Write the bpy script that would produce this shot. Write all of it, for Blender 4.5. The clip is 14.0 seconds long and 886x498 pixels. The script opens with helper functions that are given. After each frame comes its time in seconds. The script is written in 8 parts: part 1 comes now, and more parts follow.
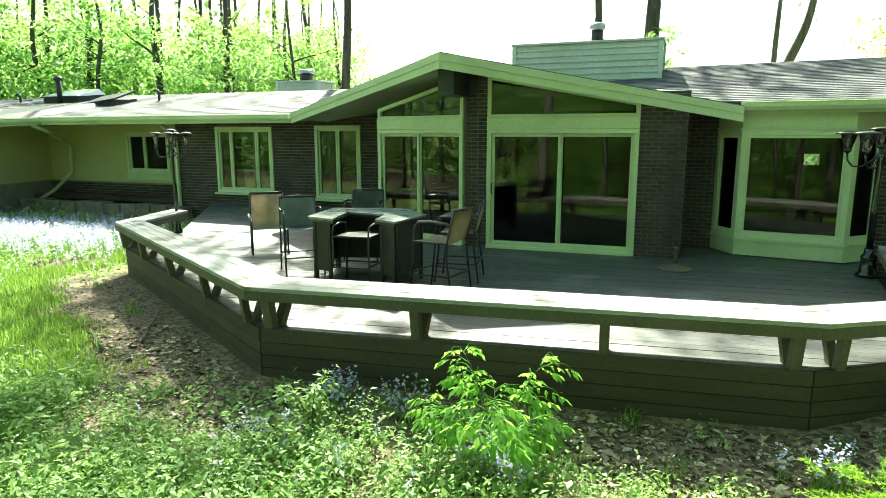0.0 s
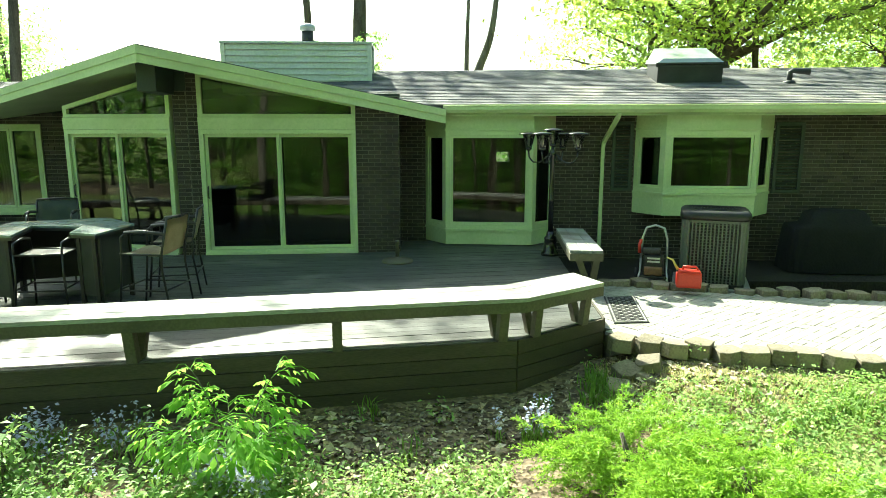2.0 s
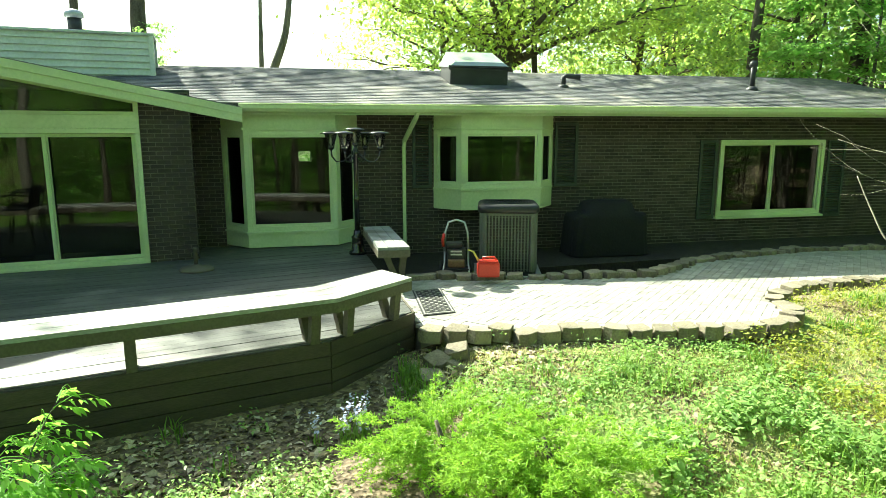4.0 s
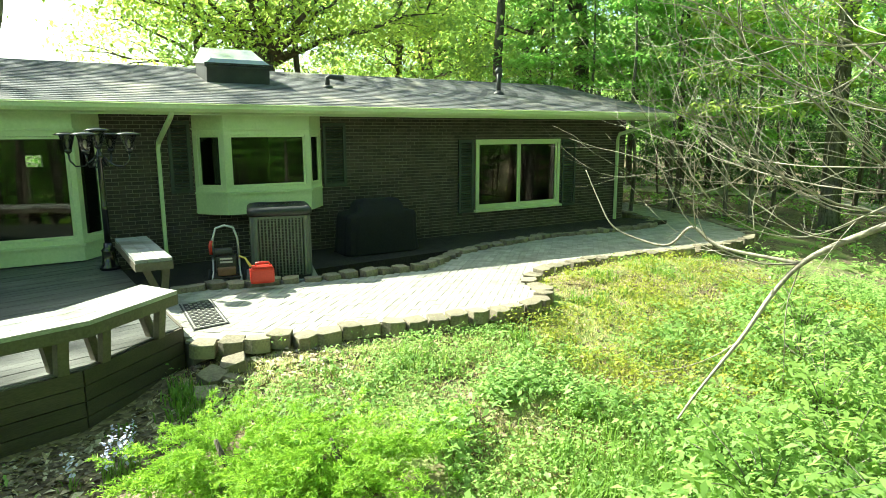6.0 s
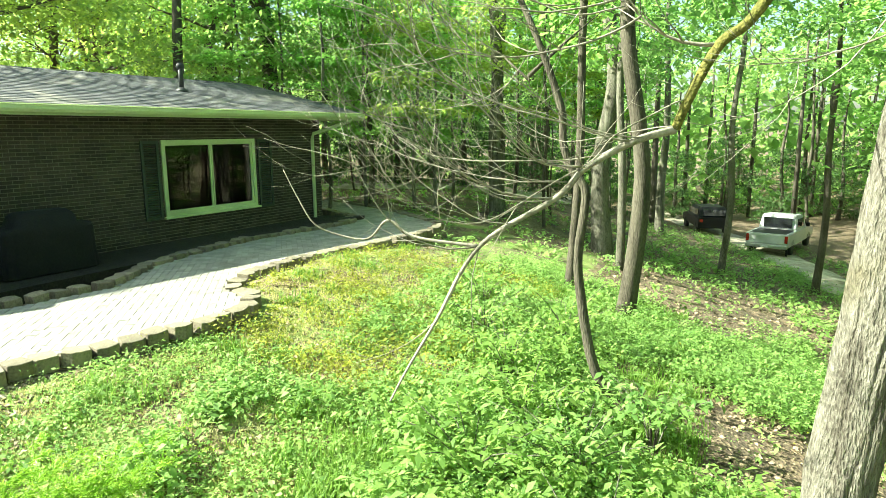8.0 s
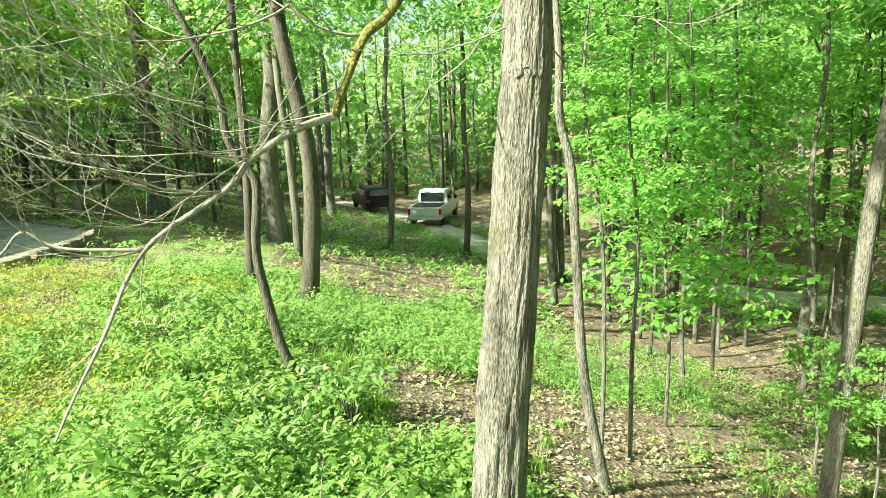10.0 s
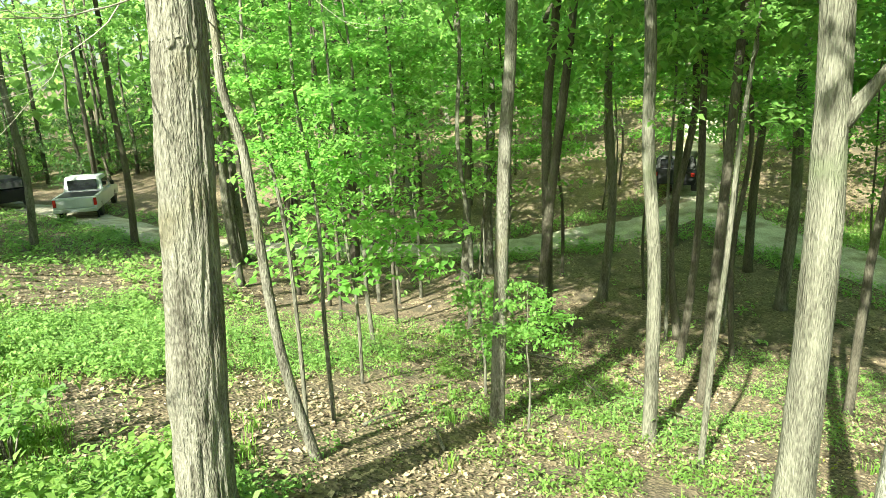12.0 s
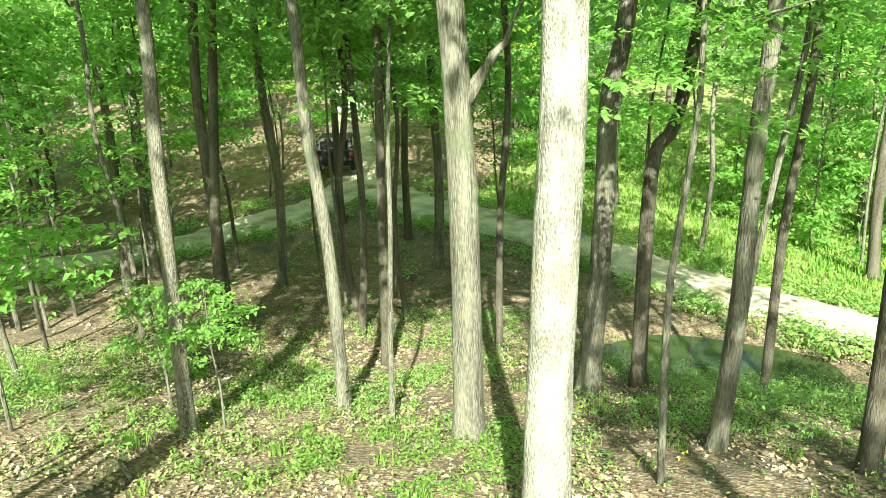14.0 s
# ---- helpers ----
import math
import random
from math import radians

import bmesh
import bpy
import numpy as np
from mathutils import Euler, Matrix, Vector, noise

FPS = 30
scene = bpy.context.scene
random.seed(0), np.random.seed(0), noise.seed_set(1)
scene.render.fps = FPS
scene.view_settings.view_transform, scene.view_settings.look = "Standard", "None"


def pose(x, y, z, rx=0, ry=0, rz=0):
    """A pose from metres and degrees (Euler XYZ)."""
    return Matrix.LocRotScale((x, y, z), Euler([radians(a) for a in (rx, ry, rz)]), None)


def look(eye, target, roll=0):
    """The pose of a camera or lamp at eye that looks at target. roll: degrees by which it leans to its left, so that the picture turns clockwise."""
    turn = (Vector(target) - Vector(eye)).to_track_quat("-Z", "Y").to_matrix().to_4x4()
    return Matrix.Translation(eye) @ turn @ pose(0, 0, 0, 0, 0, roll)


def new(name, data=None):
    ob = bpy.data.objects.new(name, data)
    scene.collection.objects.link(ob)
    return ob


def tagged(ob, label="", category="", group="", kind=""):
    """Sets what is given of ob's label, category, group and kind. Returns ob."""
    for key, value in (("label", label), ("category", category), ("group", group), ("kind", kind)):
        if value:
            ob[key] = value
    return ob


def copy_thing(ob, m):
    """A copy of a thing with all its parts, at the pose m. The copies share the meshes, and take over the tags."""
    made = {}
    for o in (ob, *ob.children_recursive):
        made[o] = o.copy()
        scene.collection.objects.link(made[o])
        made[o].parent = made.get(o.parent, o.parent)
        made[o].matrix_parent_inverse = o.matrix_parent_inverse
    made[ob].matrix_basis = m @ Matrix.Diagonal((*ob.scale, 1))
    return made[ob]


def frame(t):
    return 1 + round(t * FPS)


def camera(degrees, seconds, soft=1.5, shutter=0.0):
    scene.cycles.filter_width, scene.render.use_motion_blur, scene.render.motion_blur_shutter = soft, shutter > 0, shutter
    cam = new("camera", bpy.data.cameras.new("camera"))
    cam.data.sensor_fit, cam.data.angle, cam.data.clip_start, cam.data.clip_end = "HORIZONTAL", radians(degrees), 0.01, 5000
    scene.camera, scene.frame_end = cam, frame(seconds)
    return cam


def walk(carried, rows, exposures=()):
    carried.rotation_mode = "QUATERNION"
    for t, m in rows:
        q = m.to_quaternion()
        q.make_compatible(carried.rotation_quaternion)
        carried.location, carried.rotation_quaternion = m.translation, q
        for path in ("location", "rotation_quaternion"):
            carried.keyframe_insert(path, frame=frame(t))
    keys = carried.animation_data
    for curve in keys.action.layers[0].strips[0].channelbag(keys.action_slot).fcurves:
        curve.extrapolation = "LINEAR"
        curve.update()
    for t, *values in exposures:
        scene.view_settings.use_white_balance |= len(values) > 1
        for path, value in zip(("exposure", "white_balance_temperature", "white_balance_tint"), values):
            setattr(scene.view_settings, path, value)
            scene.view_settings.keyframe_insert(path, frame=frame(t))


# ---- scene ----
EXPOSURES = ((0.0, 2.1, 6700, -11), (2.2, 2.08, 6700, -11), (4.5, 2.03, 6700, -11), (8.0, 2.1, 6700, -11), (11.0, 1.95, 6700, -11), (14.0, 2.02, 6700, -11))
cam = camera(69.35, 14.0, soft=0.8)
EYE = (0.0, 0.0, 2.0)
TURNS = (
    (0.0, 79.78, 0.03, 21.34),
    (0.5, 79.76, 0.05, 15.37),
    (1.0, 79.76, 0.01, 9.24),
    (1.5, 79.78, -0.06, 3.04),
    (2.0, 79.81, 0.01, -3.12),
    (2.2, 79.79, 0.04, -5.54),
    (4.3, 79.70, 0.07, -22.65),
    (4.5, 79.67, 0.08, -24.24),
    (5.0, 79.68, 0.11, -28.99),
    (5.5, 79.72, 0.15, -34.70),
    (6.0, 79.73, 0.20, -40.73),
    (6.5, 79.75, 0.15, -46.63),
    (7.0, 79.74, 0.22, -53.33),
    (7.5, 79.65, 0.31, -60.17),
    (8.0, 79.56, 0.38, -67.18),
    (8.2, 79.54, 0.38, -69.91),
    (10.3, 77.61, 1.94, -99.90),
    (10.5, 77.36, 1.99, -102.18),
    (11.0, 76.51, 2.05, -108.62),
    (11.5, 75.70, 1.97, -116.31),
    (12.0, 74.79, 1.89, -124.81),
    (12.5, 73.95, 1.76, -132.14),
    (13.0, 73.19, 1.63, -139.39),
    (13.5, 72.84, 1.48, -147.10),
    (14.0, 72.64, 1.34, -154.35),
)
walk(cam, [(t, pose(*EYE, rx, ry, rz)) for t, rx, ry, rz in TURNS], EXPOSURES)

# ---- light ----
SUN_AZ, SUN_EL = -25.0, 40.0            # degrees to the right of +y, and above the horizon
world = bpy.data.worlds.new("sky")
scene.world = world
world.use_nodes = True
_wt = world.node_tree
_sky = _wt.nodes.new("ShaderNodeTexSky")
_sky.sky_type = "NISHITA"
_sky.sun_disc = False
_sky.sun_elevation, _sky.sun_rotation = radians(SUN_EL), radians(SUN_AZ)
_sky.air_density, _sky.dust_density, _sky.ozone_density = 1.0, 2.5, 1.0
_wt.links.new(_sky.outputs[0], _wt.nodes["Background"].inputs["Color"])
_wt.nodes["Background"].inputs["Strength"].default_value = 0.08
sun_data = bpy.data.lights.new("sun", "SUN")
sun_data.energy, sun_data.angle, sun_data.color = 5.0, radians(0.6), (1.0, 0.95, 0.86)
_a, _e = radians(SUN_AZ), radians(SUN_EL)
SUN_DIR = Vector((math.sin(_a) * math.cos(_e), math.cos(_a) * math.cos(_e), math.sin(_e)))
new("sun", sun_data).matrix_world = look(tuple(SUN_DIR * 60), (0, 0, 0))


# ---- materials ----
def nodes_of(name):
    m = bpy.data.materials.new(name)
    m.use_nodes = True
    return m, m.node_tree.nodes, m.node_tree.links, m.node_tree.nodes["Principled BSDF"]


def surface(name, dark, light, rough=0.8, big=1.5, fine=40.0, bump=0.25, vary=0.0, by="island", metal=0.0, stain=None, stretch=(1, 1, 1), dist=0.01, spec=0.5):
    """A worn surface: two colours mixed by noise at two sizes, fine relief, and a spread of value from piece to piece."""
    m, n, l, b = nodes_of(name)
    co = n.new("ShaderNodeTexCoord")
    mp = n.new("ShaderNodeMapping")
    mp.inputs["Scale"].default_value = stretch
    l.new(co.outputs["Object"], mp.inputs["Vector"])
    na, nb = n.new("ShaderNodeTexNoise"), n.new("ShaderNodeTexNoise")
    na.inputs["Scale"].default_value, nb.inputs["Scale"].default_value = big, fine
    na.inputs["Detail"].default_value, nb.inputs["Detail"].default_value = 4, 3
    for k in (na, nb):
        l.new(mp.outputs[0], k.inputs["Vector"])
    add = n.new("ShaderNodeMath")
    add.operation = "ADD"
    l.new(na.outputs["Fac"], add.inputs[0])
    l.new(nb.outputs["Fac"], add.inputs[1])
    ramp = n.new("ShaderNodeMapRange")
    ramp.inputs["From Min"].default_value, ramp.inputs["From Max"].default_value = 0.75, 1.25
    l.new(add.outputs[0], ramp.inputs["Value"])
    mix = n.new("ShaderNodeMix")
    mix.data_type = "RGBA"
    mix.inputs["A"].default_value, mix.inputs["B"].default_value = (*dark, 1), (*light, 1)
    l.new(ramp.outputs[0], mix.inputs["Factor"])
    out = mix.outputs["Result"]
    if stain:
        ns = n.new("ShaderNodeTexNoise")
        ns.inputs["Scale"].default_value, ns.inputs["Detail"].default_value = big * 0.45, 5
        l.new(co.outputs["Object"], ns.inputs["Vector"])
        rs = n.new("ShaderNodeMapRange")
        rs.inputs["From Min"].default_value, rs.inputs["From Max"].default_value = 0.55, 0.68
        l.new(ns.outputs["Fac"], rs.inputs["Value"])
        ms = n.new("ShaderNodeMix")
        ms.data_type = "RGBA"
        l.new(rs.outputs[0], ms.inputs["Factor"])
        l.new(out, ms.inputs["A"])
        ms.inputs["B"].default_value = (*stain, 1)
        out = ms.outputs["Result"]
    if vary:
        src = n.new("ShaderNodeNewGeometry").outputs["Random Per Island"] if by == "island" else n.new("ShaderNodeObjectInfo").outputs["Random"]
        rv = n.new("ShaderNodeMapRange")
        rv.inputs["To Min"].default_value, rv.inputs["To Max"].default_value = 1 - vary, 1 + vary
        l.new(src, rv.inputs["Value"])
        hv = n.new("ShaderNodeHueSaturation")
        l.new(out, hv.inputs["Color"])
        l.new(rv.outputs[0], hv.inputs["Value"])
        out = hv.outputs["Color"]
    l.new(out, b.inputs["Base Color"])
    b.inputs["Roughness"].default_value, b.inputs["Metallic"].default_value = rough, metal
    b.inputs["Specular IOR Level"].default_value = spec
    if bump:
        bp = n.new("ShaderNodeBump")
        bp.inputs["Strength"].default_value, bp.inputs["Distance"].default_value = bump, dist
        l.new(nb.outputs["Fac"], bp.inputs["Height"])
        l.new(bp.outputs[0], b.inputs["Normal"])
    return m


def leaf_surface(name, low, high, through_light=0.45, rough=0.55):
    """Thin leaves that let light through, each of its own green."""
    m, n, l, b = nodes_of(name)
    rnd = n.new("ShaderNodeNewGeometry")
    inf = n.new("ShaderNodeObjectInfo")
    av = n.new("ShaderNodeMath")
    av.operation = "MULTIPLY_ADD"
    av.inputs[1].default_value = 0.75
    sc = n.new("ShaderNodeMath")
    sc.operation = "MULTIPLY"
    sc.inputs[1].default_value = 0.25
    l.new(inf.outputs["Random"], sc.inputs[0])
    l.new(rnd.outputs["Random Per Island"], av.inputs[0])
    l.new(sc.outputs[0], av.inputs[2])
    mix = n.new("ShaderNodeMix")
    mix.data_type = "RGBA"
    mix.inputs["A"].default_value, mix.inputs["B"].default_value = (*low, 1), (*high, 1)
    l.new(av.outputs[0], mix.inputs["Factor"])
    l.new(mix.outputs["Result"], b.inputs["Base Color"])
    b.inputs["Roughness"].default_value = rough
    b.inputs["Specular IOR Level"].default_value = 0.35
    tr = n.new("ShaderNodeBsdfTranslucent")
    hv = n.new("ShaderNodeHueSaturation")
    hv.inputs["Hue"].default_value, hv.inputs["Value"].default_value, hv.inputs["Saturation"].default_value = 0.488, 1.6, 1.0
    l.new(mix.outputs["Result"], hv.inputs["Color"])
    l.new(hv.outputs[0], tr.inputs["Color"])
    ms = n.new("ShaderNodeMixShader")
    ms.inputs[0].default_value = through_light
    l.new(b.outputs[0], ms.inputs[1])
    l.new(tr.outputs[0], ms.inputs[2])
    l.new(ms.outputs[0], n["Material Output"].inputs["Surface"])
    return m


def glass_surface(name, tint=(0.50, 0.55, 0.52), gloss=0.015):
    m, n, l, b = nodes_of(name)
    n.remove(b)
    tp, gl, fr, ms = (n.new(k) for k in ("ShaderNodeBsdfTransparent", "ShaderNodeBsdfGlossy", "ShaderNodeFresnel", "ShaderNodeMixShader"))
    tp.inputs["Color"].default_value = (*tint, 1)
    gl.inputs["Roughness"].default_value = gloss
    fr.inputs["IOR"].default_value = 1.6
    l.new(fr.outputs[0], ms.inputs[0])
    l.new(tp.outputs[0], ms.inputs[1])
    l.new(gl.outputs[0], ms.inputs[2])
    l.new(ms.outputs[0], n["Material Output"].inputs["Surface"])
    return m


M_BRICK = surface("dark_brick", (0.030, 0.022, 0.019), (0.066, 0.051, 0.043), 0.8, 3, 60, 0.4, 0.45)
M_BRICK_ONE = surface("dark_brick_single", (0.030, 0.022, 0.019), (0.066, 0.051, 0.043), 0.8, 3, 60, 0.4, 0.45, by="object")
M_MORTAR = surface("mortar", (0.15, 0.135, 0.115), (0.25, 0.225, 0.19), 0.95, 4, 80, 0.3)
M_TRIM = surface("cream_trim_paint", (0.49, 0.57, 0.33), (0.60, 0.66, 0.42), 0.55, 1.2, 25, 0.12, 0.05, stain=(0.43, 0.49, 0.28))
M_YELLOW = surface("yellow_plaster", (0.42, 0.42, 0.17), (0.52, 0.50, 0.24), 0.85, 0.8, 30, 0.2, stain=(0.40, 0.38, 0.19))
M_SHUTTER = surface("shutter_paint", (0.030, 0.038, 0.032), (0.046, 0.057, 0.048), 0.6, 2, 40, 0.15)
M_GLASS = glass_surface("window_glass")
# near-black: the dimness of the rooms is put into this colour
M_DIM_ROOM = surface("dimmed_room_wall", (0.028, 0.027, 0.025), (0.045, 0.043, 0.04), 0.9, 1, 20, 0.05)
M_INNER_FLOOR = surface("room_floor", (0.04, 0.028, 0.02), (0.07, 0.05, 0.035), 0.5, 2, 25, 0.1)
M_CURTAIN = surface("curtain_cloth", (0.55, 0.54, 0.50), (0.68, 0.67, 0.62), 0.9, 3, 80, 0.1)
M_SHINGLE = surface("asphalt_shingle", (0.075, 0.078, 0.086), (0.155, 0.156, 0.165), 0.8, 2.0, 90, 0.6, 0.22, stain=(0.30, 0.28, 0.25), spec=0.5)
M_DECK = surface("grey_deck_stain", (0.055, 0.058, 0.054), (0.115, 0.118, 0.11), 0.5, 2.5, 50, 0.3, 0.14, by="object", stretch=(0.35, 3, 3), stain=(0.17, 0.165, 0.15))
M_SKIRT = surface("brown_deck_stain", (0.045, 0.036, 0.024), (0.08, 0.064, 0.045), 0.75, 2.0, 40, 0.3, 0.18, by="object", stretch=(0.4, 2, 3))
M_BENCH = surface("weathered_bench_wood", (0.25, 0.25, 0.232), (0.41, 0.41, 0.385), 0.75, 3.0, 45, 0.35, 0.12, by="object", stretch=(0.4, 2, 2), stain=(0.16, 0.145, 0.11))
M_FASCIA = surface("bench_fascia_stain", (0.085, 0.075, 0.05), (0.135, 0.118, 0.083), 0.75, 2.0, 40, 0.3, 0.1, by="object")
M_METAL_DARK = surface("dark_powder_coat", (0.012, 0.011, 0.010), (0.025, 0.022, 0.020), 0.35, 3, 60, 0.05, spec=0.6)
M_ROOFMETAL = surface("dark_vent_metal", (0.018, 0.020, 0.021), (0.04, 0.042, 0.043), 0.5, 4, 50, 0.1)
M_GREYMETAL = surface("grey_sheet_metal", (0.38, 0.40, 0.40), (0.52, 0.54, 0.54), 0.35, 2, 30, 0.05, metal=0.6)
M_SIDING = surface("white_siding", (0.52, 0.55, 0.46), (0.66, 0.69, 0.60), 0.6, 1.0, 20, 0.1, 0.05, stain=(0.36, 0.38, 0.27))
M_GROUND = None
M_PAVER = surface("concrete_paver", (0.24, 0.23, 0.205), (0.36, 0.345, 0.31), 0.9, 3, 60, 0.35, 0.16, stain=(0.22, 0.205, 0.175))
M_PAVER_ONE = surface("concrete_paver_single", (0.24, 0.23, 0.205), (0.36, 0.345, 0.31), 0.9, 3, 60, 0.35, 0.16, by="object", stain=(0.22, 0.205, 0.175))
M_JOINT = surface("paver_joint_sand", (0.16, 0.14, 0.10), (0.24, 0.21, 0.16), 0.95, 6, 90, 0.3)
M_BLOCK = surface("edging_block", (0.13, 0.11, 0.08), (0.27, 0.23, 0.165), 0.92, 5, 45, 0.6, 0.25, by="object", stain=(0.22, 0.20, 0.13))
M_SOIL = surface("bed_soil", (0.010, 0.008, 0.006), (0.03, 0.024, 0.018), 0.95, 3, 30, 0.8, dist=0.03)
M_ROAD = surface("gravel_road", (0.25, 0.21, 0.165), (0.56, 0.50, 0.42), 0.95, 1.6, 22, 0.8, stain=(0.17, 0.135, 0.085))
M_WATER = surface("pond_water", (0.025, 0.034, 0.016), (0.05, 0.06, 0.03), 0.06, 1, 6, 0.04, spec=0.8)


# ---- helpers ----
def part(name, bm, material, parent=None, label="", smooth=False):
    """One mesh object from a bmesh, under a thing or a part (or on its own)."""
    me = bpy.data.meshes.new(name)
    bm.to_mesh(me)
    bm.free()
    me.materials.append(material)
    if smooth:
        me.shade_smooth()
    ob = new(name, me)
    if parent is not None:
        ob.parent = parent
    if label:
        ob["label"] = label
    return ob


def sheet(name, verts, faces, material, parent=None, smooth=False):
    """One mesh object from vertices and faces, for large counts."""
    me = bpy.data.meshes.new(name)
    me.from_pydata(verts if isinstance(verts, list) else verts.tolist(), [], faces if isinstance(faces, list) else faces.tolist())
    me.materials.append(material)
    if smooth:
        me.shade_smooth()
    ob = new(name, me)
    if parent is not None:
        ob.parent = parent
    return ob


def thing(name, m=None, label="", category="", group="", kind=""):
    """An Empty at the base of a thing, to parent its parts."""
    ob = new(name)
    ob.empty_display_size = 0.1
    if m is not None:
        ob.matrix_world = m
    return tagged(ob, label, category, group, kind)


def box(bm, x0, x1, y0, y1, z0, z1, bevel=0.0, m=None):
    vs = [bm.verts.new(v) for v in ((x0, y0, z0), (x1, y0, z0), (x1, y1, z0), (x0, y1, z0), (x0, y0, z1), (x1, y0, z1), (x1, y1, z1), (x0, y1, z1))]
    fs = [bm.faces.new([vs[i] for i in q]) for q in ((3, 2, 1, 0), (4, 5, 6, 7), (0, 1, 5, 4), (1, 2, 6, 5), (2, 3, 7, 6), (3, 0, 4, 7))]
    if bevel:
        es = list({e for f in fs for e in f.edges})
        r = bmesh.ops.bevel(bm, geom=es, offset=bevel, segments=2, affect="EDGES", profile=0.6)
        vs = list({v for f in r["faces"] for v in f.verts} | {v for v in vs if v.is_valid})
    if m is not None:
        bmesh.ops.transform(bm, matrix=m, verts=[v for v in vs if v.is_valid])
    return bm


def a_box(x0, x1, y0, y1, z0, z1, bevel=0.0, m=None):
    return box(bmesh.new(), x0, x1, y0, y1, z0, z1, bevel, m)


def tube(bm, pts, radii, n=8, cap=True, squash=1.0):
    """A round bar along points, with its radius at each."""
    pts = [Vector(p) for p in pts]
    rings, side = [], None
    for i, p in enumerate(pts):
        d = (pts[min(i + 1, len(pts) - 1)] - pts[max(i - 1, 0)]).normalized()
        if side is None:
            side = d.orthogonal().normalized()
        side = (side - d * side.dot(d)).normalized()
        up = d.cross(side)
        r = radii[i] if isinstance(radii, (list, tuple)) else radii
        rings.append([bm.verts.new(p + side * (math.cos(a) * r) + up * (math.sin(a) * r * squash)) for a in (2 * math.pi * k / n for k in range(n))])
    for a, b in zip(rings, rings[1:]):
        for k in range(n):
            bm.faces.new((a[k], a[(k + 1) % n], b[(k + 1) % n], b[k]))
    if cap:
        bm.faces.new(rings[0][::-1])
        bm.faces.new(rings[-1])
    return bm


def a_tube(pts, radii, n=8, cap=True, squash=1.0):
    return tube(bmesh.new(), pts, radii, n, cap, squash)


def lathe(bm, profile, n=20, at=(0, 0, 0)):
    """A turned shape: rows of (radius, height)."""
    rings = [[bm.verts.new((at[0] + r * math.cos(2 * math.pi * k / n), at[1] + r * math.sin(2 * math.pi * k / n), at[2] + z)) for k in range(n)] for r, z in profile]
    for a, b in zip(rings, rings[1:]):
        for k in range(n):
            bm.faces.new((a[k], a[(k + 1) % n], b[(k + 1) % n], b[k]))
    bm.faces.new(rings[0][::-1])
    bm.faces.new(rings[-1])
    return bm


def prism(bm, outline, z0, z1, m=None):
    """A plate with the given outline (counter-clockwise)."""
    lo = [bm.verts.new((x, y, z0)) for x, y in outline]
    hi = [bm.verts.new((x, y, z1)) for x, y in outline]
    n = len(outline)
    bm.faces.new(lo[::-1])
    bm.faces.new(hi)
    for k in range(n):
        bm.faces.new((lo[k], lo[(k + 1) % n], hi[(k + 1) % n], hi[k]))
    if m is not None:
        bmesh.ops.transform(bm, matrix=m, verts=lo + hi)
    return bm


def clip_poly(poly, a, b, c):
    """The part of a convex or simple polygon where a*x + b*y <= c."""
    out = []
    for (x0, y0), (x1, y1) in zip(poly, poly[1:] + poly[:1]):
        d0, d1 = a * x0 + b * y0 - c, a * x1 + b * y1 - c
        if d0 <= 0:
            out.append((x0, y0))
        if (d0 < 0) != (d1 < 0) and d0 != d1:
            k = d0 / (d0 - d1)
            out.append((x0 + (x1 - x0) * k, y0 + (y1 - y0) * k))
    return out


# ---- ground ----
FALL_AT = (-30, -8, -5, -2, 0, 3, 7, 12, 16, 22, 30, 45, 70)
FALL_TO = (-0.5, -0.5, -0.55, -0.65, -0.85, -1.4, -2.5, -3.7, -4.0, -4.0, -3.0, 0.5, 4.0)


def wood_fall(x, y):
    """How far the floor of the wood sinks away from the house."""
    return np.minimum(0.0, 0.02705 * y - 0.00995 * x)


def ground_z(x, y):
    """Height of the natural ground: a level terrace by the house, a bank down to the wood, a hillside behind it."""
    u = 0.35 * x - 0.94 * y
    z = sum(np.interp(u + k, FALL_AT, FALL_TO) for k in (-1.5, -0.75, 0, 0.75, 1.5)) / 5 + wood_fall(x, y)
    z = z + 0.34 / (1 + np.exp(np.clip(-(x - 2.1) * 3.0, -40, 40))) * np.exp(-(((y - 6.2) / 1.9) ** 2)) / (1 + np.exp(np.clip(x - 13, -40, 40)))
    return z - 0.75 * np.exp(-(((x + 0.3) / 2.7) ** 2 + ((y + 12.9) / 1.45) ** 2))


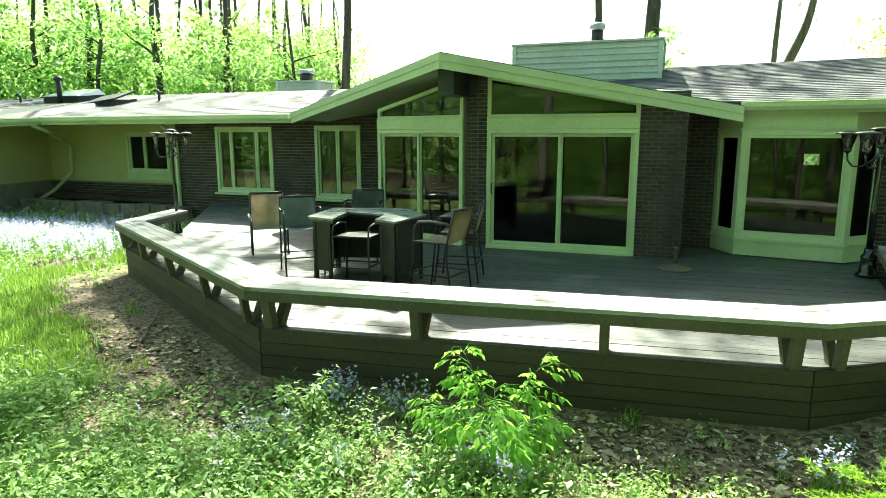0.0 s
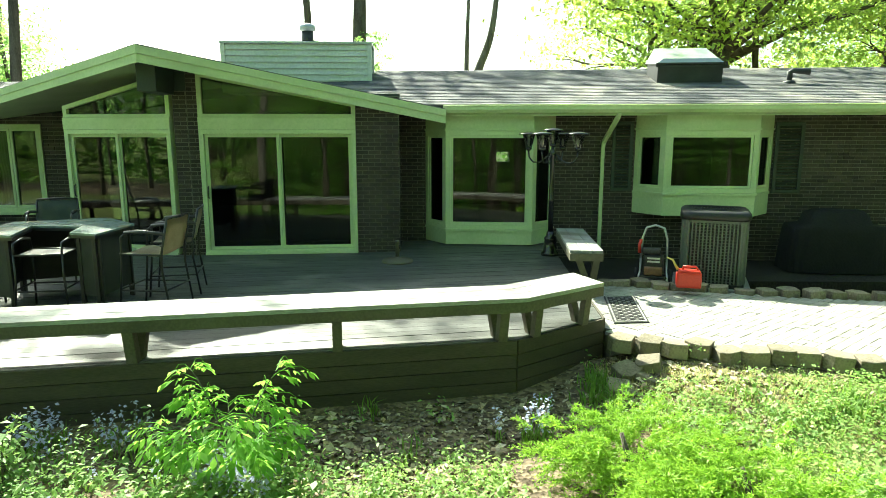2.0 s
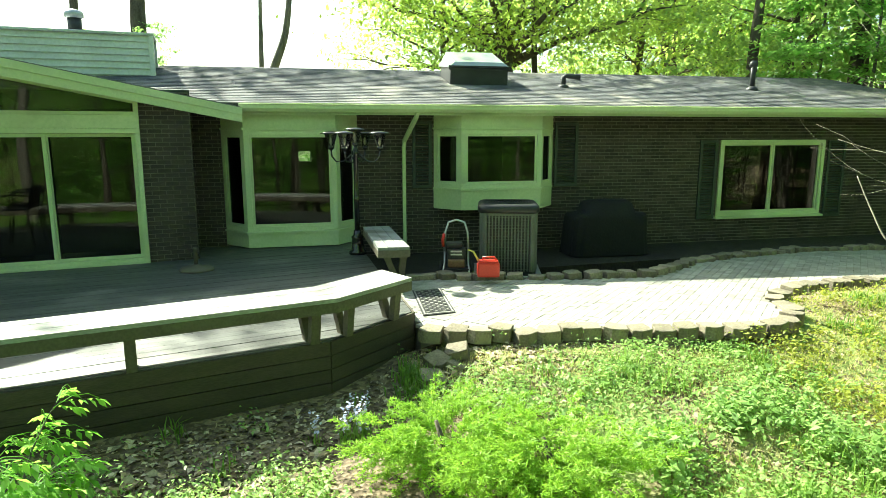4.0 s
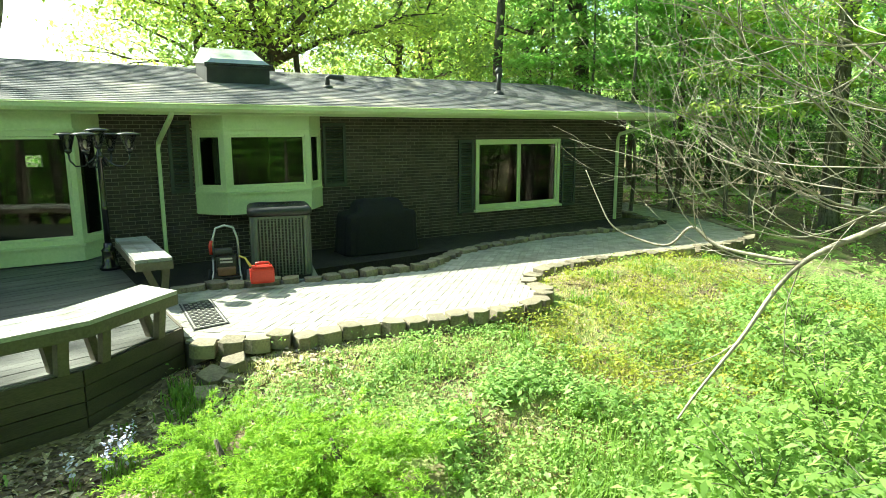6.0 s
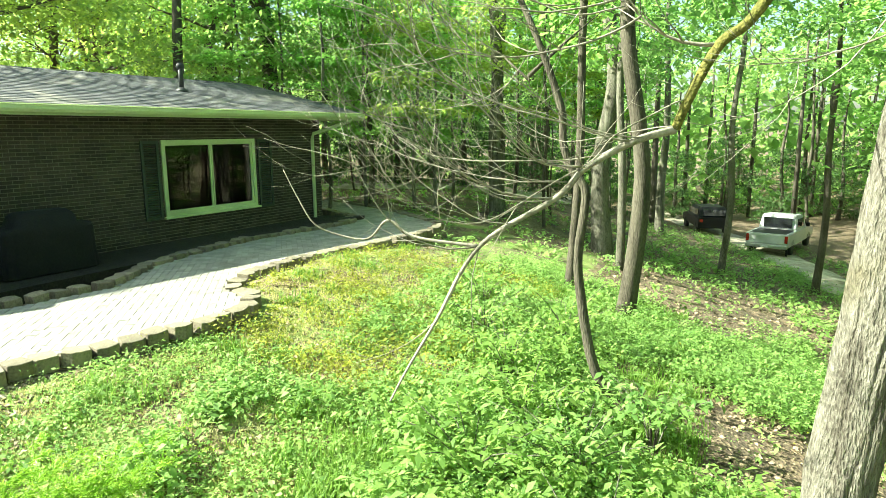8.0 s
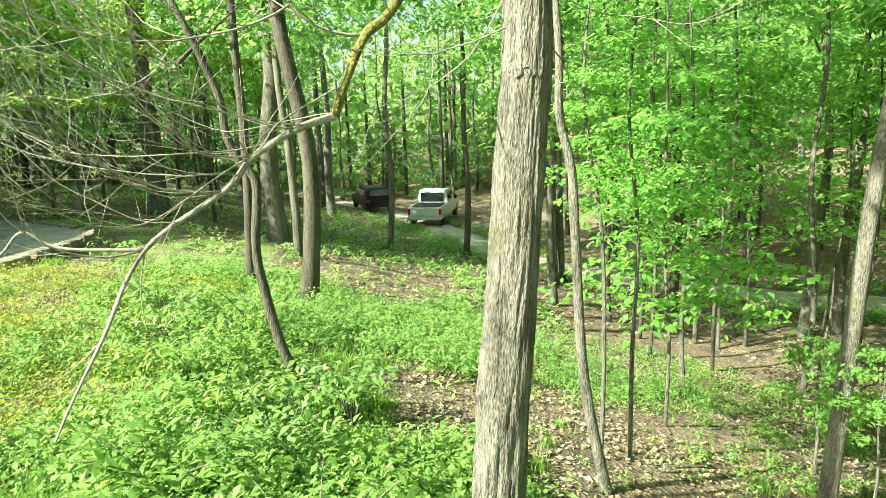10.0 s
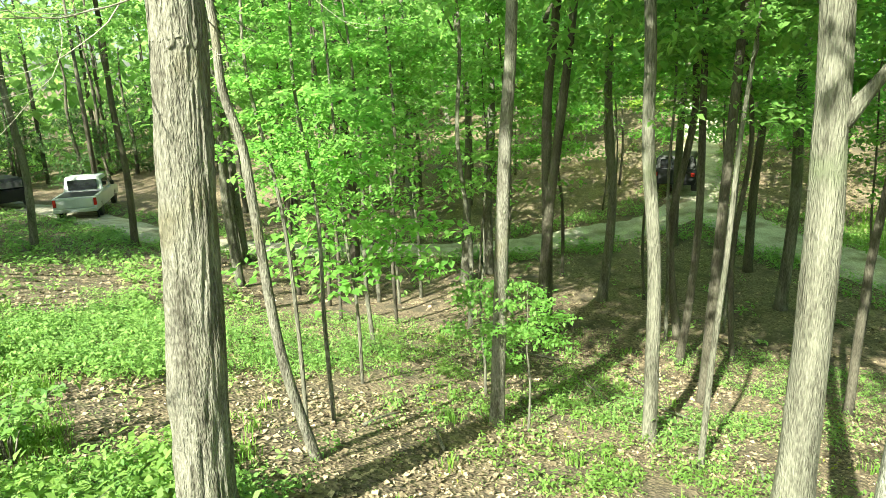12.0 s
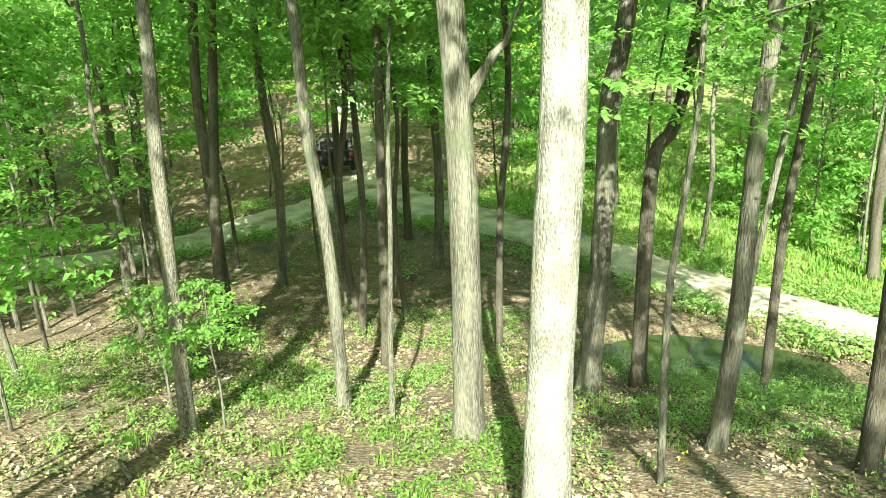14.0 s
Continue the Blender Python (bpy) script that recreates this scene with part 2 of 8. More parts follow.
def ground_material():
    """Leaf litter, soil and low green, mixed in patches."""
    m, n, l, b = nodes_of("woodland_floor")
    co = n.new("ShaderNodeTexCoord")

    def noise_at(scale, detail=4):
        k = n.new("ShaderNodeTexNoise")
        k.inputs["Scale"].default_value, k.inputs["Detail"].default_value = scale, detail
        l.new(co.outputs["Object"], k.inputs["Vector"])
        return k

    def mixed(fac, a, c):
        k = n.new("ShaderNodeMix")
        k.data_type = "RGBA"
        l.new(fac, k.inputs["Factor"])
        for s, v in (("A", a), ("B", c)):
            if isinstance(v, tuple):
                k.inputs[s].default_value = (*v, 1)
            else:
                l.new(v, k.inputs[s])
        return k.outputs["Result"]

    def ranged(src, lo, hi):
        k = n.new("ShaderNodeMapRange")
        k.inputs["From Min"].default_value, k.inputs["From Max"].default_value = lo, hi
        l.new(src, k.inputs["Value"])
        return k.outputs[0]

    vor = n.new("ShaderNodeTexVoronoi")
    vor.inputs["Scale"].default_value = 22
    l.new(co.outputs["Object"], vor.inputs["Vector"])
    sep = n.new("ShaderNodeSeparateColor")
    l.new(vor.outputs["Color"], sep.inputs[0])
    litter = mixed(sep.outputs[0], (0.06, 0.04, 0.025), (0.27, 0.20, 0.135))
    soil = mixed(noise_at(30).outputs["Fac"], (0.05, 0.038, 0.026), (0.13, 0.10, 0.07))
    base = mixed(ranged(noise_at(1.3).outputs["Fac"], 0.33, 0.50), soil, litter)
    green = mixed(noise_at(22).outputs["Fac"], (0.11, 0.17, 0.04), (0.29, 0.34, 0.105))
    cover = n.new("ShaderNodeAttribute")
    cover.attribute_name = "cover"
    add = n.new("ShaderNodeMath")
    add.operation = "ADD"
    l.new(noise_at(1.1, 6).outputs["Fac"], add.inputs[0])
    l.new(cover.outputs["Fac"], add.inputs[1])
    col = mixed(ranged(add.outputs[0], 0.92, 1.10), base, green)
    l.new(col, b.inputs["Base Color"])
    b.inputs["Roughness"].default_value = 0.95
    bp = n.new("ShaderNodeBump")
    bp.inputs["Strength"].default_value, bp.inputs["Distance"].default_value = 0.7, 0.03
    l.new(vor.outputs["Distance"], bp.inputs["Height"])
    l.new(bp.outputs[0], b.inputs["Normal"])
    return m


M_GROUND = ground_material()


def past_spur(x, y, gap=1.6):
    """The open grass beyond the drive that passes the pond."""
    return x < 11 and y < -14.9 - 0.49 * (x + 4.5) - gap


def moss_cover(x, y):
    """How far grass and moss cover the soil: lawn, patio edge, bank, and little of it under the trees."""
    if x < -4 and y > 0:
        off = -0.51 * (x + 4.12) - 0.86 * (y - 5.33)
        return 0.68 if off > 1.9 else (0.05 if x > -9.2 else 0.5)
    if past_spur(x, y):
        return 0.62
    if y > 2.6:
        return 0.50 if 2.0 < x < 20 else 0.25
    if y > -1.2:
        return 0.30 if x > 2.6 else 0.36
    return 0.16 if x * x + y * y < 160 else 0.12


def ground_sheet():
    xs = np.concatenate([np.linspace(-400, -34, 12), np.arange(-30, 50.1, 0.5), np.linspace(54, 400, 12)])
    ys = np.concatenate([np.linspace(-400, -54, 12), np.arange(-50, 20.1, 0.5), np.linspace(24, 400, 12)])
    gx, gy = np.meshgrid(xs, ys)
    gz = ground_z(gx, gy)
    near = (np.abs(gx) < 30) & (np.abs(gy) < 40)
    rough = np.array([noise.noise((x * 0.7, y * 0.7, 0.3)) * 0.07 + noise.noise((x * 2.3, y * 2.3, 5.0)) * 0.025 for x, y in zip(gx.ravel(), gy.ravel())]).reshape(gx.shape)
    flat = (gy > 4.8) & (gx > -11) & (gx < 21)
    gz = gz + np.where(near & ~flat, rough, 0)
    gz = np.where((gy > 6.9) & (gx > 1.5) & (gx < 20.5) & (gy < 13.5), np.minimum(gz, -0.55), gz)
    nx, ny = len(xs), len(ys)
    v = np.stack([gx.ravel(), gy.ravel(), gz.ravel()], -1)
    i = (np.arange(ny - 1)[:, None] * nx + np.arange(nx - 1)[None]).ravel()
    ob = sheet("ground", v, np.stack([i, i + 1, i + nx + 1, i + nx], -1), M_GROUND, smooth=True)
    at = ob.data.attributes.new("cover", "FLOAT", "POINT")
    at.data.foreach_set("value", np.array([moss_cover(a, b) for a, b in zip(gx.ravel(), gy.ravel())], dtype=np.float32))
    return tagged(ob, "woodland ground with leaf litter, soil and patches of green", "ground", kind="structure")


ground_sheet()


def ribbon(name, line, width, material, label, category, lift=0.05):
    """A strip of road over the ground along a smooth line."""
    pts = []
    for i in range(len(line) - 1):
        p0, p1, p2, p3 = (Vector(line[min(max(i + k, 0), len(line) - 1)]) for k in (-1, 0, 1, 2))
        for s in np.linspace(0, 1, 12, endpoint=False):
            pts.append(0.5 * ((2 * p1) + (p2 - p0) * s + (2 * p0 - 5 * p1 + 4 * p2 - p3) * s * s + (3 * p1 - p0 - 3 * p2 + p3) * s ** 3))
    v, f = [], []
    for i, p in enumerate(pts):
        d = (pts[min(i + 1, len(pts) - 1)] - pts[max(i - 1, 0)]).normalized()
        side = Vector((-d.y, d.x))
        for k in range(7):
            w = (k / 3 - 1) * width * (0.5 + (0.16 * noise.noise((i * 0.45, k, 1.0)) if k in (0, 6) else 0))
            q = p + side * w
            v.append((q.x, q.y, float(ground_z(q.x, q.y)) + lift + 0.05 - 0.10 * (abs(k - 3) / 3) ** 3))
        if i:
            f += [((i - 1) * 7 + k, (i - 1) * 7 + k + 1, i * 7 + k + 1, i * 7 + k) for k in range(6)]
    return tagged(sheet(name, v, f, material, smooth=True), label, category, kind="structure")


DRIVE = [(62, 9), (46, 1), (36.6, -3.2), (29.0, -5.2), (24.8, -7.6), (20.9, -12.0), (18.7, -15.4), (17.5, -18.8), (16.3, -22.2), (17.6, -26.2), (22, -33), (31, -45)]
SPUR = [(17.0, -24.6), (14.2, -23.9), (11.8, -22.9), (8.0, -22.1), (4.5, -20.6), (1.5, -18.6), (-1.3, -16.9), (-4.5, -14.9), (-10, -12.3), (-24, -8)]
ribbon("road", DRIVE, 2.2, M_ROAD, "pale gravel drive curving through the wood", "road")
ribbon("road", SPUR, 2.4, M_ROAD, "pale gravel drive passing a small pond", "road", 0.07)
ribbon("road", [(14, 33), (20, 24), (24.6, 17.4), (28.5, 13.2), (36, 9.5), (46, 9)], 2.6, M_ROAD, "shaded drive beyond the house corner", "road", 0.07)
_bm = bmesh.new()
prism(_bm, [(-0.3 + 3.0 * math.cos(a) * (1 + 0.12 * math.sin(3 * a)), -12.9 + 1.7 * math.sin(a) * (1 + 0.1 * math.cos(2 * a))) for a in np.linspace(0, 2 * math.pi, 40, endpoint=False)], -4.80, -4.37)
tagged(part("water", _bm, M_WATER), "small still pond with dark green water", "water", kind="structure")


# ---- house ----
COURSE, BRICK_LEN, BRICK_GAP = 0.0677, 0.203, 0.013


def cut_cells(x0, x1, z0, z1, holes):
    """Rectangles that fill a wall round its openings."""
    xs = sorted({x0, x1, *(min(max(v, x0), x1) for h in holes for v in h[:2])})
    for a, b in zip(xs, xs[1:]):
        blocked = sorted((h[2], h[3]) for h in holes if h[0] < (a + b) / 2 < h[1])
        z = z0
        for lo, hi in blocked:
            if lo > z:
                yield a, b, z, lo
            z = max(z, hi)
        if z < z1:
            yield a, b, z, z1


def brick_verts(x0, x1, z0, z1, proud):
    y = -proud
    return [(x0, 0.02, z0), (x1, 0.02, z0), (x1, 0.02, z1), (x0, 0.02, z1), (x0, y, z0), (x1, y, z0), (x1, y, z1), (x0, y, z1)]


BRICK_FACES = ((4, 5, 6, 7), (0, 1, 5, 4), (7, 6, 2, 3), (0, 4, 7, 3), (5, 1, 2, 6))


def brick_rows(x0, x1, z0, z1, holes, seed):
    """Every brick of a running-bond wall as (x0, x1, z0, z1, how far it stands out)."""
    rnd = random.Random(seed)
    row = 0
    z = z0
    while z + COURSE <= z1 + 0.03:
        spans = [(x0, x1)]
        for h in holes:
            if h[2] < z + COURSE / 2 < h[3]:
                spans = [s for a, b in spans for s in ((a, min(b, h[0])), (max(a, h[1]), b)) if s[1] - s[0] > 0.03]
        for a, b in spans:
            x = a - (BRICK_LEN / 2 if row % 2 else 0)
            while x < b:
                p, q = max(x, a), min(x + BRICK_LEN, b)
                if q - p > 0.03:
                    yield p + BRICK_GAP / 2, q - BRICK_GAP / 2, z + BRICK_GAP / 2, z + COURSE - BRICK_GAP / 2, 0.006 + rnd.uniform(-0.003, 0.003)
                x += BRICK_LEN
        z += COURSE
        row += 1


LATER_BRICKS = []


def brick_wall(name, m, x0, x1, z0, z1, holes=(), thick=0.22, label="", singles=None):
    """A dark brick wall: mortar core cut round the openings, bricks in front. singles: a stretch (x0, x1) whose bricks are parts."""
    core = bmesh.new()
    for a, b, lo, hi in cut_cells(x0, x1, z0, z1, holes):
        box(core, a, b, 0.004, thick, lo, hi)
    wall = part(name, core, M_MORTAR)
    wall.matrix_world = m
    tagged(wall, label or "dark brown painted brick wall with paler mortar joints", "wall", kind="structure")
    v, f = [], []
    for bx0, bx1, bz0, bz1, proud in brick_rows(x0, x1, z0, z1, holes, name):
        if singles and singles[0] <= bx0 and bx1 <= singles[1]:
            LATER_BRICKS.append((wall, bx0, bx1, bz0, bz1, proud))
            continue
        k = len(v)
        v += brick_verts(bx0, bx1, bz0, bz1, proud)
        f += [tuple(k + i for i in q) for q in BRICK_FACES]
    tagged(sheet("bricks", v, f, M_BRICK, wall), kind="stuff")
    return wall


def plain_wall(name, m, x0, x1, z0, z1, material, holes=(), thick=0.2, label="plain wall", y0=0.0):
    bm = bmesh.new()
    for a, b, lo, hi in cut_cells(x0, x1, z0, z1, holes):
        box(bm, a, b, y0, y0 + thick, lo, hi)
    w = part(name, bm, material)
    w.matrix_world = m
    return tagged(w, label, "wall", kind="structure")


def framed(bm, x0, x1, z0, z1, w, y0, y1):
    """A rectangular frame of bar width w, butted at the corners."""
    box(bm, x0, x1, y0, y1, z1 - w, z1, 0.004)
    box(bm, x0, x1, y0, y1, z0, z0 + w, 0.004)
    box(bm, x0, x0 + w, y0, y1, z0 + w, z1 - w, 0.004)
    box(bm, x1 - w, x1, y0, y1, z0 + w, z1 - w, 0.004)
    return bm


def pane(parent, x0, x1, z0, z1, y, name="pane"):
    g = part(name, a_box(x0, x1, y, y + 0.006, z0, z1), M_GLASS, parent)
    g.visible_shadow = False
    return g


def window(name, m, x0, x1, z0, z1, splits, sill=0.05, frame_w=0.075, label="", category="window"):
    """A casement window: casing, sash frames between the splits, a pane in each, a sill below."""
    t = thing(name, m @ Matrix.Translation((0, 0, 0)), label or "cream-framed window with dark reflecting panes", category, kind="structure")
    part("window_frame", framed(bmesh.new(), x0, x1, z0, z1, frame_w, -0.035, 0.10), M_TRIM, t)
    if sill:
        part("window_sill", a_box(x0 - 0.05, x1 + 0.05, -0.10, 0.10, z0 - sill, z0 - 0.002, 0.006), M_TRIM, t)
    edges = [x0 + frame_w, *splits, x1 - frame_w]
    for i, (a, b) in enumerate(zip(edges, edges[1:])):
        a, b = (a + (0.001 if i == 0 else 0.004)), (b - 0.004)
        s = part("sash", framed(bmesh.new(), a, b, z0 + frame_w + 0.001, z1 - frame_w - 0.001, 0.042, 0.0, 0.06), M_TRIM, t)
        pane(s, a + 0.042, b - 0.042, z0 + frame_w + 0.043, z1 - frame_w - 0.043, 0.03)
    return t


WING = pose(7.7, 11.05, 0, 0, 0, -8)
DOOR_WALL = pose(-3.56, 10.80, 0, 0, 0, 2)
DOOR_WALL_L = pose(-3.72, 10.81, 0, 0, 0, -14)
LEFT = pose(0, 12.1, 0, 0, 0, 0)
BACK_WIN = (2.56, 2.92, 1.21, 1.49)

# right wing: bay window over the deck, hanging bay window, twin window
BAY1 = (-7.44, -5.05, 0.02, 2.09)
BAY2 = (-3.62, -1.22, 0.58, 2.10)
TWIN = (2.51, 5.08, 0.24, 1.85)
brick_wall("wall_right_wing", WING, -8.1, 7.45, -0.62, 2.40, [BAY1, BAY2, TWIN], singles=(-5.05, -3.62))
brick_wall("wall_right_wing_end", WING @ pose(7.45, 0.0, 0, 0, 0, 90), 0.0, 6.0, -0.75, 2.40)
# door section of the gable
brick_wall("wall_doors", DOOR_WALL, 0.0, 3.42, -0.10, 3.2, [(0.17, 2.70, 0.0, 3.3), (2.70, 3.5, 2.62, 3.3)], label="dark brown brick wall beside the sliding doors", singles=(2.70, 3.42))
brick_wall("wall_door_pier", pose(-3.56, 10.80, 0, 0, 0, 2), -0.22, -0.004, -0.10, 2.68, [], label="dark brown brick pier between the sliding doors")
brick_wall("wall_door_return", DOOR_WALL @ pose(3.42, 0.0, 0, 0, 0, 90), 0.004, 1.6, -0.10, 2.62, label="dark brown brick return wall by the bay window")
# left stretch
WIN1 = (-10.37, -8.80, 0.66, 2.15)
WIN2 = (-7.70, -6.58, 0.60, 2.17)
brick_wall("wall_left", LEFT, -11.55, -5.7, -0.6, 2.36, [WIN1, WIN2])


def bay(name, s0, s1, depth, z0, zw0, z1, ztop, flank, label):
    """A canted bay: three windows over a panelled apron, with a boxed head."""
    t = thing(name, WING, label, "bay window", kind="structure")
    a0, a1 = s0 + flank, s1 - flank
    outline = [(s0, 0.0), (a0, -depth), (a1, -depth), (s1, 0.0)]
    part("apron", prism(bmesh.new(), outline, z0, zw0), M_TRIM, t)
    big = [(s0 - 0.02, 0.0), (a0 - 0.02, -depth - 0.025), (a1 + 0.02, -depth - 0.025), (s1 + 0.02, 0.0)]
    part("window_sill", prism(bmesh.new(), big, zw0 + 0.001, zw0 + 0.04), M_TRIM, t)
    part("head", prism(bmesh.new(), outline, z1, ztop), M_TRIM, t)
    part("head_trim", prism(bmesh.new(), big, z1 - 0.035, z1 - 0.001), M_TRIM, t)
    lo, hi = zw0 + 0.041, z1 - 0.036
    for (xa, ya), (xb, yb) in zip(outline, outline[1:]):
        d = Vector((xb - xa, yb - ya))
        k = Matrix.Translation((xa, ya, 0)) @ Matrix.Rotation(math.atan2(d.y, d.x), 4, "Z")
        w = d.length
        fr = part("window_frame", framed(bmesh.new(), 0.003, w - 0.003, lo, hi, 0.085, 0.0, 0.08), M_TRIM, t)
        fr.matrix_local = k
        sh = part("sash", framed(bmesh.new(), 0.089, w - 0.089, lo + 0.086, hi - 0.086, 0.04, 0.015, 0.06), M_TRIM, t)
        sh.matrix_local = k
        pane(sh, 0.13, w - 0.13, lo + 0.127, hi - 0.127, 0.035)
    return t


bay("window_1", BAY1[0], BAY1[1], 0.5, 0.02, 0.26, 2.09, 2.34, 0.42, "cream floor-length canted bay window with three panes")
bay("window_2", BAY2[0], BAY2[1], 0.5, 0.58, 0.94, 2.10, 2.34, 0.42, "cream hanging canted bay window with three panes")
window("window_3", WING, TWIN[0], TWIN[1], TWIN[2], TWIN[3], [3.80], label="cream twin casement window with dark panes")
window("window_4", LEFT, *WIN1, [-9.95, -9.25], label="cream three-light window with dark panes")
window("window_5", LEFT, *WIN2, [-7.15], label="cream two-light window with a white curtain inside")


def shutter(s0, s1, z0, z1):
    t = thing("shutter", WING, "dark green-black panelled wooden window shutter", "shutter", "window shutters", "structure")
    part("shutter_frame", framed(bmesh.new(), s0, s1, z0, z1, 0.06, -0.045, -0.008), M_SHUTTER, t)
    n = int((z1 - z0 - 0.12) / 0.05)
    for i in range(n):
        z = z0 + 0.06 + (i + 0.5) * (z1 - z0 - 0.12) / n
        part("slat", a_box(s0 + 0.061, s1 - 0.061, -0.018, 0.018, -0.004, 0.004, 0, Matrix.Translation((0, -0.024, z)) @ Matrix.Rotation(radians(40), 4, "X")), M_SHUTTER, t)


for _s in ((-4.03, -3.66, 0.97, 2.22), (-1.19, -0.70, 0.95, 2.20), (2.03, 2.44, 0.20, 1.84), (5.16, 5.62, 0.17, 1.83)):
    shutter(*_s)


# sliding doors with their transoms
def sliding_door(name, m, w, splits, label):
    t = thing(name, m, label, "sliding door", kind="structure")
    part("door_frame", framed(bmesh.new(), 0.0, w, 0.005, 2.075, 0.075, -0.05, 0.12), M_TRIM, t)
    part("threshold", a_box(0.0, w, -0.09, -0.051, 0.0, 0.035, 0.006), M_TRIM, t)
    e = [0.076, splits, w - 0.076]
    for i, (a, b) in enumerate(zip(e, e[1:])):
        y = 0.0 + 0.035 * i
        p = part("door_panel", framed(bmesh.new(), a - (0.03 if i else 0) + 0.002, b + (0 if i else 0.0) - 0.002, 0.082, 1.998, 0.052, y, y + 0.03), M_TRIM, t)
        pane(p, a + 0.05, b - 0.05, 0.133, 1.947, y + 0.012)
    hd = part("door_handle", a_tube([(0.10, -0.012, 0.95), (0.10, -0.05, 0.97), (0.10, -0.05, 1.13), (0.10, -0.012, 1.15)], 0.011), M_METAL_DARK, t, "black pull handle", True)
    part("head_beam", a_box(0.0, w, -0.06, 0.12, 2.077, 2.27, 0.006), M_TRIM, t, "deep cream header beam")
    return t


D2 = DOOR_WALL @ Matrix.Translation((0.17, 0, 0))
D1 = DOOR_WALL_L @ Matrix.Translation((-2.10, 0, 0))
sliding_door("door_1", D2, 2.53, 1.28, "cream-framed glass sliding door opening to the deck")
sliding_door("door_2", D1, 1.98, 0.98, "cream-framed glass sliding door behind the bar table")


def transom(name, m, w, zl, zr, label):
    """A glazed trapezoid under the roof slope, with a frame on all sides."""
    t = thing(name, m, label, "window", kind="structure")
    bm = bmesh.new()
    lo = 2.272

    def bar(a, b, c, d):
        for y0, y1 in ((-0.03, 0.10),):
            f = [bm.verts.new((x, y, z)) for y in (y0, y1) for x, z in (a, b, c, d)]
            for q in ((0, 1, 2, 3), (7, 6, 5, 4), (0, 4, 5, 1), (1, 5, 6, 2), (2, 6, 7, 3), (3, 7, 4, 0)):
                bm.faces.new([f[i] for i in q])

    k = 0.07
    sl = (zr - zl) / w
    bar((0, lo), (w, lo), (w, lo + 0.05), (0, lo + 0.05))
    bar((0, lo + 0.05), (k, lo + 0.05), (k, zl + sl * k), (0, zl))
    bar((w - k, lo + 0.05), (w, lo + 0.05), (w, zr), (w - k, zr - sl * k))
    bar((k, zl + sl * k - k), (w - k, zr - sl * k - k), (w - k, zr - sl * k), (k, zl + sl * k))
    part("window_frame", bm, M_TRIM, t)
    g = bmesh.new()
    vs = [g.verts.new((x, 0.03, z)) for x, z in ((k, lo + 0.05), (w - k, lo + 0.05), (w - k, zr - sl * k - k), (k, zl + sl * k - k))]
    vb = [g.verts.new((v.co.x, 0.036, v.co.z)) for v in vs]
    g.faces.new(vs)
    g.faces.new(vb[::-1])
    for i in range(4):
        g.faces.new((vs[i], vb[i], vb[(i + 1) % 4], vs[(i + 1) % 4]))
    ob = part("pane", g, M_GLASS, t)
    ob.visible_shadow = False
    return t


transom("window_6", D2, 2.53, 2.98, 2.50, "trapezoid glass transom over the sliding door")
transom("window_7", D1, 1.98, 2.46, 2.97, "trapezoid glass transom under the roof slope")


# ---- roofs ----
def shingled(name, corners, label, rows, tab=0.32):
    """A roof slope between eave corners (a, b) and ridge corners (c, d): deck, and courses of tabs that overlap."""
    a, b, c, d = (Vector(p) for p in corners)
    bm = bmesh.new()
    n = (b - a).cross(d - a).normalized()
    lo = [bm.verts.new(p - n * 0.10) for p in (a, b, c, d)]
    hi = [bm.verts.new(p - n * 0.012) for p in (a, b, c, d)]
    bm.faces.new(hi)
    bm.faces.new(lo[::-1])
    for i in range(4):
        bm.faces.new((lo[i], lo[(i + 1) % 4], hi[(i + 1) % 4], hi[i]))
    roof = tagged(part(name, bm, M_ROOFMETAL), label, "roof", kind="structure")
    rnd = random.Random(name)
    v, f = [], []
    for r in range(rows):
        t0, t1 = r / rows, min((r + 1.25) / rows, 1.0)
        l0, r0, l1, r1 = a.lerp(d, t0), b.lerp(c, t0), a.lerp(d, t1), b.lerp(c, t1)
        cnt = max(1, int((r0 - l0).length / tab))
        off = rnd.random() / cnt
        xs = [0.0] + [min(1.0, off + k / cnt) for k in range(cnt)] + [1.0]
        for p, q in zip(xs, xs[1:]):
            if q - p < 0.2 / cnt:
                continue
            lift = n * (0.005 + rnd.uniform(0, 0.003))
            g = (q - p) * 0.02
            k = len(v)
            pts = [l0.lerp(r0, p + g) + lift, l0.lerp(r0, q - g) + lift, l1.lerp(r1, q - g) - n * 0.004, l1.lerp(r1, p + g) - n * 0.004, l0.lerp(r0, p + g) - n * 0.012, l0.lerp(r0, q - g) - n * 0.012]
            v += [tuple(x) for x in pts]
            f += [(k, k + 1, k + 2, k + 3), (k + 4, k + 5, k + 1, k)]
    tagged(sheet("shingles", v, f, M_SHINGLE, roof), kind="stuff")
    return roof


def wing(s, l, z):
    return tuple(WING @ Vector((s, l, z)))


